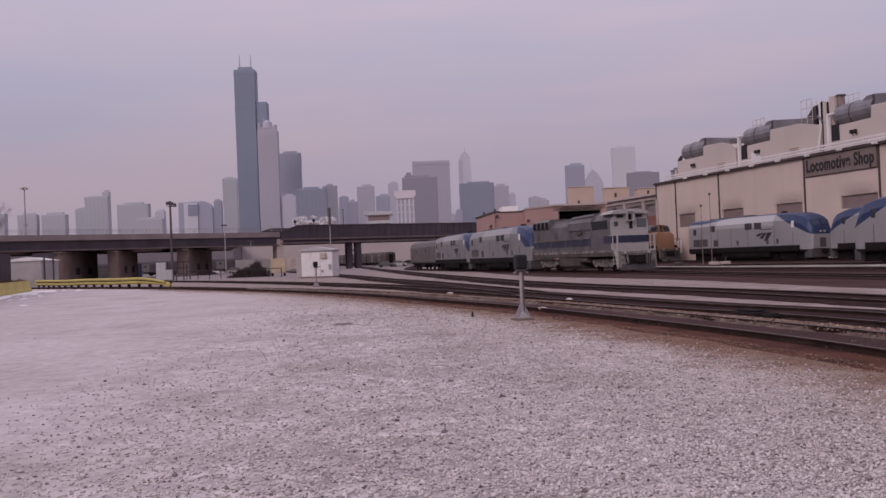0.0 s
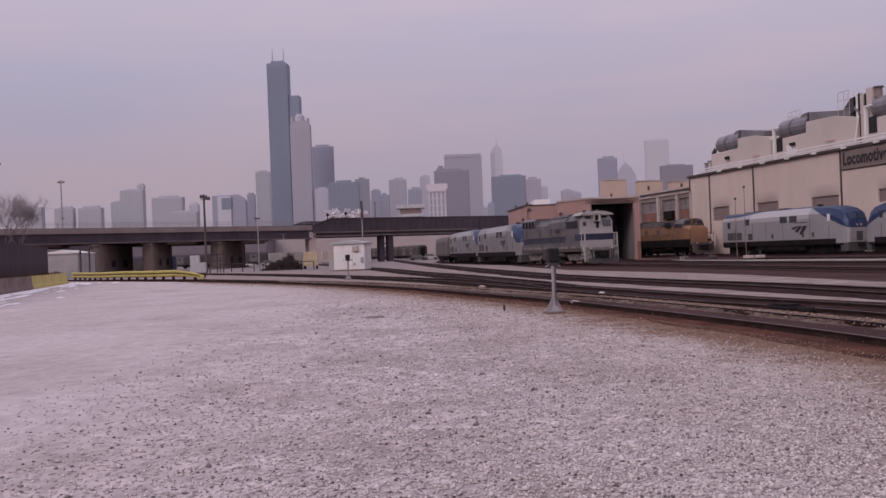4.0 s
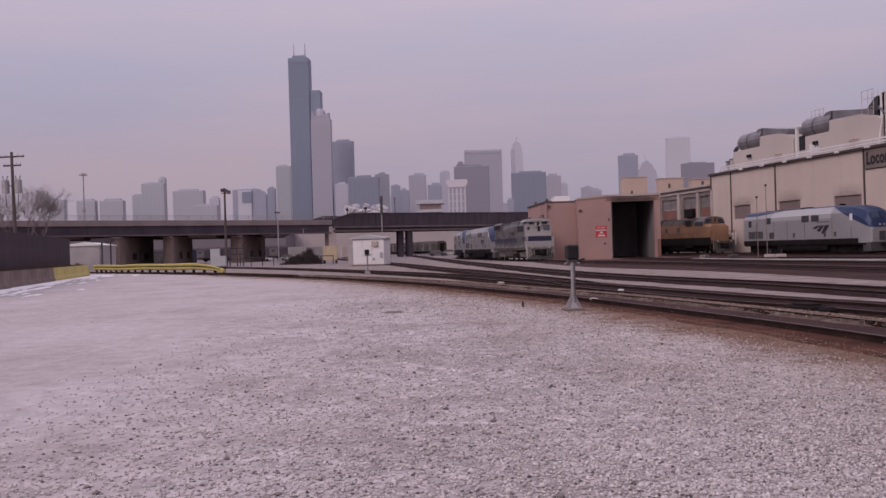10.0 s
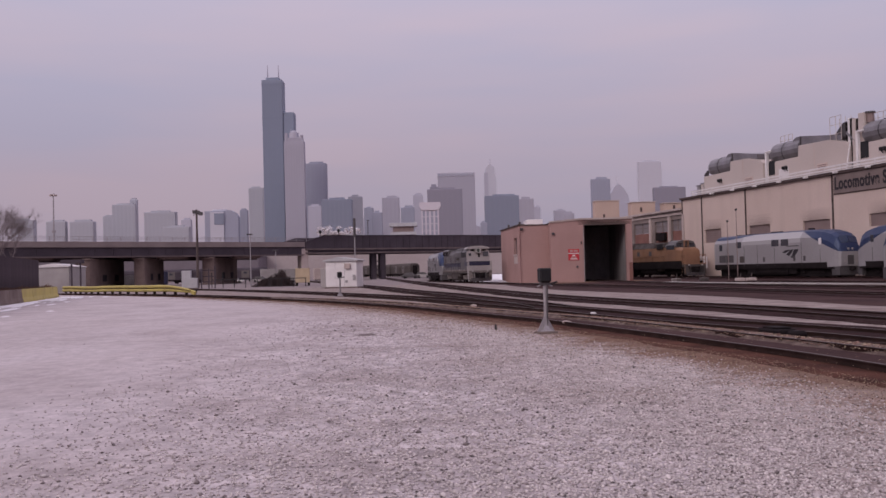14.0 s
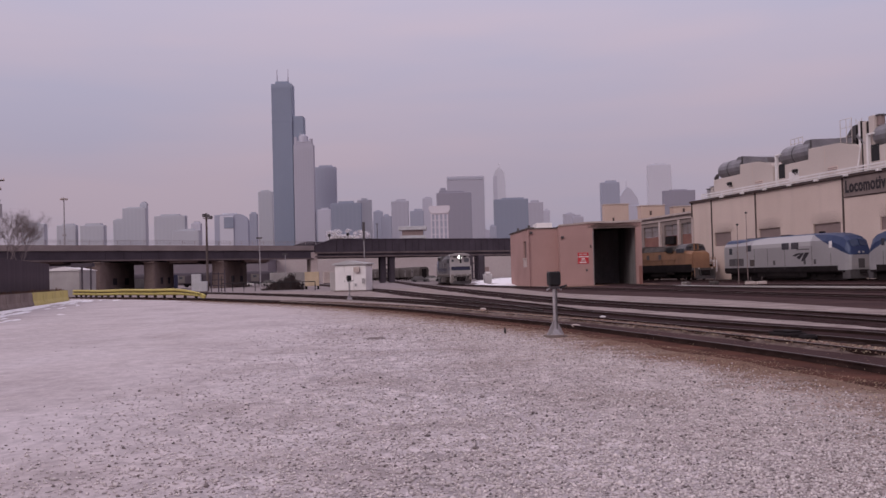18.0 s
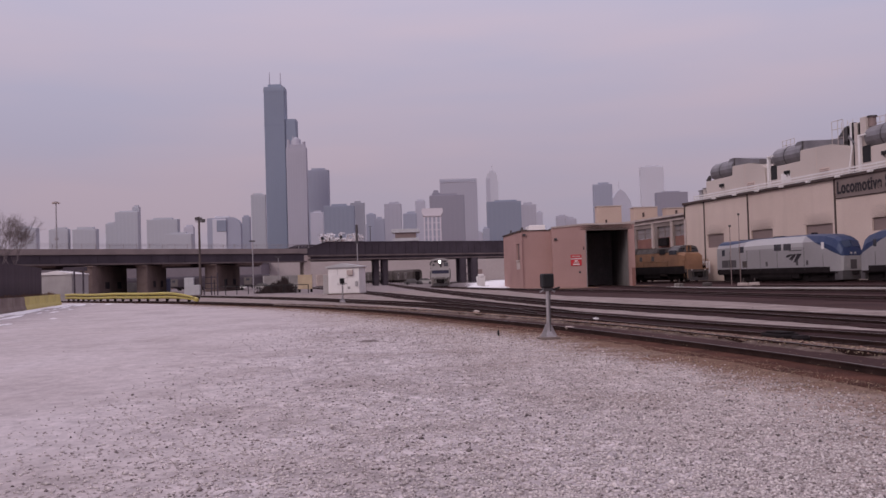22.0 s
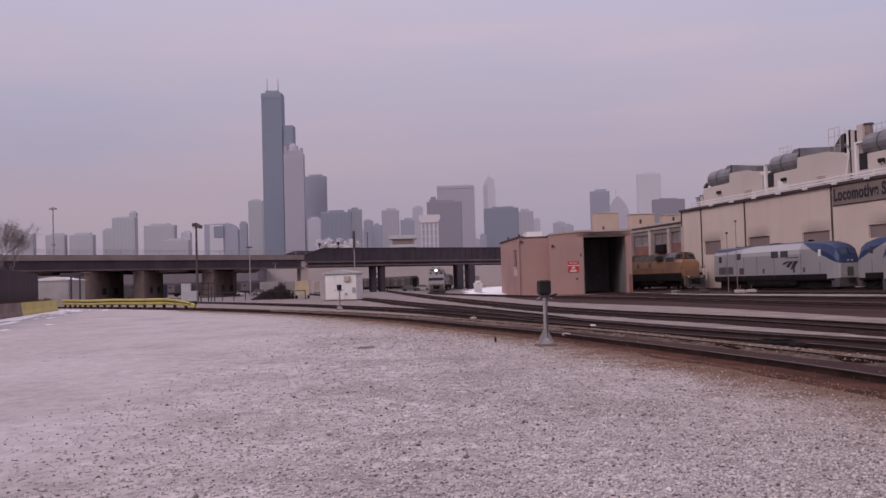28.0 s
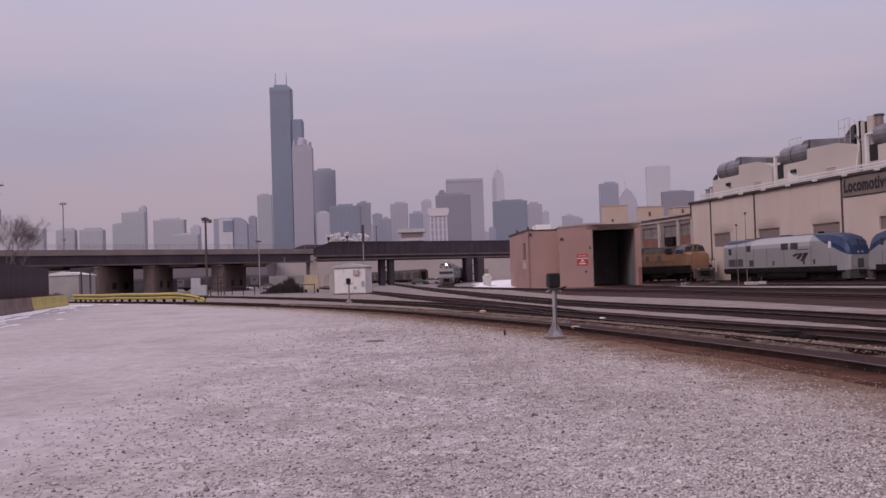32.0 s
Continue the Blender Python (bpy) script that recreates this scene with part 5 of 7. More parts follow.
def hood_locomotive(m, label, group, body="silver", nose="silver_pale", band="stripe", roof="dark_grey", axles=2, lamp="headlamp", spin=False, truck="dusty", rail="silver_pale"):
    """A road-switcher with a wide nose, cab, long hood, walkways and handrails, front at y = 0."""
    L = 20.2
    road = body == "silver"
    t = thing("hood_locomotive", m, label, "locomotive", group)
    part("underframe", box(-1.52, 1.52, 0.9, L - 0.9, 1.15, 1.62, 0.02), "tank", t)
    part("sill_stripe", box(-1.535, 1.535, 1.3, L - 1.3, 1.46, 1.625), "dusty" if body == "silver" else "tank", t, "dusty sill stripe")
    part("pilot", loft([[(-1.45, 0.25, 0.2), (1.45, 0.25, 0.2), (1.5, 0.25, 1.5), (-1.5, 0.25, 1.5)], [(-1.5, 0.6, 0.2), (1.5, 0.6, 0.2), (1.52, 0.6, 1.6), (-1.52, 0.6, 1.6)]]), "dusty" if body == "silver" else "tank", t, "dust-caked pilot plate")
    for q in (-0.95, -0.7, 0.62, 0.85, 1.05):
        part("air_hose", rod((q, 0.2, 1.25), (q * 0.93, 0.1, 0.5), 0.045, n=6), "black", t)
    part("uncoupling_lever", rod((-1.4, 0.12, 1.3), (1.4, 0.12, 1.3), 0.03, n=6), "dark_grey", t)
    part("coupler_pocket", box(-0.62, 0.62, 0.2, 0.3, 0.45, 1.2, 0.03), "grime", t)
    part("platform", box(-1.5, 1.5, 0.25, 1.7, 1.5, 1.62), nose, t)
    part("coupler", box(-0.2, 0.2, -0.45, 0.4, 0.62, 1.0, 0.05), "grime", t)
    part("plow", prism([(-1.3, 0.12), (1.3, 0.12), (1.2, 0.55), (-1.2, 0.55)], 0.12, 0.3), "dark_grey", t)
    for s in (-1, 1):
        st = part("front_steps", box(s * 1.35 - 0.2, s * 1.35 + 0.2, 0.45, 1.1, 0.35, 0.42), "grime", t)
        for z in (0.72, 1.08):
            part("tread", box(s * 1.35 - 0.2, s * 1.35 + 0.2, 0.45, 1.1, z, z + 0.06), "grime", st)
        rl = part("front_handrail", rod((s * 1.5, 0.35, 0.4), (s * 1.5, 0.35, 2.75), 0.045, n=6), rail, t, "painted front handrail")
        add = bmesh.new()
        add_rod(add, (s * 1.5, 0.35, 2.7), (s * 1.5, 1.7, 2.7), 0.04, n=6), add_rod(add, (s * 1.5, 1.1, 0.5), (s * 1.5, 1.1, 2.7), 0.04, n=6)
        part("side_handrail", add, rail, t)
        bar = bmesh.new()
        for k in range(8):
            add_rod(bar, (s * 1.5, 5.6 + 1.75 * k, 1.6), (s * 1.5, 5.6 + 1.75 * k, 2.6), 0.03, n=5)
        add_rod(bar, (s * 1.5, 5.4, 2.6), (s * 1.5, L - 1.2, 2.6), 0.03, n=5)
        part("walkway_handrail", bar, body, t)
    for q in (-1.5, 0.4):
        part("front_rail", rod((q, 0.35, 2.1), (q + 1.1, 0.35, 2.1), 0.035, n=6), rail, t)
    # nose, cab
    cab = 1.4 if road else 2.7
    if not road:
        part("cab_cap", loft([[(-1.53, y, 3.66), (1.53, y, 3.66), (1.53, y, 3.78), (1.18, y, 4.38), (0.5, y, 4.54), (-0.5, y, 4.54), (-1.18, y, 4.38), (-1.53, y, 3.78)] for y in (2.66, 5.32)]), "silver", t, "grimy grey cab roof")
        for s in (-1, 1):
            part("frame_skirt", box(s * 1.56 - 0.03, s * 1.56 + 0.03, 1.0, L - 1.0, 0.95, 1.95, 0.02), "grime", t, "black frame skirt")
        part("nose", loft([[(-1.28, 1.35, 1.62), (1.28, 1.35, 1.62), (1.28, 1.35, 3.2), (1.0, 1.5, 3.5), (-1.0, 1.5, 3.5), (-1.28, 1.35, 3.2)], [(-1.5, 2.7, 1.62), (1.5, 2.7, 1.62), (1.5, 2.7, 3.4), (1.2, 2.7, 3.66), (-1.2, 2.7, 3.66), (-1.5, 2.7, 3.4)]]), nose, t, "wide low nose")
    part("nose_band", box(-1.515, 1.515, cab - 0.015, 2.8, 2.12, 2.68), band, t, "broad coloured band round the front")
    part("cab", loft([[(-1.5, y, 1.62), (1.5, y, 1.62), (1.5, y, 3.75), (1.15, y, 4.35), (0.5, y, 4.5), (-0.5, y, 4.5), (-1.15, y, 4.35), (-1.5, y, 3.75)] for y in (cab + 0.05, 5.3)], False), body if road else nose, t, "cab shell")
    front = prism([(-1.5, 1.62), (1.5, 1.62), (1.5, 3.75), (-1.5, 3.75)], cab, cab + 0.08)
    for q in (-1, 1):
        v = [front.verts.new((q * a, yy, c)) for yy in (cab, cab + 0.08) for a, c in ((0.22, 3.75), (1.5, 3.75), (1.15, 4.35), (0.5, 4.5), (0.22, 4.5))]
        front.faces.new(v[:5]), front.faces.new(v[5:][::-1])
        for k in range(5):
            front.faces.new((v[k], v[(k + 1) % 5], v[5 + (k + 1) % 5], v[5 + k]))
    part("cab_front", front, nose, t, "pale cab front")
    part("cab_roof", loft([[(-1.54, y, 3.7), (1.54, y, 3.7), (1.2, y, 4.4), (0.5, y, 4.56), (-0.5, y, 4.56), (-1.2, y, 4.4)] for y in (4.9, 5.35)]), roof, t)
    for s in (-1, 1):
        if road and s < 0:
            part("windscreen", box(-1.22, -0.9, cab - 0.04, cab + 0.04, 3.38, 3.72, 0.02), "glass", t, "small dark windscreen pane")
        else:
            part("windscreen", box(s * 0.98 - 0.36, s * 0.98 + 0.36, cab - 0.07, cab + 0.04, 3.3 if road else 3.74, 3.9 if road else 4.2, 0.02), "pane" if road else "glass", t, "windscreen pane")
        if road:
            part("cab_side_window", prism([(1.95, 3.22), (4.9, 3.22), (5.1, 3.86), (2.1, 3.86)], s * 1.5 - 0.035, s * 1.5 + 0.035, "x"), "black", t, "long dark cab window")
            part("step_side", prism([(0.3, 0.3), (0.42, 0.3), (0.95, 1.6), (0.3, 1.6)], s * 1.52 - 0.02, s * 1.52 + 0.02, "x"), "silver_pale", t, "pale step side plate")
            part("corner_post", box(s * 1.46 - 0.06, s * 1.46 + 0.06, 0.28, 0.4, 0.35, 2.75, 0.02), "silver_pale", t, "white corner grab post")
            part("roof_antenna", box(s * 0.6 - 0.12, s * 0.6 + 0.12, 2.4, 2.9, 4.62, 4.78, 0.03), "dark_grey", t)
        else:
            part("cab_side_window", box(s * 1.5 - 0.05, s * 1.5 + 0.05, 3.0, 5.0, 3.4, 3.95, 0.02), "glass", t)
        part("ditch_light", rod((s * 0.95, 0.2, 1.42), (s * 0.95, 0.36, 1.42), 0.12, n=10), "silver_pale", t)
        part("number_board", box(s * 0.75 - 0.24, s * 0.75 + 0.24, cab - 0.08, cab + 0.02, 4.02, 4.2), "black", t)
    if road:
        part("roof_slab", loft([[(-1.56, y, 4.28), (1.56, y, 4.28), (1.3, y, 4.5), (0.5, y, 4.64), (-0.5, y, 4.64), (-1.3, y, 4.5)] for y in (cab - 0.25, cab + 1.9)]), nose, t, "white overhanging cab roof")
        part("centre_window", box(-0.02, 0.24, cab - 0.04, cab + 0.04, 3.18, 3.72, 0.01), "black", t, "narrow dark centre window")
    lm = part("headlight_housing", box(-0.3, 0.3, cab - 0.35, cab + 0.02, 4.42, 4.5, 0.02), nose, t, "brow over the headlamp")
    for a, b, c, d in ((-0.3, 0.3, 3.74, 3.8), (-0.3, -0.23, 3.8, 4.42), (0.23, 0.3, 3.8, 4.42)):
        part("housing_side", box(a, b, cab - 0.35, cab, c, d), nose, lm)
    # shaft added inside the cab, hides the lamp except from nearly straight ahead
    for a, b, c, d in ((-0.29, -0.225, 3.76, 4.45), (0.225, 0.29, 3.76, 4.45), (-0.225, 0.225, 4.41, 4.45), (-0.225, 0.225, 3.76, 3.8)):
        part("added_lamp_shaft", box(a, b, cab + 0.09, cab + 2.1, c, d), "dark", lm)
    part("lamp_back", box(-0.29, 0.29, cab + 2.1, cab + 2.15, 3.76, 4.45), "dark", lm)
    part("headlamp", rod((0, cab + 2.05, 4.1), (0, cab + 2.09, 4.1), 0.2, n=16), lamp, lm, "lit white headlamp" if lamp == "headlamp" else "")
    # long hood
    part("hood", loft([[(-1.36, y, 1.62), (1.36, y, 1.62), (1.36, y, 3.7), (1.0, y, 4.25), (-1.0, y, 4.25), (-1.36, y, 3.7)] for y in (5.3, L - 1.1)]), body, t)
    low, wide = (4.08, 1.12) if road else (3.68, 1.4)
    part("hood_top", loft([[(-wide, y, low), (wide, y, low), (0.98, y, 4.29), (-0.98, y, 4.29)] for y in (5.3, L - 1.12)]), roof, t, "darker hood top")
    part("hood_band", box(-1.375, 1.375, 5.31, L - 1.05, 2.02, 2.6), band, t, "broad coloured band along the hood")
    part("red_line", box(-1.38, 1.38, 5.31, L - 1.05, 2.61, 2.66), "brick" if body == "silver" else body, t, "thin red line above the band")
    if road:
        part("intake_box", loft([[(-1.47, y, 3.3), (1.47, y, 3.3), (1.47, y, 3.9), (1.05, y, z), (-1.05, y, z), (-1.47, y, 3.9)] for y, z in ((5.4, 4.5), (10.2, 4.42))]), body, t, "intake housing behind the cab")
        part("intake_top", loft([[(-1.3, y, z - 0.18), (1.3, y, z - 0.18), (1.02, y, z + 0.03), (-1.02, y, z + 0.03)] for y, z in ((5.38, 4.5), (10.22, 4.42))]), roof, t, "sooty housing top")
    else:
        part("intake_box", box(-1.48, 1.48, 5.5, 8.6, 3.68, 4.35, 0.1), roof, t, "intake housing behind the cab")
    part("radiator_wing", prism([(-1.1, 3.5), (-1.5, 3.75), (-1.5, 4.3), (-1.2, 4.5), (1.2, 4.5), (1.5, 4.3), (1.5, 3.75), (1.1, 3.5)], 14.8, L - 1.3), body if body == "silver" else roof, t)
    for s in (-1, 1):
        if road:
            for a in (14.9, 15.9, 17.0, 18.1):
                part("radiator_screen", box(s * 1.5 - 0.03, s * 1.5 + 0.03, a, a + 0.72, 3.72, 4.26, 0.02), "grime", t, "dark radiator opening")
            part("number_panel", box(s * 1.49 - 0.02, s * 1.49 + 0.02, 7.4, 8.6, 2.95, 3.2), "tank", t)
        else:
            part("intake_screen", box(s * 1.5 - 0.03, s * 1.5 + 0.03, 6.1, 7.7, 3.5, 4.15), "black", t, "black intake screen")
            part("radiator_screen", box(s * 1.5 - 0.02, s * 1.5 + 0.02, 15.1, L - 1.6, 3.8, 4.25), "dark_grey", t)
        for k in range(11):
            a = 5.6 + k * 1.22
            part("hood_door", box(s * 1.36 - 0.02, s * 1.36 + 0.02, a + 0.05, a + 1.12, 2.55, 3.55, 0.012), body, t)
        for a in (9.5, 13.0, 17.4):
            part("hood_vent", box(s * 1.37 - 0.02, s * 1.37 + 0.02, a, a + 0.8, 2.7, 3.3), "dark_grey", t)
    part("exhaust", box(-0.3, 0.3, 10.5, 11.8, 4.18, 4.4, 0.03), "grime", t)
    part("roof_fan", rod((0, 13.2, 4.18), (0, 13.2, 4.3), 0.6, n=14), "dark_grey", t)
    part("fuel_tank", loft([[(-1.2, y, 0.2), (-1.45, y, 0.45), (-1.45, y, 1.15), (1.45, y, 1.15), (1.45, y, 0.45), (1.2, y, 0.2)] for y in (7.9, 12.6)]), "tank" if truck == "dusty" else "grime", t, "dusty grey fuel tank")
    part("air_reservoir", rod((-1.25, 6.4, 0.9), (-1.25, 7.8, 0.9), 0.22, n=10), "tank", t)
    bogie(t, 4.0, axles, truck, spin), bogie(t, L - 4.0, axles, truck, spin)
    return t


def passenger_car(m, label, group, material="coach", length=20.0, spin=False):
    t = thing("baggage_car", m, label, "rail car", group)
    sec = [(-1.45, 1.0), (-1.52, 1.2), (-1.52, 3.2), (-1.3, 3.75), (-0.7, 4.05), (0.7, 4.05), (1.3, 3.75), (1.52, 3.2), (1.52, 1.2), (1.45, 1.0)]
    part("body", loft([[(a * k, y, 1.0 + (b - 1.0) * k2) for a, b in sec] for y, k, k2 in ((0, 0.94, 0.97), (0.35, 1, 1), (length - 0.35, 1, 1), (length, 0.94, 0.97))]), material, t)
    for s in (-1, 1):
        for z in (1.55, 1.85, 2.15, 2.45):
            part("corrugation", box(s * 1.525 - 0.02, s * 1.525 + 0.02, 0.5, length - 0.5, z, z + 0.08), material, t)
        for a in (0.28, 0.66):
            d = part("side_door", box(s * 1.52 - 0.035, s * 1.52 + 0.035, length * a, length * a + 2.3, 1.2, 3.3, 0.02), "coach", t)
            part("door_window", box(s * 1.56 - 0.02, s * 1.56 + 0.02, length * a + 0.7, length * a + 1.6, 2.4, 2.95), "glass", d)
    part("end_door", box(-0.45, 0.45, -0.05, 0.05, 1.1, 3.2, 0.02), "dark_grey", t)
    part("diaphragm", box(-0.65, 0.65, -0.25, 0.0, 1.0, 3.4, 0.05), "grime", t)
    part("underframe", box(-1.3, 1.3, 0.3, length - 0.3, 0.75, 1.02), "grime", t)
    part("battery_box", box(-1.4, 1.4, length * 0.42, length * 0.58, 0.35, 0.8, 0.04), "grime", t)
    part("coupler", box(-0.18, 0.18, -0.5, 0.2, 0.62, 0.95, 0.05), "grime", t)
    bogie(t, 3.2, 2, "grime", spin), bogie(t, length - 3.2, 2, "grime", spin)
    return t


RT = RAIL_TOP - 0.01
train = []
LEN = [(20.2, 4.0), (21.0, 4.0), (21.0, 4.0), (20.0, 3.2)]
WHEEL_OWNER = []
for i, maker in enumerate((
        lambda: hood_locomotive(pose(0, 0, RT), "silver road locomotive with dark blue band and lit headlamp", "units of the moving train", spin=True),
        lambda: cowl_locomotive(pose(0, 0, RT), "silver and blue streamlined diesel locomotive in the moving train", "units of the moving train", True, "road_livery"),
        lambda: cowl_locomotive(pose(0, 0, RT), "silver and blue streamlined diesel locomotive in the moving train", "units of the moving train", True, "road_livery"),
        lambda: passenger_car(pose(0, 0, RT), "weathered grey baggage car at the tail of the moving train", "units of the moving train", spin=True))):
    start = len(WHEELSETS)
    train.append(maker())
    WHEEL_OWNER += [i] * (len(WHEELSETS) - start)

# parked units
H6 = 15.83


def parked(x, y, back=False, h=H6):
    return pose(x, y, RT, 0, 0, h + (180 if back else 0)) @ Matrix.Diagonal((1, 1, 1.05, 1))


cowl_locomotive(parked(38.1, 93.6), "silver and blue streamlined diesel locomotive parked before the workshop", "locomotives parked by the workshop")
cowl_locomotive(parked(38.75, 91.3, True), "silver and blue streamlined diesel locomotive parked nose to nose with another", "locomotives parked by the workshop")
cowl_locomotive(parked(32.1, 71.0, True, 15.8), "silver and blue streamlined diesel locomotive parked on the nearer track", "locomotives parked by the workshop")
hood_locomotive(parked(33.4, 131.0), "yellow freight locomotive with a grey roof parked by the annex", "locomotives parked by the workshop", "gold", "gold", "gold", "tank", 3, "silver_pale", truck="grime", rail="gold")

# rail cars standing beyond the bridge
for i, (x, y, h) in enumerate(((-6.5, 296, 18), (-13.5, 317.5, 18), (-20.5, 339, 18), (-113, 291, -88), (-91, 292, -88), (-70, 293, -88))):
    passenger_car(pose(x, y, RT if i < 3 else 0.0, 0, 0, h), "dark grey rail car standing beyond the bridge", "rail cars beyond the bridge", "tank" if i < 3 else "girder", 21.0)


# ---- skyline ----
# window bands carry the same haze tint as their towers
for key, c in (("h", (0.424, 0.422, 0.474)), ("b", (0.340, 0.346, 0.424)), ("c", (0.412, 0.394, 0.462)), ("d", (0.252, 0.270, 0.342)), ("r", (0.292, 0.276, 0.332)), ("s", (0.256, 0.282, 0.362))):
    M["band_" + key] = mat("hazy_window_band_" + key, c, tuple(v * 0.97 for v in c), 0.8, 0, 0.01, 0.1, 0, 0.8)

def tower(name, x0, x1, y, h, style, depth=None, top=True):
    """A far tower block with window bands and a stepped roof."""
    w = x1 - x0
    d = depth or min(24, max(14, w * 0.4))
    t = thing(name, pose((x0 + x1) / 2, y, 0), {"h": "grey office tower nearly lost in winter haze", "b": "blue-grey office tower fading into winter haze", "c": "grey stone-clad tower fading into winter haze", "d": "slate glass office tower fading into winter haze", "f": "pale tower drowned in winter haze", "p": "pale concrete tower almost lost in haze", "r": "mauve granite office tower fading into haze"}[style], "tower", "towers of the far skyline")
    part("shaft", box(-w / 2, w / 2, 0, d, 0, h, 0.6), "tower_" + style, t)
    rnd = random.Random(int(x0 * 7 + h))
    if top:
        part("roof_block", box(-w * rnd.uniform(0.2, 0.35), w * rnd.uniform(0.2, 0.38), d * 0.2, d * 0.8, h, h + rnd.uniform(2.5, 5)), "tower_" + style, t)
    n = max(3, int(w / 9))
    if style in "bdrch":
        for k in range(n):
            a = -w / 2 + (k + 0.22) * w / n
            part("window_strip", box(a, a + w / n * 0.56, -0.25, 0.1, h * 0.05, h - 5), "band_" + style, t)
    return t



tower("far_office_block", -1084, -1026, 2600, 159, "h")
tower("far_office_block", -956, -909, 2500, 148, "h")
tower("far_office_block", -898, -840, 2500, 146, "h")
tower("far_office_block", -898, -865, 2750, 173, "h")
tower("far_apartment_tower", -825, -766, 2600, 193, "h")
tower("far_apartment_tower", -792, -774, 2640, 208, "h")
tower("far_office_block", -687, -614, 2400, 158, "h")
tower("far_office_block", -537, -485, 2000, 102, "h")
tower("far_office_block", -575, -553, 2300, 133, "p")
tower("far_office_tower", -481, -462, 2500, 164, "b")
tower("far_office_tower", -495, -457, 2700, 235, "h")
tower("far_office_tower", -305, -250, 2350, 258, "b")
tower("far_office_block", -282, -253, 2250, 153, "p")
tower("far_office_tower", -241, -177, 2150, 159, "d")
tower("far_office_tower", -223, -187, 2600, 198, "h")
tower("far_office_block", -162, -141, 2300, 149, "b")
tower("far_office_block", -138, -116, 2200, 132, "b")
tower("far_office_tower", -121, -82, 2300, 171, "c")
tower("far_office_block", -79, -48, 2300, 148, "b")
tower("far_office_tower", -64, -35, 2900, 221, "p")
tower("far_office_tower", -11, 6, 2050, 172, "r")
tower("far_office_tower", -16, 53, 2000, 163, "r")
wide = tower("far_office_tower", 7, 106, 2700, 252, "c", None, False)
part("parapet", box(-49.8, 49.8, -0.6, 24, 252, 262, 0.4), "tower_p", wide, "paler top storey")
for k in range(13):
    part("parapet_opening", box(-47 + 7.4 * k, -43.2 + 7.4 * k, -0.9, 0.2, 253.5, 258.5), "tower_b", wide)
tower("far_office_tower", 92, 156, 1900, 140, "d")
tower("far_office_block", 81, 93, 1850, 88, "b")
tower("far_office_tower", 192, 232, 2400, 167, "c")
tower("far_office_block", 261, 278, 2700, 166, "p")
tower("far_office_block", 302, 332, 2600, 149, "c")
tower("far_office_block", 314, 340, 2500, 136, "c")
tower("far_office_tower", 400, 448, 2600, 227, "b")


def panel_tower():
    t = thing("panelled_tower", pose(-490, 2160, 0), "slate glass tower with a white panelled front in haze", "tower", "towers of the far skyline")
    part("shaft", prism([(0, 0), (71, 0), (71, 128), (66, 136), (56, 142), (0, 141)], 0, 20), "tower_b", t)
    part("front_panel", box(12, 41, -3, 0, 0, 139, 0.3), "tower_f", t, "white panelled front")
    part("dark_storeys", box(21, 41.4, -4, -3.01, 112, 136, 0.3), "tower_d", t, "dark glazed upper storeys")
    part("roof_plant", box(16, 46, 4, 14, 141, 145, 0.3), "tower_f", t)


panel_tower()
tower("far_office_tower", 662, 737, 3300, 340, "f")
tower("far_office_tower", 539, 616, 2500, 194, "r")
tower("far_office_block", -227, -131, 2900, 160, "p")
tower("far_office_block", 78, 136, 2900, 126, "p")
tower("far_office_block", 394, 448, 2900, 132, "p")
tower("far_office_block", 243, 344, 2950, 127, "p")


def stepped_skyscraper():
    """The tallest tower: bundled square tubes that end at different heights, with two masts."""
    t = thing("stepped_skyscraper", pose(-402, 2390, 0), "very tall black bundled-tube skyscraper in haze", "skyscraper")
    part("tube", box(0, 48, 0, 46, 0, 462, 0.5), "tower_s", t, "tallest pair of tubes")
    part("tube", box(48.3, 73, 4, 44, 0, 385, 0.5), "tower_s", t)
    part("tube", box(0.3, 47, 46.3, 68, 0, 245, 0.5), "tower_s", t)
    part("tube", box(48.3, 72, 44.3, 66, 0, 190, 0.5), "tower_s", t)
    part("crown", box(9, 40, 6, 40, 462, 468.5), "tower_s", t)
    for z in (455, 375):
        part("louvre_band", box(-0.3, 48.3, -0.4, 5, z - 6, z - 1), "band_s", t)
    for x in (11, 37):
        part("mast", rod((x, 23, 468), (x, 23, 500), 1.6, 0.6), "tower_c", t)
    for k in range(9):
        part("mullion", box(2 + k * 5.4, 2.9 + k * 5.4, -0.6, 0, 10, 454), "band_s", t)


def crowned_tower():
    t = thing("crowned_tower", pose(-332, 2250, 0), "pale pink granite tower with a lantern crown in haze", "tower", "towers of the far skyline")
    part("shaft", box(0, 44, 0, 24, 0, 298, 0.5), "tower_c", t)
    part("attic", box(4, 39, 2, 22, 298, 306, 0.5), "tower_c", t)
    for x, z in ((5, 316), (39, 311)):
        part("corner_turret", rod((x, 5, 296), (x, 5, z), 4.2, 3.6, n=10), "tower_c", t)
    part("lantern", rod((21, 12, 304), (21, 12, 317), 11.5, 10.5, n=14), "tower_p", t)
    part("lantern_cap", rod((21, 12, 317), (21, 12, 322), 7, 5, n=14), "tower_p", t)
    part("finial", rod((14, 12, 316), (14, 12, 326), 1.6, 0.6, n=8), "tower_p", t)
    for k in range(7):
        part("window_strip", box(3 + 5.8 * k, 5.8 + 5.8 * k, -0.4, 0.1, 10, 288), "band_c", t)


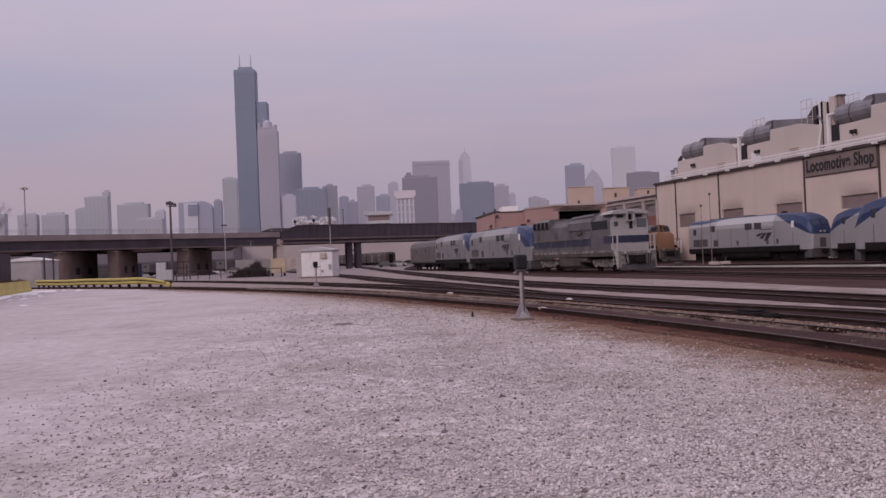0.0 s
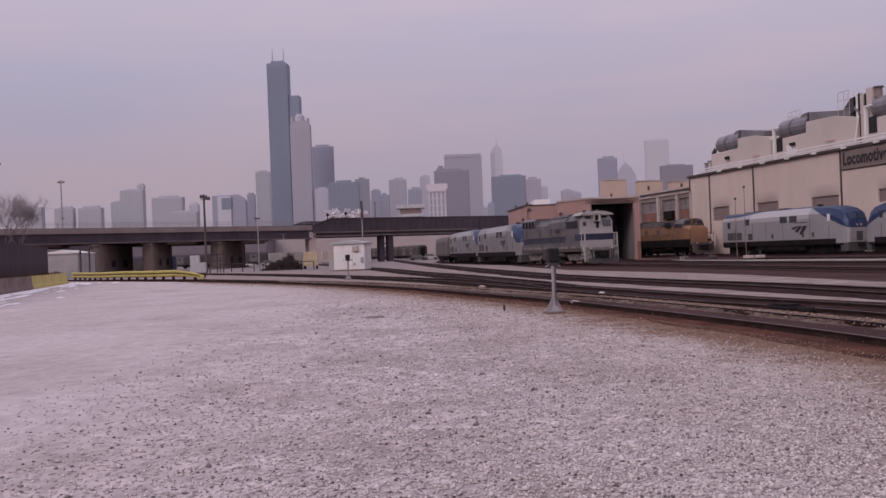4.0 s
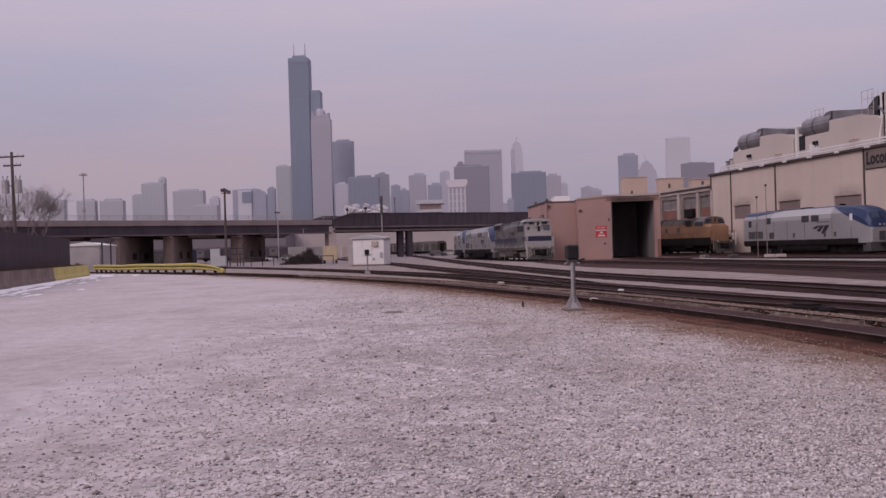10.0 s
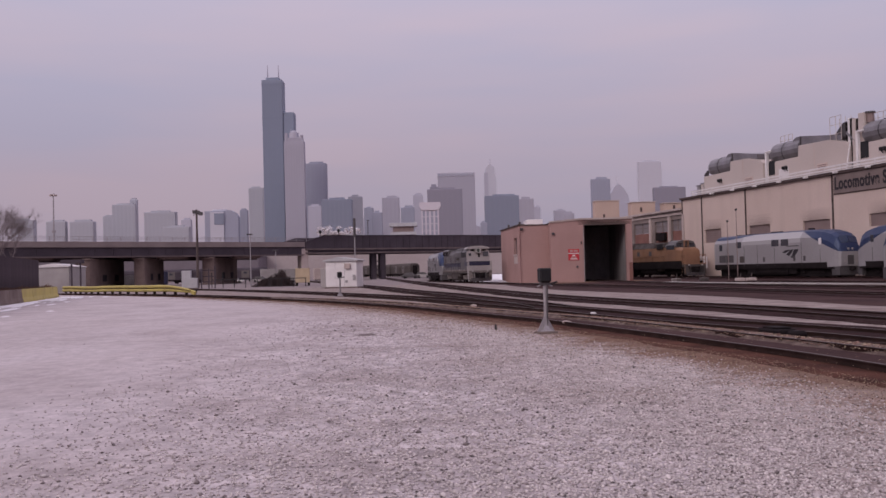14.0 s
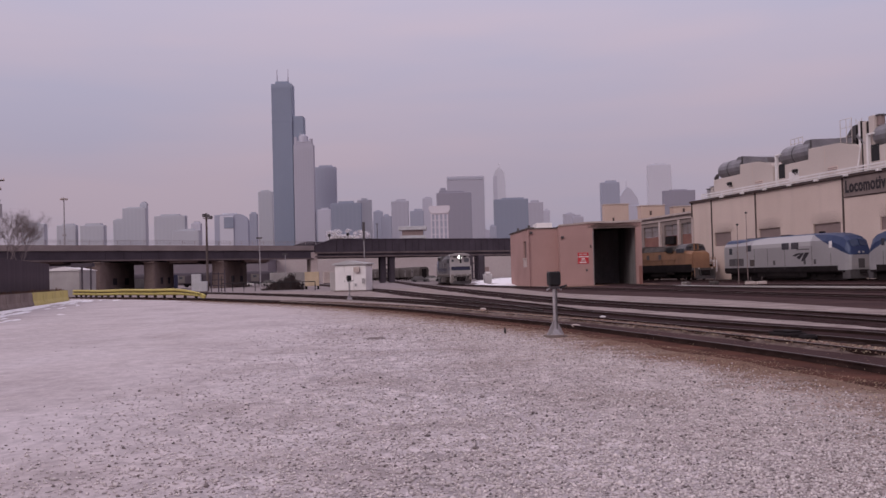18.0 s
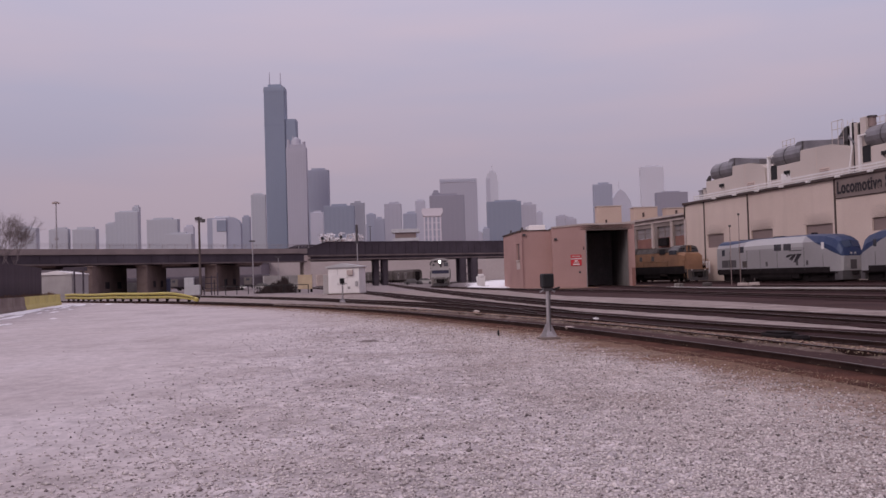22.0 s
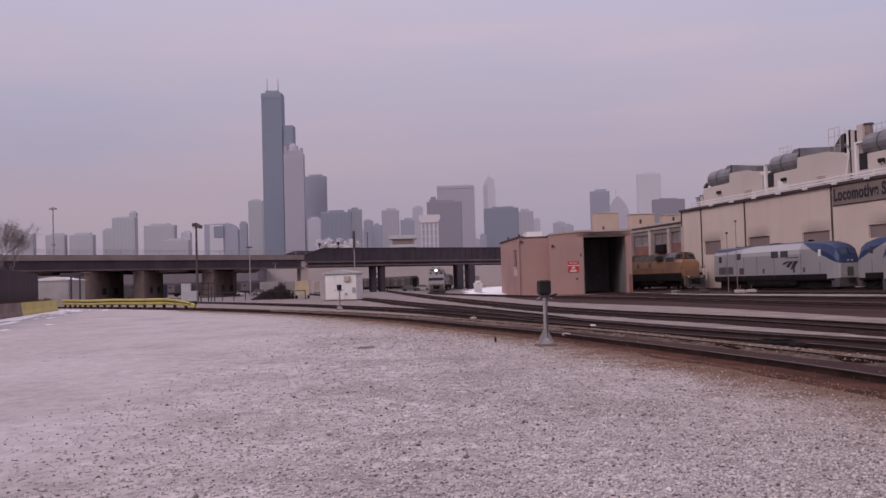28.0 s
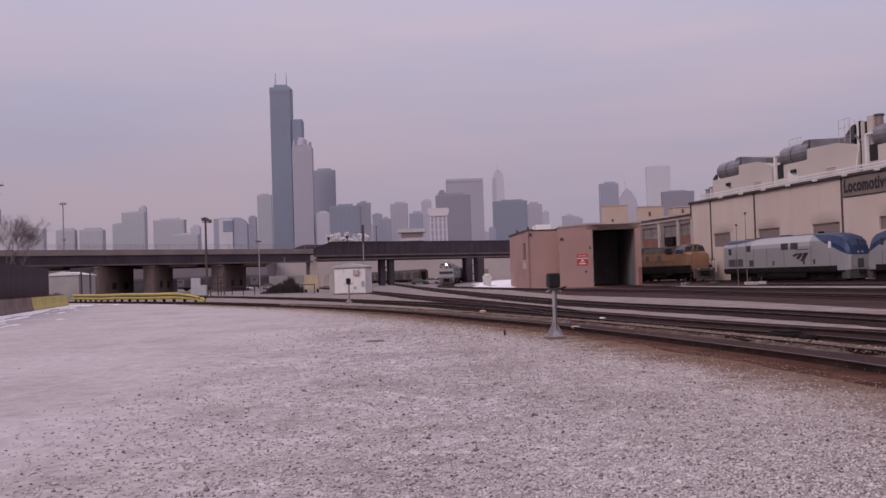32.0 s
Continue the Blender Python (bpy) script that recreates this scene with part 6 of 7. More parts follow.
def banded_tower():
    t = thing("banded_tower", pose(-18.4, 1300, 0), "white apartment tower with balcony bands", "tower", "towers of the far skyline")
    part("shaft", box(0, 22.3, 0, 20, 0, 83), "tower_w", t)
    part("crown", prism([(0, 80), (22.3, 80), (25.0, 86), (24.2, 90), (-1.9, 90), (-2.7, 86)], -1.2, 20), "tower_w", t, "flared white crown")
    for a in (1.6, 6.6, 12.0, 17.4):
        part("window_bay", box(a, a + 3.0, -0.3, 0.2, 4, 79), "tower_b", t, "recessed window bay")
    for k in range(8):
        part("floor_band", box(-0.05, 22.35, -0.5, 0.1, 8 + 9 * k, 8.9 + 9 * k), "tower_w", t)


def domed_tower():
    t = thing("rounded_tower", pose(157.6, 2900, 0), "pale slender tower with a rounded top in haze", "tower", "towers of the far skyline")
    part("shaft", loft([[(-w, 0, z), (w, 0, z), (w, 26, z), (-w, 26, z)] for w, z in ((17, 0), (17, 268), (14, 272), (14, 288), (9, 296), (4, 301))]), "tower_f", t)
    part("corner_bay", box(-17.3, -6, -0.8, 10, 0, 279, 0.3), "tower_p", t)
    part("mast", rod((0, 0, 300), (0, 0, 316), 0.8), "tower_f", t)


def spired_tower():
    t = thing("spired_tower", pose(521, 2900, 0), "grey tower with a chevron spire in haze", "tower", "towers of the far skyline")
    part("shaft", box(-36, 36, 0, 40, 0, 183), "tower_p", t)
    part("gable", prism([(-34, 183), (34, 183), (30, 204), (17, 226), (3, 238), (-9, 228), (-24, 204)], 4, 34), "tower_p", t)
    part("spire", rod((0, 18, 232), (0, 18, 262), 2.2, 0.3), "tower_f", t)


stepped_skyscraper()
crowned_tower()
banded_tower()
domed_tower()
spired_tower()


# ---- beyond the bridge ----
def far_sheds():
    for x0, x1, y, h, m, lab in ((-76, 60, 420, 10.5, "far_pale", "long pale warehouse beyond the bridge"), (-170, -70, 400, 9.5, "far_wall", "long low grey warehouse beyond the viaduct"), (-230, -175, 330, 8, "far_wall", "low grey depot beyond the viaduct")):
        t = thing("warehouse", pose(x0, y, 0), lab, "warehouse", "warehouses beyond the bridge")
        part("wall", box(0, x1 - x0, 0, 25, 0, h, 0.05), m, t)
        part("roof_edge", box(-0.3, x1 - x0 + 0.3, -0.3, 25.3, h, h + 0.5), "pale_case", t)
        for k in range(int((x1 - x0) / 14)):
            part("loading_door", box(5 + 14 * k, 9.5 + 14 * k, -0.08, 0.1, 0, 4.4), "louvre", t)
    t = thing("signal_tower", pose(-14, 432, 0), "pale control tower with a flat overhanging roof", "tower")
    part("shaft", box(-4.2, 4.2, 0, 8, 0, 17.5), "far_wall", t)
    part("gallery", box(-5.4, 5.4, -1, 9, 17.5, 18.7), "pale_case", t)
    part("window_band", box(-4.4, 4.4, -0.3, 8.3, 18.7, 21.0), "louvre", t)
    part("roof", box(-5.9, 5.9, -1.5, 9.5, 21.0, 22.5, 0.1), "pale_case", t)


far_sheds()


# ---- things in the yard ----
def dwarf_signal(x, y, h, turn):
    t = thing("track_signal", pose(x, y, 0, 0, 0, turn), "short grey mast with a black back of a signal head", "signal", "track signals")
    part("foundation", box(-0.24, 0.24, -0.24, 0.24, -0.02, 0.06, 0.02), "kerb", t)
    part("base_casting", loft([[(a * r, b * r, z) for a, b in ((-1, -1), (1, -1), (1, 1), (-1, 1))] for r, z in ((0.15, 0.06), (0.10, 0.08), (0.06, 0.2), (0.052, 0.38))]), "grey", t, "flared cast base")
    for s in (-1, 1):
        part("base_rib", prism([(s * 0.05, 0.06), (s * 0.23, 0.06), (s * 0.055, 0.4)], -0.015, 0.015), "grey", t)
    part("mast", rod((0, 0, 0.3), (0, 0, h - 0.38), 0.045, n=12), "grey", t, "galvanised mast")
    b = part("bracket", box(-0.13, 0.13, -0.06, 0.06, h - 0.44, h - 0.36, 0.01), "dark_grey", t)
    part("clamp", rod((-0.2, 0, h - 0.47), (0.02, 0, h - 0.38), 0.02), "grey", b)
    part("clamp", rod((0.2, 0, h - 0.47), (-0.02, 0, h - 0.38), 0.02), "grey", b)
    hd = part("signal_head", box(-0.15, 0.15, -0.12, 0.14, h - 0.36, h, 0.03), "black", t, "black signal head seen from behind")
    for z in (h - 0.27, h - 0.11):
        part("hood", rod((0, 0.14, z), (0, 0.3, z), 0.07, n=10), "black", hd)
    part("junction_arm", rod((0.1, 0, h - 0.42), (0.34, 0, h - 0.36), 0.025), "black", t)
    part("conduit", rod((0.03, -0.05, 0.05), (0.05, -0.05, h - 0.45), 0.015, n=6), "dark_grey", t)


dwarf_signal(2.72, 25.9, 1.66, 14)
dwarf_signal(-7.0, 73.0, 1.78, 22)


def relay_hut():
    t = thing("relay_hut", pose(-12.75, 116.5, 0, 0, 0, -11), "small white metal relay hut with a shallow pitched roof", "hut")
    part("plinth", box(-0.1, 3.75, -0.1, 2.9, 0, 0.15), "kerb", t)
    part("wall_block", box(0, 3.65, 0, 2.8, 0.15, 3.15, 0.02), "white", t)
    part("roof", prism([(-0.3, 3.08), (3.9, 3.08), (3.9, 3.2), (1.5, 3.56), (-0.3, 3.2)], -0.2, 3.0), "pale_case", t, "weathered shallow roof")
    # grey strip on the wall takes the place of shade under the eave
    part("eave_shadow_board", box(-0.02, 3.67, -0.05, 0, 2.95, 3.08), "grey", t)
    d = part("door", box(0.35, 1.25, -0.04, 0, 0.2, 2.3, 0.01), "white", t)
    part("handle", box(1.1, 1.18, -0.09, -0.04, 1.15, 1.3), "grey", d)
    part("air_conditioner", box(2.3, 2.95, -0.35, 0, 2.2, 2.8, 0.03), "coping", t, "beige air conditioner on the wall")
    part("vent", box(2.3, 2.6, -0.03, 0, 0.6, 0.9), "grey", t)
    for x in (1.1, 2.2):
        part("panel_seam", box(x, x + 0.03, -0.012, 0, 0.15, 2.94), "grey", t)
    part("side_cabinet", box(-0.75, -0.02, 0.4, 1.6, 0.1, 2.3, 0.03), "silver_pale", t, "grey cabinet beside the hut")
    part("meter_box", box(3.2, 3.5, -0.14, 0, 0.9, 1.5, 0.02), "grey", t)


relay_hut()


def lamp_pole(x, y, h, label, heads=True, r=0.16, lean=0.0):
    t = thing("yard_lamp", pose(x, y, 0, 0, lean, 0), label, "yard lamp", "tall yard lamps")
    part("pole", rod((0, 0, 0), (0, 0, h), r, r * 0.6, 10), "pole_wood" if heads else "grey", t)
    if heads:
        part("crossarm", box(-0.5, 0.8, -0.07, 0.07, h - 0.9, h - 0.78), "pole_wood", t)
        for s, dz in ((-0.35, 0.3), (0.25, 0.1), (0.7, -0.5)):
            part("floodlight", box(s - 0.26, s + 0.26, -0.3, 0.25, h - 0.75 + dz * 0.4, h - 0.2 + dz * 0.4, 0.08), "dark_grey", t)
    else:
        part("lamp_head", box(-0.5, 0.4, -0.2, 0.2, h, h + 0.22, 0.04), "dark_grey", t)


lamp_pole(-37.9, 161.5, 12.4, "tall wooden yard lamp with a cluster of floodlights", True, 0.24)
lamp_pole(-29.8, 163, 8.2, "slender grey lamp pole beside the tracks", False, 0.12)
lamp_pole(-27.8, 176, 5.8, "short grey lamp pole beside the tracks", False, 0.09)
t = thing("radio_mast", pose(-16.45, 205, 0), "thin grey mast with a thicker antenna sleeve", "mast")
part("pole", rod((0, 0, 0), (0, 0, 9.0), 0.13, 0.11, 10), "grey", t)
part("antenna_sleeve", rod((0, 0, 8.9), (0, 0, 12.7), 0.27, 0.27, 12), "dark_grey", t, "dark antenna sleeve")


def yellow_barrier():
    t = thing("guard_rail", pose(0, 0, 0), "yellow-painted steel guard rail on short posts", "guard rail")
    rows = curve_points("-46.5,127 -40,117.5 -33,108.5 -28.5,103 -24.5,98.5 -23.2,97.0", 0.75)
    ridge = [(0.0, -0.15), (0.12, -0.13), (0.19, -0.06), (0.19, 0.06), (0.12, 0.13), (0.0, 0.15)]
    # web gets a dull colour in place of shade in the beam's valley
    web = [(-0.08, -0.3), (-0.02, -0.3), (-0.02, 0.3), (-0.08, 0.3)]
    n = len(rows)
    for name, outline, mid, m, label in (("lower_ridge", ridge, 0.46, "yellow", "lower yellow ridge of the beam"), ("upper_ridge", ridge, 0.83, "yellow", "upper yellow ridge of the beam"), ("web", web, 0.645, "kerb", "web coloured dull for the shade between the ridges")):
        secs = []
        for i, (x, y, h) in enumerate(rows):
            k = max(0.0, 1 - (n - 1 - i) / 9)
            c, q = math.cos(radians(h)), math.sin(radians(h))
            sag = 0.02 * math.sin(i * 0.31) - 0.015 * math.sin(i * 0.13)
            secs.append([(x + u * c, y + u * q, (mid + v + sag) * (1 - 0.45 * k * k)) for u, v in outline])
        part(name, loft(secs), m, t, label)
    part("end_shoe", box(-0.12, 0.5, -0.1, 0.12, 0.1, 0.5, 0.05), "yellow", t).matrix_basis = pose(-23.4, 97.0, 0, 0, 18, -40)
    part("end_post", box(-0.08, 0.08, -0.08, 0.08, 0, 0.5), "grime", t).matrix_basis = pose(-23.1, 97.05, 0, 0, 20, 0)
    for x, y, h in rows[::3]:
        p = part("post", box(-0.11, 0.11, -0.11, 0.11, 0, 0.5), "grime", t)
        p.matrix_basis = pose(x + 0.22, y + 0.2, 0, 0, 0, h)


yellow_barrier()


def concrete_wall():
    t = thing("barrier_wall", pose(0, 0, 0), "low stained concrete barrier wall with a yellow end", "barrier wall", kind="structure")
    line = curve_points("-13.2,0 -20.2,29 -27.4,58.5 -38.9,104.6", 0.1)
    s = np.r_[0, np.cumsum(np.hypot(*np.diff(line[:, :2], axis=0).T))]
    seg, gap = 6.0, 0.012
    k = 0
    total = s[-1]
    while k * seg < total - 0.5:
        a = total - (k + 1) * seg + gap
        b = total - k * seg
        i, j = np.searchsorted(s, max(a, 0)), min(np.searchsorted(s, b), len(line) - 1)
        x0, y0, _ = line[i]
        x1, y1, h = line[j]
        length = math.hypot(x1 - x0, y1 - y0)
        bm = prism([(0.12, 0), (0.12, 0.15), (0.02, 0.4), (-0.04, 1.08), (-0.24, 1.08), (-0.3, 0.4), (-0.4, 0.15), (-0.4, 0)], 0, length, "y")
        p = part("barrier_block", bm, "yellow" if k < 4 else "kerb", t, "yellow-painted end block" if k < 4 else "")
        p.matrix_basis = pose(x0, y0, 0, 0, 0, math.degrees(math.atan2(-(x1 - x0), y1 - y0)))
        k += 1
    f = thing("slatted_fence", pose(0, 0, 0), "tall dark brown slatted privacy fence behind the barrier wall", "fence", kind="structure")
    rows = curve_points("-14.0,0 -21.0,29 -28.2,58.5 -37.7,96.6", 0.30)
    bm = bmesh.new()
    me = None
    for i, (x, y, h) in enumerate(rows):
        if y < 40 or y > 96.5:
            continue
        if me is None:
            b = box(-0.02, 0.02, -0.14, 0.14, 0.12, 3.65)
            me = bpy.data.meshes.new("slat")
            b.to_mesh(me), b.free()
            me.materials.append(M["fence"])
        o = new("slat", me)
        o.parent, o.matrix_basis = f, pose(x, y, 0.02 * math.sin(i * 2.3), 0, 0, h)
    for z in (0.5, 1.9, 3.3):
        part("rail", ribbon(rows, [(-0.1, z), (-0.03, z), (-0.03, z + 0.09), (-0.1, z + 0.09)]), "fence", f)
    for x, y, h in rows[::9]:
        part("post", rod((-0.12, 0, 0), (-0.12, 0, 3.6), 0.06), "fence", f).matrix_basis = pose(x, y, 0, 0, 0, h)


concrete_wall()


def storage_container():
    t = thing("storage_shed", pose(-58.6, 150, 0, 0, 0, 4), "pale corrugated storage shed behind the fence", "shed")
    part("wall_block", box(0, 4.4, 0, 9, 0, 3.7), "silver_pale", t)
    for k in range(14):
        part("corrugation", box(0.1 + 0.31 * k, 0.22 + 0.31 * k, -0.014, 0, 0.1, 3.6), "silver_pale", t)
    part("roof", prism([(-0.15, 3.7), (4.55, 3.7), (4.55, 3.8), (2.0, 4.25), (-0.15, 3.95)], -0.2, 9.2), "white", t)
    b = thing("gate_post", pose(-53.7, 150, 0), "dark steel gate frame beside the storage shed", "gate")
    for x in (0, 1.3):
        part("post", box(x - 0.1, x + 0.1, -0.1, 0.1, 0, 4.2), "girder", b)
    part("crossbar", box(-1.6, 1.5, -0.12, 1.2, 4.2, 4.75), "girder", b)


storage_container()


def utility_pole():
    t = thing("utility_pole", pose(-43.0, 97, 0, 0, -1.0, 0), "wooden utility pole with crossarms and two grey transformers", "utility pole")
    part("pole", rod((0, 0, 0), (0, 0, 12.2), 0.2, 0.13, 10), "pole_wood", t)
    for z, w in ((11.75, 1.2), (10.9, 0.85)):
        a = part("crossarm", box(-w, w, -0.07, 0.07, z - 0.07, z + 0.07), "pole_wood", t)
        for s in (-0.95, -0.5, 0.5, 0.95):
            part("insulator", rod((s * w, 0, z + 0.07), (s * w, 0, z + 0.26), 0.05, 0.03, 8), "coping", a)
    for s in (-0.62, 0.62):
        c = part("transformer", rod((s, -0.25, 8.2), (s, -0.25, 9.45), 0.36, n=14), "grey", t, "grey pole transformer")
        part("lid", rod((s, -0.25, 9.45), (s, -0.25, 9.55), 0.38, 0.2, n=14), "grey", c)
        for q in (-0.15, 0.15):
            part("bushing", rod((s + q, -0.25, 9.5), (s + q * 1.6, -0.25, 9.9), 0.04), "dark_grey", c)
        part("bracket", box(min(0, s), max(0, s), -0.2, -0.1, 8.9, 9.0), "dark_grey", t)
        w = part("drop_wire", rod((s, -0.3, 8.2), (s * 0.85, -0.3, 6.9), 0.035, n=6), "black", t)
    part("lamp_arm", rod((0, 0, 6.6), (-2.4, -0.4, 7.0), 0.04), "grey", t)
    part("lamp_head", box(-2.9, -2.3, -0.55, -0.25, 6.9, 7.05, 0.03), "grey", t)


utility_pole()


def high_mast():
    t = thing("high_mast_light", pose(-97.4, 260, 0), "tall thin high-mast light beyond the viaduct", "high-mast light")
    part("mast", rod((0, 0, 0), (0, 0, 24), 0.28, 0.14, 8), "grey", t)
    r = part("light_ring", rod((0, 0, 23.6), (0, 0, 23.8), 0.6, n=12), "grey", t)
    for k in range(6):
        a = k * math.pi / 3
        part("lamp", box(-0.22, 0.22, -0.22, 0.22, 0, 0.4, 0.05), "coping", r).matrix_basis = pose(0.75 * math.cos(a), 0.75 * math.sin(a), 23.3)
    part("joint_ring", rod((0, 0, 14.0), (0, 0, 14.6), 0.5, n=8), "grey", t)


high_mast()


def bare_tree(x, y, h, seed):
    rnd = random.Random(seed)
    t = thing("bare_tree", pose(x, y, 0), "leafless winter tree with fine grey twigs", "tree", "bare trees behind the fence")
    trunk, twigs = bmesh.new(), bmesh.new()
    add_rod(trunk, (0, 0, 0), (0.1, 0, h * 0.35), h * 0.022, h * 0.016, 8)

    def grow(p, d, length, r, level):
        q = p + d * length
        add_rod(trunk if level < 2 else twigs, p, q, r, r * 0.62, 5 if level < 2 else 3, False)
        if level == 5:
            return
        for _ in range(4 if level > 1 else 3):
            e = (d + Vector((rnd.uniform(-1, 1), rnd.uniform(-1, 1), rnd.uniform(-0.25, 0.75))) * 0.62).normalized()
            grow(p + d * length * rnd.uniform(0.55, 1.0), e, length * rnd.uniform(0.6, 0.8), r * 0.6, level + 1)

    for _ in range(4):
        grow(Vector((0.1, 0, h * rnd.uniform(0.24, 0.35))), Vector((rnd.uniform(-0.55, 0.55), rnd.uniform(-0.55, 0.55), 1)).normalized(), h * 0.24, h * 0.0042, 0)
    part("trunk", trunk, "bark", t)
    part("crown", twigs, "bark", t, "fine bare twigs")


for i, (x, y, h) in enumerate(((-63.5, 152, 13.5), (-66.5, 154, 14.5), (-70.5, 158, 14), (-75, 160, 12), (-81, 163, 11))):
    bare_tree(x, y, h, 20 + i)


def pallet_truck(x, y, turn):
    t = thing("box_truck", pose(x, y, 0, 0, 0, turn), "parked truck with a faded tan box body", "truck")
    part("body", box(-1.05, 1.05, 1.7, 6.2, 0.5, 2.6, 0.04), "tan_cab", t)
    part("cab", box(-1.05, 1.05, -0.2, 1.6, 0.7, 2.4, 0.12), "dark_grey", t)
    part("windscreen", box(-0.9, 0.9, -0.24, -0.16, 1.5, 2.2, 0.02), "glass", t)
    part("chassis", box(-0.9, 0.9, 0, 6.1, 0.5, 0.9), "grime", t)
    for s in (-1, 1):
        for q in (0.7, 4.9):
            w = part("wheel", rod((s * 0.75, q, 0.42), (s * 1.05, q, 0.42), 0.42, n=14), "black", t)
            part("hub", rod((s * 1.05, q, 0.42), (s * 1.07, q, 0.42), 0.18, n=10), "grey", w)


pallet_truck(-20.7, 157, 187)


MASTS = ((29.2, 102.0, 5.8), (28.7, 97.2, 6.7))


def small_things():
    for x, y, w, h, lab in ((-37.3, 151.5, 1.35, 2.7, "tall pale steel equipment cabinet by the tracks"), (-36.2, 151, 1.25, 1.6, "low pale steel equipment cabinet by the tracks")):
        t = thing("equipment_cabinet", pose(x, y, 0), lab, "cabinet", "equipment cabinets by the tracks")
        part("case", box(-w / 2, w / 2, 0, 0.7, 0.12, h, 0.03), "pale_case", t)
        part("plinth", box(-w / 2 - 0.08, w / 2 + 0.08, -0.08, 0.78, 0, 0.12), "kerb", t)
        part("door_seam", box(-0.015, 0.015, -0.01, 0.0, 0.25, h - 0.15), "grey", t)
    t = thing("pipe_fence", pose(0, 0, 0), "low black pipe fence beside the tracks", "fence")
    for i in range(9):
        part("post", rod((-33.6 + 1.9 * i, 152 - 1.2 * i, 0), (-33.6 + 1.9 * i, 152 - 1.2 * i, 2.3 if i < 2 else 1.25), 0.06), "black", t)
    part("bar", rod((-33.6, 152, 1.2), (-18.4, 142.4, 1.2), 0.05), "black", t)
    # pale tank and snow strip beside the tracks
    t = thing("white_bin", pose(6.35, 158, 0, 0, 0, 10), "tall white plastic bin on a pale slab", "bin")
    part("body", loft([[(-0.55 * k, -0.5 * k, z), (0.55 * k, -0.5 * k, z), (0.55 * k, 0.5 * k, z), (-0.55 * k, 0.5 * k, z)] for k, z in ((0.9, 0.0), (1.12, 1.5), (1.0, 1.6))]), "white", t)
    part("lid", box(-0.4, 0.4, -0.4, 0.4, 1.6, 1.95, 0.08), "white", t)
    part("handle", rod((-0.3, -0.6, 1.5), (0.3, -0.6, 1.5), 0.04), "grey", t)
    rnd = random.Random(9)
    rows = [(-13.2 - 0.2465 * y, y) for y in np.arange(44, 104, 0.8)]
    bm = bmesh.new()
    strip = []
    for x, y in rows:
        near = 0.35 + 0.25 * noise.noise((y * 0.3, 1, 0)) + 0.15 * noise.noise((y * 1.1, 4, 0))
        wide = max(0.1, 1.25 + 1.1 * noise.noise((y * 0.16, 8, 0)) + 0.7 * noise.noise((y * 0.6, 2, 5)) + 0.35 * noise.noise((y * 1.7, 6, 1)))
        strip.append([bm.verts.new((x + q, y, z)) for q, z in ((near, 0.016), (near + wide * 0.4, 0.05), (near + wide, 0.014))])
    for p, q in zip(strip, strip[1:]):
        for k in (0, 1):
            bm.faces.new((p[k], p[k + 1], q[k + 1], q[k]))
    tagged(part("snow_drift", bm, "snow"), "ragged drift of old snow along the barrier wall", "snow", "snow patches")
    kerb_snow = []
    for k in range(70):
        y = rnd.uniform(46, 102)
        kerb_snow.append((-13.2 - 0.2465 * y + 1.1 + abs(rnd.gauss(0, 1.7)), y, rnd.uniform(0.15, 0.75), rnd.uniform(1.2, 6.0)))
    for x, y, w, d in kerb_snow + [(8.5, 182, 7, 40), (10.5, 212, 9, 44), (16, 255, 12, 60), (25, 315, 22, 80)] + list(((8.0, 140, 4.6, 24), (5.2, 150, 3.0, 14), (11.0, 150, 6.0, 8), (-35.6, 100, 1.6, 9))):
        n = 22
        bm = bmesh.new()
        ring = [bm.verts.new((math.cos(k / n * 2 * math.pi) * w / 2 * rnd.uniform(0.6, 1.15), math.sin(k / n * 2 * math.pi) * d / 2 * rnd.uniform(0.75, 1.1), 0.012)) for k in range(n)]
        top = bm.verts.new((0, 0, 0.35 if y > 135 else 0.06))
        for k in range(n):
            bm.faces.new((ring[k], ring[(k + 1) % n], top))
        bm.faces.new(ring[::-1])
        s = part("snow_patch", bm, "snow")
        s.matrix_basis = pose(x, y, 0.005, 0, 0, 8 if x > 0 else 14)
        tagged(s, "thin crust of old snow on the gravel", "snow", "snow patches")
    bm = bmesh.new()
    rs = random.Random(77)
    for _ in range(2600):
        y = rs.uniform(46, 103)
        c = -13.2 - 0.2465 * y - 0.3 + rs.uniform(-0.12, 0.12)
        h = 1.1 + 0.28 * max(0, noise.noise((y * 0.35, 0, 3))) + rs.uniform(-0.1, 0.16)
        add_rod(bm, (c, y, 0), (c + rs.uniform(-0.2, 0.25), y + rs.uniform(-0.3, 0.3), h), 0.02, 0.008, 3, False)
    tagged(part("dead_weeds", bm, "weeds"), "brown dead weeds along the top of the barrier wall", "weeds", kind="stuff")
    t = thing("steel_rack", pose(-34.8, 150.5, 0), "dark steel rack with crossbars beside the tracks", "rack")
    for x in (0, 1.1, 2.0):
        part("post", box(x - 0.08, x + 0.08, -0.08, 0.08, 0, 2.9 if x < 1.5 else 3.3), "girder", t)
    for z in (0.9, 1.7, 2.6):
        part("crossbar", box(-0.1, 2.1, -0.05, 0.05, z, z + 0.12), "girder", t)
    # switch machine between the tracks
    t = thing("switch_machine", pose(7.6, 22.9, 0.02, 0, 0, 12), "low dark switch machine with a rod beside the rails", "switch machine")
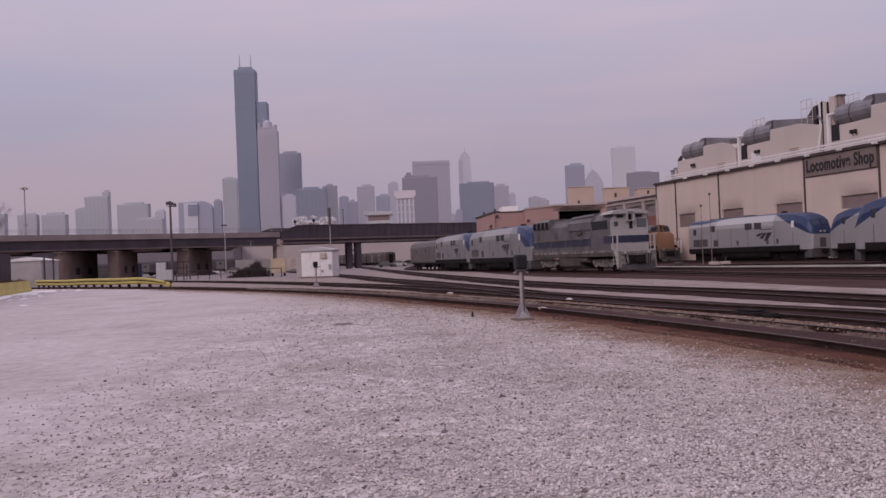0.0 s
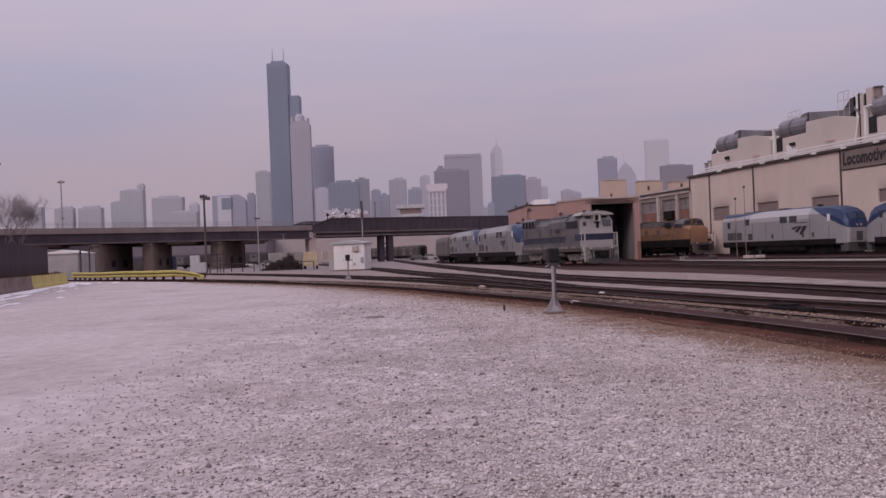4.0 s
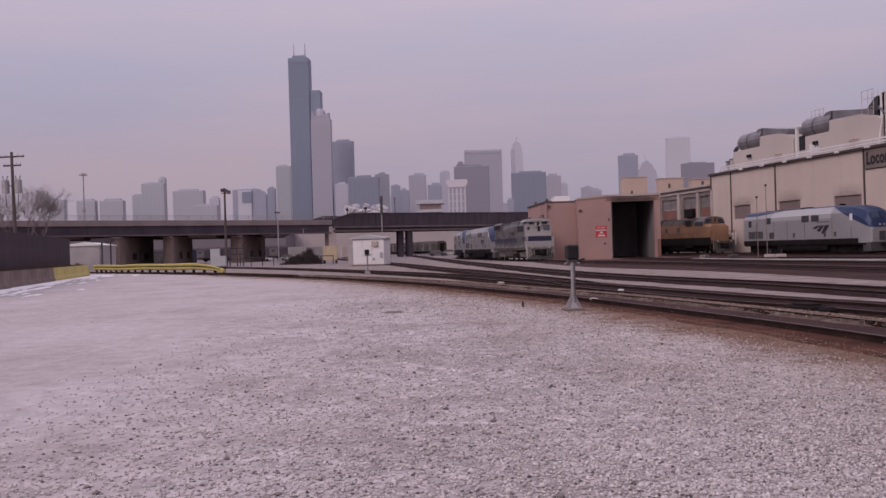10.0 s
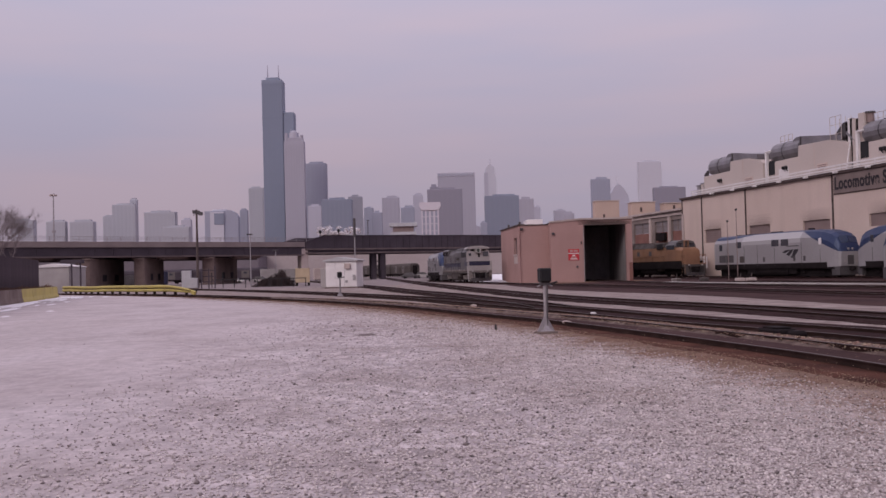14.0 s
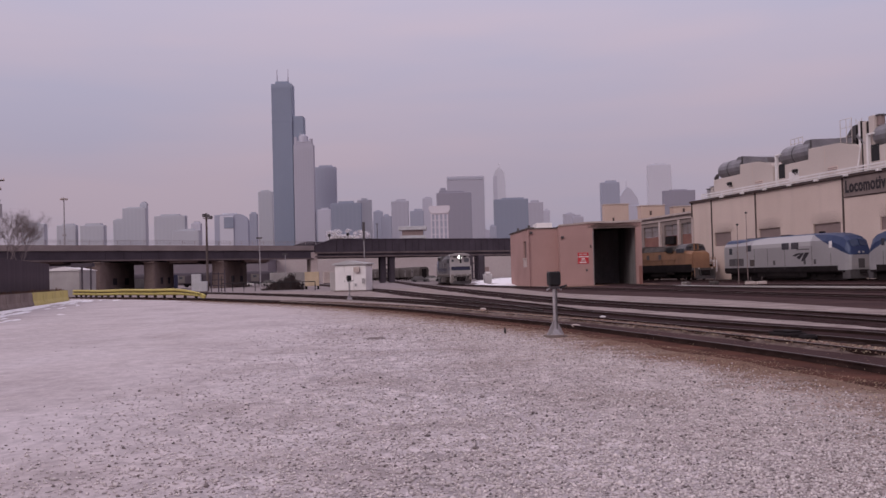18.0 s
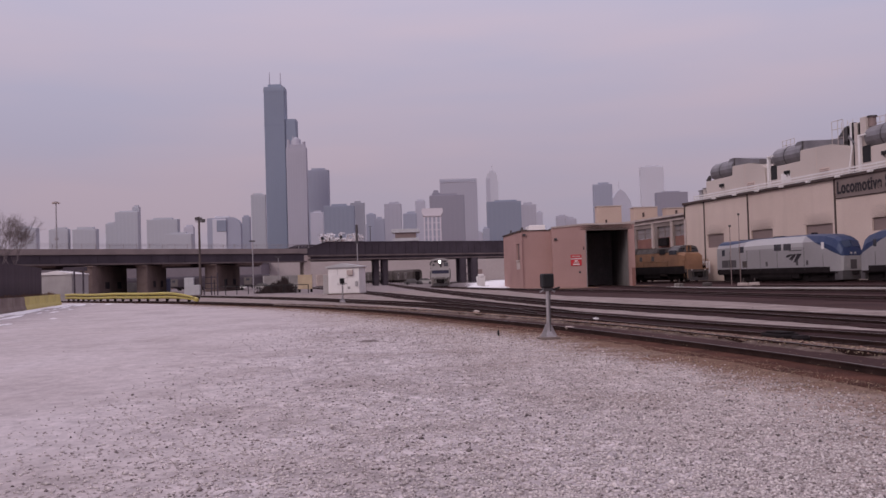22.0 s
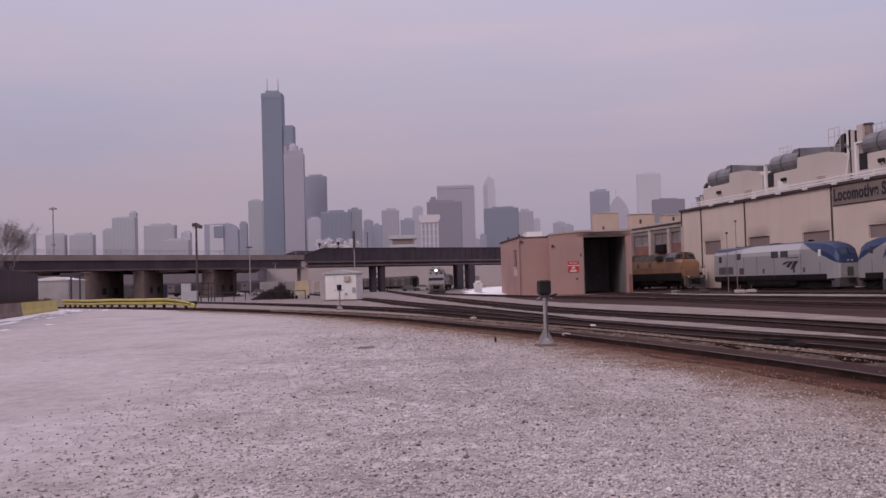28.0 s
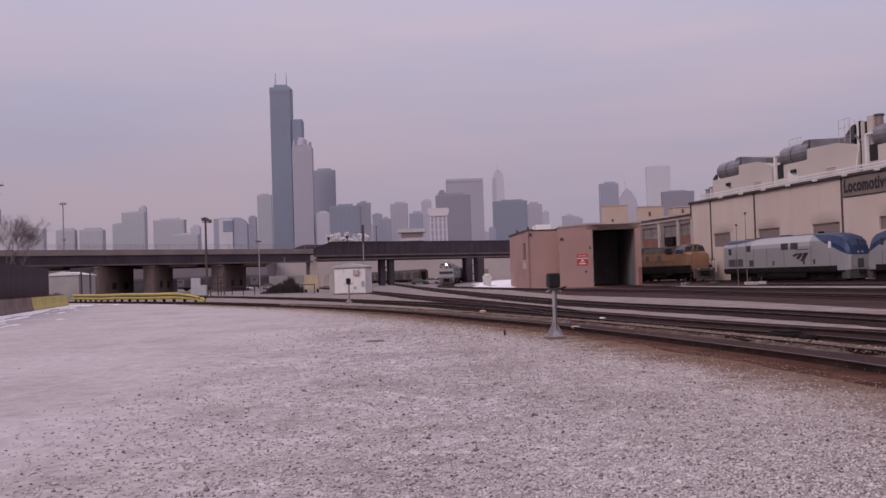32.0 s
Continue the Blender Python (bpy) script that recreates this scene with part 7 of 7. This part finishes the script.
    part("case", box(-0.22, 0.22, -0.5, 0.5, 0.0, 0.15, 0.04), "grime", t)
    part("lid", box(-0.18, 0.18, -0.34, 0.34, 0.15, 0.19, 0.02), "grime", t)
    part("motor_cover", box(-0.16, 0.16, -1.0, -0.65, 0.0, 0.14, 0.05), "grime", t)
    part("throw_rod", rod((-1.3, 0.4, 0.08), (-0.2, 0.4, 0.08), 0.03), "rail", t)
    for x, y, r, m, lab in ((3.62, 28.9, 0.09, "coping", "pale lump of ice beside the rail"), (5.2, 34.3, 0.07, "white", "scrap of white litter between the rails"), (1.55, 44.5, 0.10, "coping", "pale stone lying between the tracks"), (1.56, 28.0, 0.06, "black", "dark scrap of metal lying on the gravel"), (7.6, 20.9, 0.06, "coping", "pale stone lying by the rail")):
        bm = bmesh.new()
        bmesh.ops.create_icosphere(bm, subdivisions=2, radius=r)
        for v in bm.verts:
            v.co *= 1 + 0.25 * noise.noise(v.co * 9)
            v.co.x *= 1.5 if m != "black" else 0.5
            v.co.z *= 0.55 if m != "black" else 1.7
        o = part("stone" if m != "black" else "scrap", bm, m)
        o.matrix_basis = pose(x, y, (0.07 if y > 26 else 0.03) + r * 0.45 if m != "black" else 0.07)
        tagged(o, lab, "stone" if m != "black" else "scrap")
    bm = bmesh.new()
    rs = random.Random(31)
    ring = [bm.verts.new((0.40 * math.cos(k * 0.35) * rs.uniform(0.5, 1.15), 0.6 * math.sin(k * 0.35) * rs.uniform(0.5, 1.15), 0.006)) for k in range(18)]
    top = bm.verts.new((0.1, 0.1, 0.02))
    for k in range(18):
        bm.faces.new((ring[k], ring[(k + 1) % 18], top))
    o = part("oil_stain", bm, "stain")
    o.matrix_basis = pose(-1.92, 27.2, 0.004)
    tagged(o, "dark oily patch soaked into the gravel", "stain")
    for x, y, m in ((23.2, 99, "dusty"), (26.2, 100, "tank"), (27.05, 91, "coping"), (27.9, 90.5, "coping")):
        t = thing("switch_stand", pose(x, y, 0), "low pale switch stand beside the track", "switch stand", "switch stands by the workshop")
        part("base", box(-0.4, 0.4, -0.35, 0.35, 0, 0.35, 0.05), m, t)
        part("lever", rod((0, 0, 0.35), (0.08, 0, 0.75), 0.05), "tank", t)
    for x, y, h in MASTS:
        t = thing("slim_mast", pose(x, y, 0), "slim grey lamp mast beside the parked locomotive", "lamp mast", "slim masts by the workshop")
        part("mast", rod((0, 0, 0), (0, 0, h), 0.042, 0.03), "louvre", t)
        part("head", box(-0.1, 0.1, -0.1, 0.1, h, h + 0.2, 0.03), "dark_grey", t)
    # scrub and parked cars beyond the tracks
    for i, (x, y, w, h) in enumerate(((-23.4, 152, 2.4, 2.35), (-25.2, 153, 2.6, 1.5))):
        bm = bmesh.new()
        rs = random.Random(50 + i)
        for _ in range(1300):
            p = Vector((max(-w, min(w, rs.gauss(0, w * 0.36))), rs.gauss(0, 0.6), 0))
            q = p + Vector((rs.uniform(-0.35, 0.35), rs.uniform(-0.4, 0.4), h * (1.05 - 0.8 * abs(p.x) / w) * rs.uniform(0.25, 1.0) * (1 + 0.35 * noise.noise((p.x * 1.7, i * 5, 0)))))
            add_rod(bm, p, q, 0.05, 0.015, 3, False)
        s = part("dry_scrub", bm, "scrub")
        s.matrix_basis = pose(x, y, 0)
        tagged(s, "dark dry scrub beside the tracks", "shrub", "dry scrub", "stuff")
    for i, (x, y, m) in enumerate(((-3.6, 262, "silver_pale"), (-6.8, 258, "dark_grey"), (-0.9, 278, "white"), (-88, 238, "dark_grey"), (-79, 242, "tank"), (-52, 262, "white"), (-46, 266, "silver_pale"))):
        car = thing("parked_car", pose(x, y, 0, 0, 0, 75 + 5 * (i % 3)), {"silver_pale": "pale", "dark_grey": "dark grey", "tank": "dusty", "white": "white"}[m] + " parked car beyond the tracks", "car", "parked cars")
        part("body", loft([[(-0.85, -2.2, 0.3), (0.85, -2.2, 0.3), (0.85, -2.2, 0.75), (-0.85, -2.2, 0.75)], [(-0.9, -1.2, 0.3), (0.9, -1.2, 0.3), (0.9, -1.2, 0.95), (-0.9, -1.2, 0.95)], [(-0.9, 2.1, 0.3), (0.9, 2.1, 0.3), (0.85, 2.1, 0.95), (-0.85, 2.1, 0.95)]]), m, car)
        part("cabin", loft([[(-0.8, -1.0, 0.95), (0.8, -1.0, 0.95), (0.62, -0.3, 1.5), (-0.62, -0.3, 1.5)], [(-0.8, 1.8, 0.95), (0.8, 1.8, 0.95), (0.62, 1.2, 1.5), (-0.62, 1.2, 1.5)]]), "dark_grey", car)
        for s in (-1, 1):
            for q in (-1.35, 1.35):
                part("wheel", rod((s * 0.7, q, 0.32), (s * 0.92, q, 0.32), 0.32, n=12), "black", car)


small_things()


def containers():
    for x, y, w, h, m, turn, lab in ((-71.4, 262, 2.1, 3.4, "stripe", 12, "dull blue shipping container beyond the viaduct"), (-80, 258, 7, 2.6, "dark_grey", 10, "dark grey shipping container beyond the viaduct"), (-92, 262, 8, 2.7, "louvre", 8, "rusty brown shipping container beyond the viaduct"), (-47, 272, 12, 3.4, "silver_pale", 14, "pale trailer parked beyond the viaduct"), (-101, 250, 8, 2.6, "tank", 5, "dusty grey shipping container beyond the viaduct"), (-35, 290, 12, 3.4, "coping", 14, "pale beige trailer parked beyond the viaduct")):
        t = thing("shipping_container", pose(x, y, 0, 0, 0, turn), lab, "container", "containers beyond the viaduct")
        part("shell", box(0, w, 0, 2.4, 0.15, h, 0.03), m, t)
        for k in range(int(w / 0.6)):
            part("rib", box(0.2 + 0.6 * k, 0.45 + 0.6 * k, -0.04, 0, 0.25, h - 0.1), m, t)
        part("skid", box(0.1, w - 0.1, 0.1, 2.3, 0, 0.15), "grime", t)


containers()


# ---- steam ----
def thin_steam():
    """Steam that is thick in the middle of its swirls and thins out to nothing."""
    n, l = M["steam"].node_tree.nodes, M["steam"].node_tree.links
    co, nz, rg = n.new("ShaderNodeTexCoord"), n.new("ShaderNodeTexNoise"), n.new("ShaderNodeMapRange")
    nz.inputs["Scale"].default_value, nz.inputs["Detail"].default_value = 0.55, 5
    rg.inputs[1].default_value, rg.inputs[2].default_value, rg.inputs[4].default_value = 0.38, 0.60, 0.48
    l.new(co.outputs["Object"], nz.inputs[0]), l.new(nz.outputs[0], rg.inputs[0]), l.new(rg.outputs[0], n["Principled BSDF"].inputs["Alpha"])


thin_steam()
PUFFS = []


def steam_plume():
    t = thing("steam_plume", pose(-56.5, 700, 0), "white steam drifting from a chimney beyond the bridge", "steam")
    part("chimney", rod((0, 0, 0), (0, 0, 27), 1.2, 1.0, 10), "louvre", t)
    rnd = random.Random(5)
    for i in range(34):
        bm = bmesh.new()
        bmesh.ops.create_icosphere(bm, subdivisions=3, radius=1.0)
        for v in bm.verts:
            v.co *= 1 + 0.7 * noise.noise(v.co * 1.6 + Vector((i * 7, 0, 0))) + 0.35 * noise.noise(v.co * 4.5 + Vector((i * 7, 0, 0)))
        p = part("puff", bm, "steam", t, smooth=True)
        s = rnd.uniform(0.7, 1.5) + (2.1 * rnd.random() ** 2 if i < 12 else 0.9 * rnd.random())
        for v in p.data.vertices:
            v.co = Vector((v.co.x * 1.5, v.co.y, v.co.z * 0.8)) * s
        PUFFS.append((p, Vector((1.0 - 0.75 * i + rnd.uniform(-1.6, 1.6), rnd.uniform(-2, 2), 29.2 + 2.2 * math.sin(i * 0.8) + rnd.uniform(-1.6, 2.6)))))


steam_plume()


# ---- motions ----
def motions():
    line = curve_points(T4, 0.25)
    s = np.r_[0, np.cumsum(np.hypot(*np.diff(line[:, :2], axis=0).T))]

    def place(q):
        return np.interp(q, s, line[:, 0]), np.interp(q, s, line[:, 1])

    # where the front of the train stands, as metres north of the camera
    times = [0, 2, 5, 7, 10, 13, 17, 19, 21, 23, 25.5, 28, 32]
    fronts = [73.4, 80.6, 91.6, 99.2, 110.6, 123.1, 144.2, 153.4, 162.2, 171.2, 182.4, 193.4, 210.6]
    steps = np.arange(0, 32.01, 0.5)
    kf = np.polyfit(times, fronts, 4)
    north = np.polyval(kf, steps)
    lead = np.interp(north, line[:, 1], s)
    gap = 0
    for unit, (length, pivot) in zip(train, LEN):
        rows = []
        for t, q in zip(steps, lead):
            ax, ay = place(q + gap + pivot)
            bx, by = place(q + gap + length - pivot)
            h = math.degrees(math.atan2(-(bx - ax), by - ay))
            rows.append((float(t), pose(ax + pivot * math.sin(radians(h)), ay - pivot * math.cos(radians(h)), RT, 0, 0, h)))
        walk(unit, rows)
        gap += length + 0.4
    # wheels turn with the distance run
    fine = np.arange(0, 32.01, 1 / 6)
    run = np.interp(np.polyval(kf, fine), line[:, 1], s)
    for w, q in WHEELSETS:
        walk(w, [(float(t), pose(0, q, 0.5, -math.degrees((d - run[0]) / 0.49))) for t, d in zip(fine, run)])
    for i, (p, c) in enumerate(PUFFS):
        rows = []
        for k in range(9):
            t = 4.0 * k
            a = 0.8 * t + i
            rows.append((t, pose(c.x + 0.5 * math.sin(a), c.y, c.z + 0.35 * math.sin(a * 0.7 + i), 0, 8 * math.sin(a * 0.5), 20 * math.sin(a * 0.4))))
        walk(p, rows)


motions()
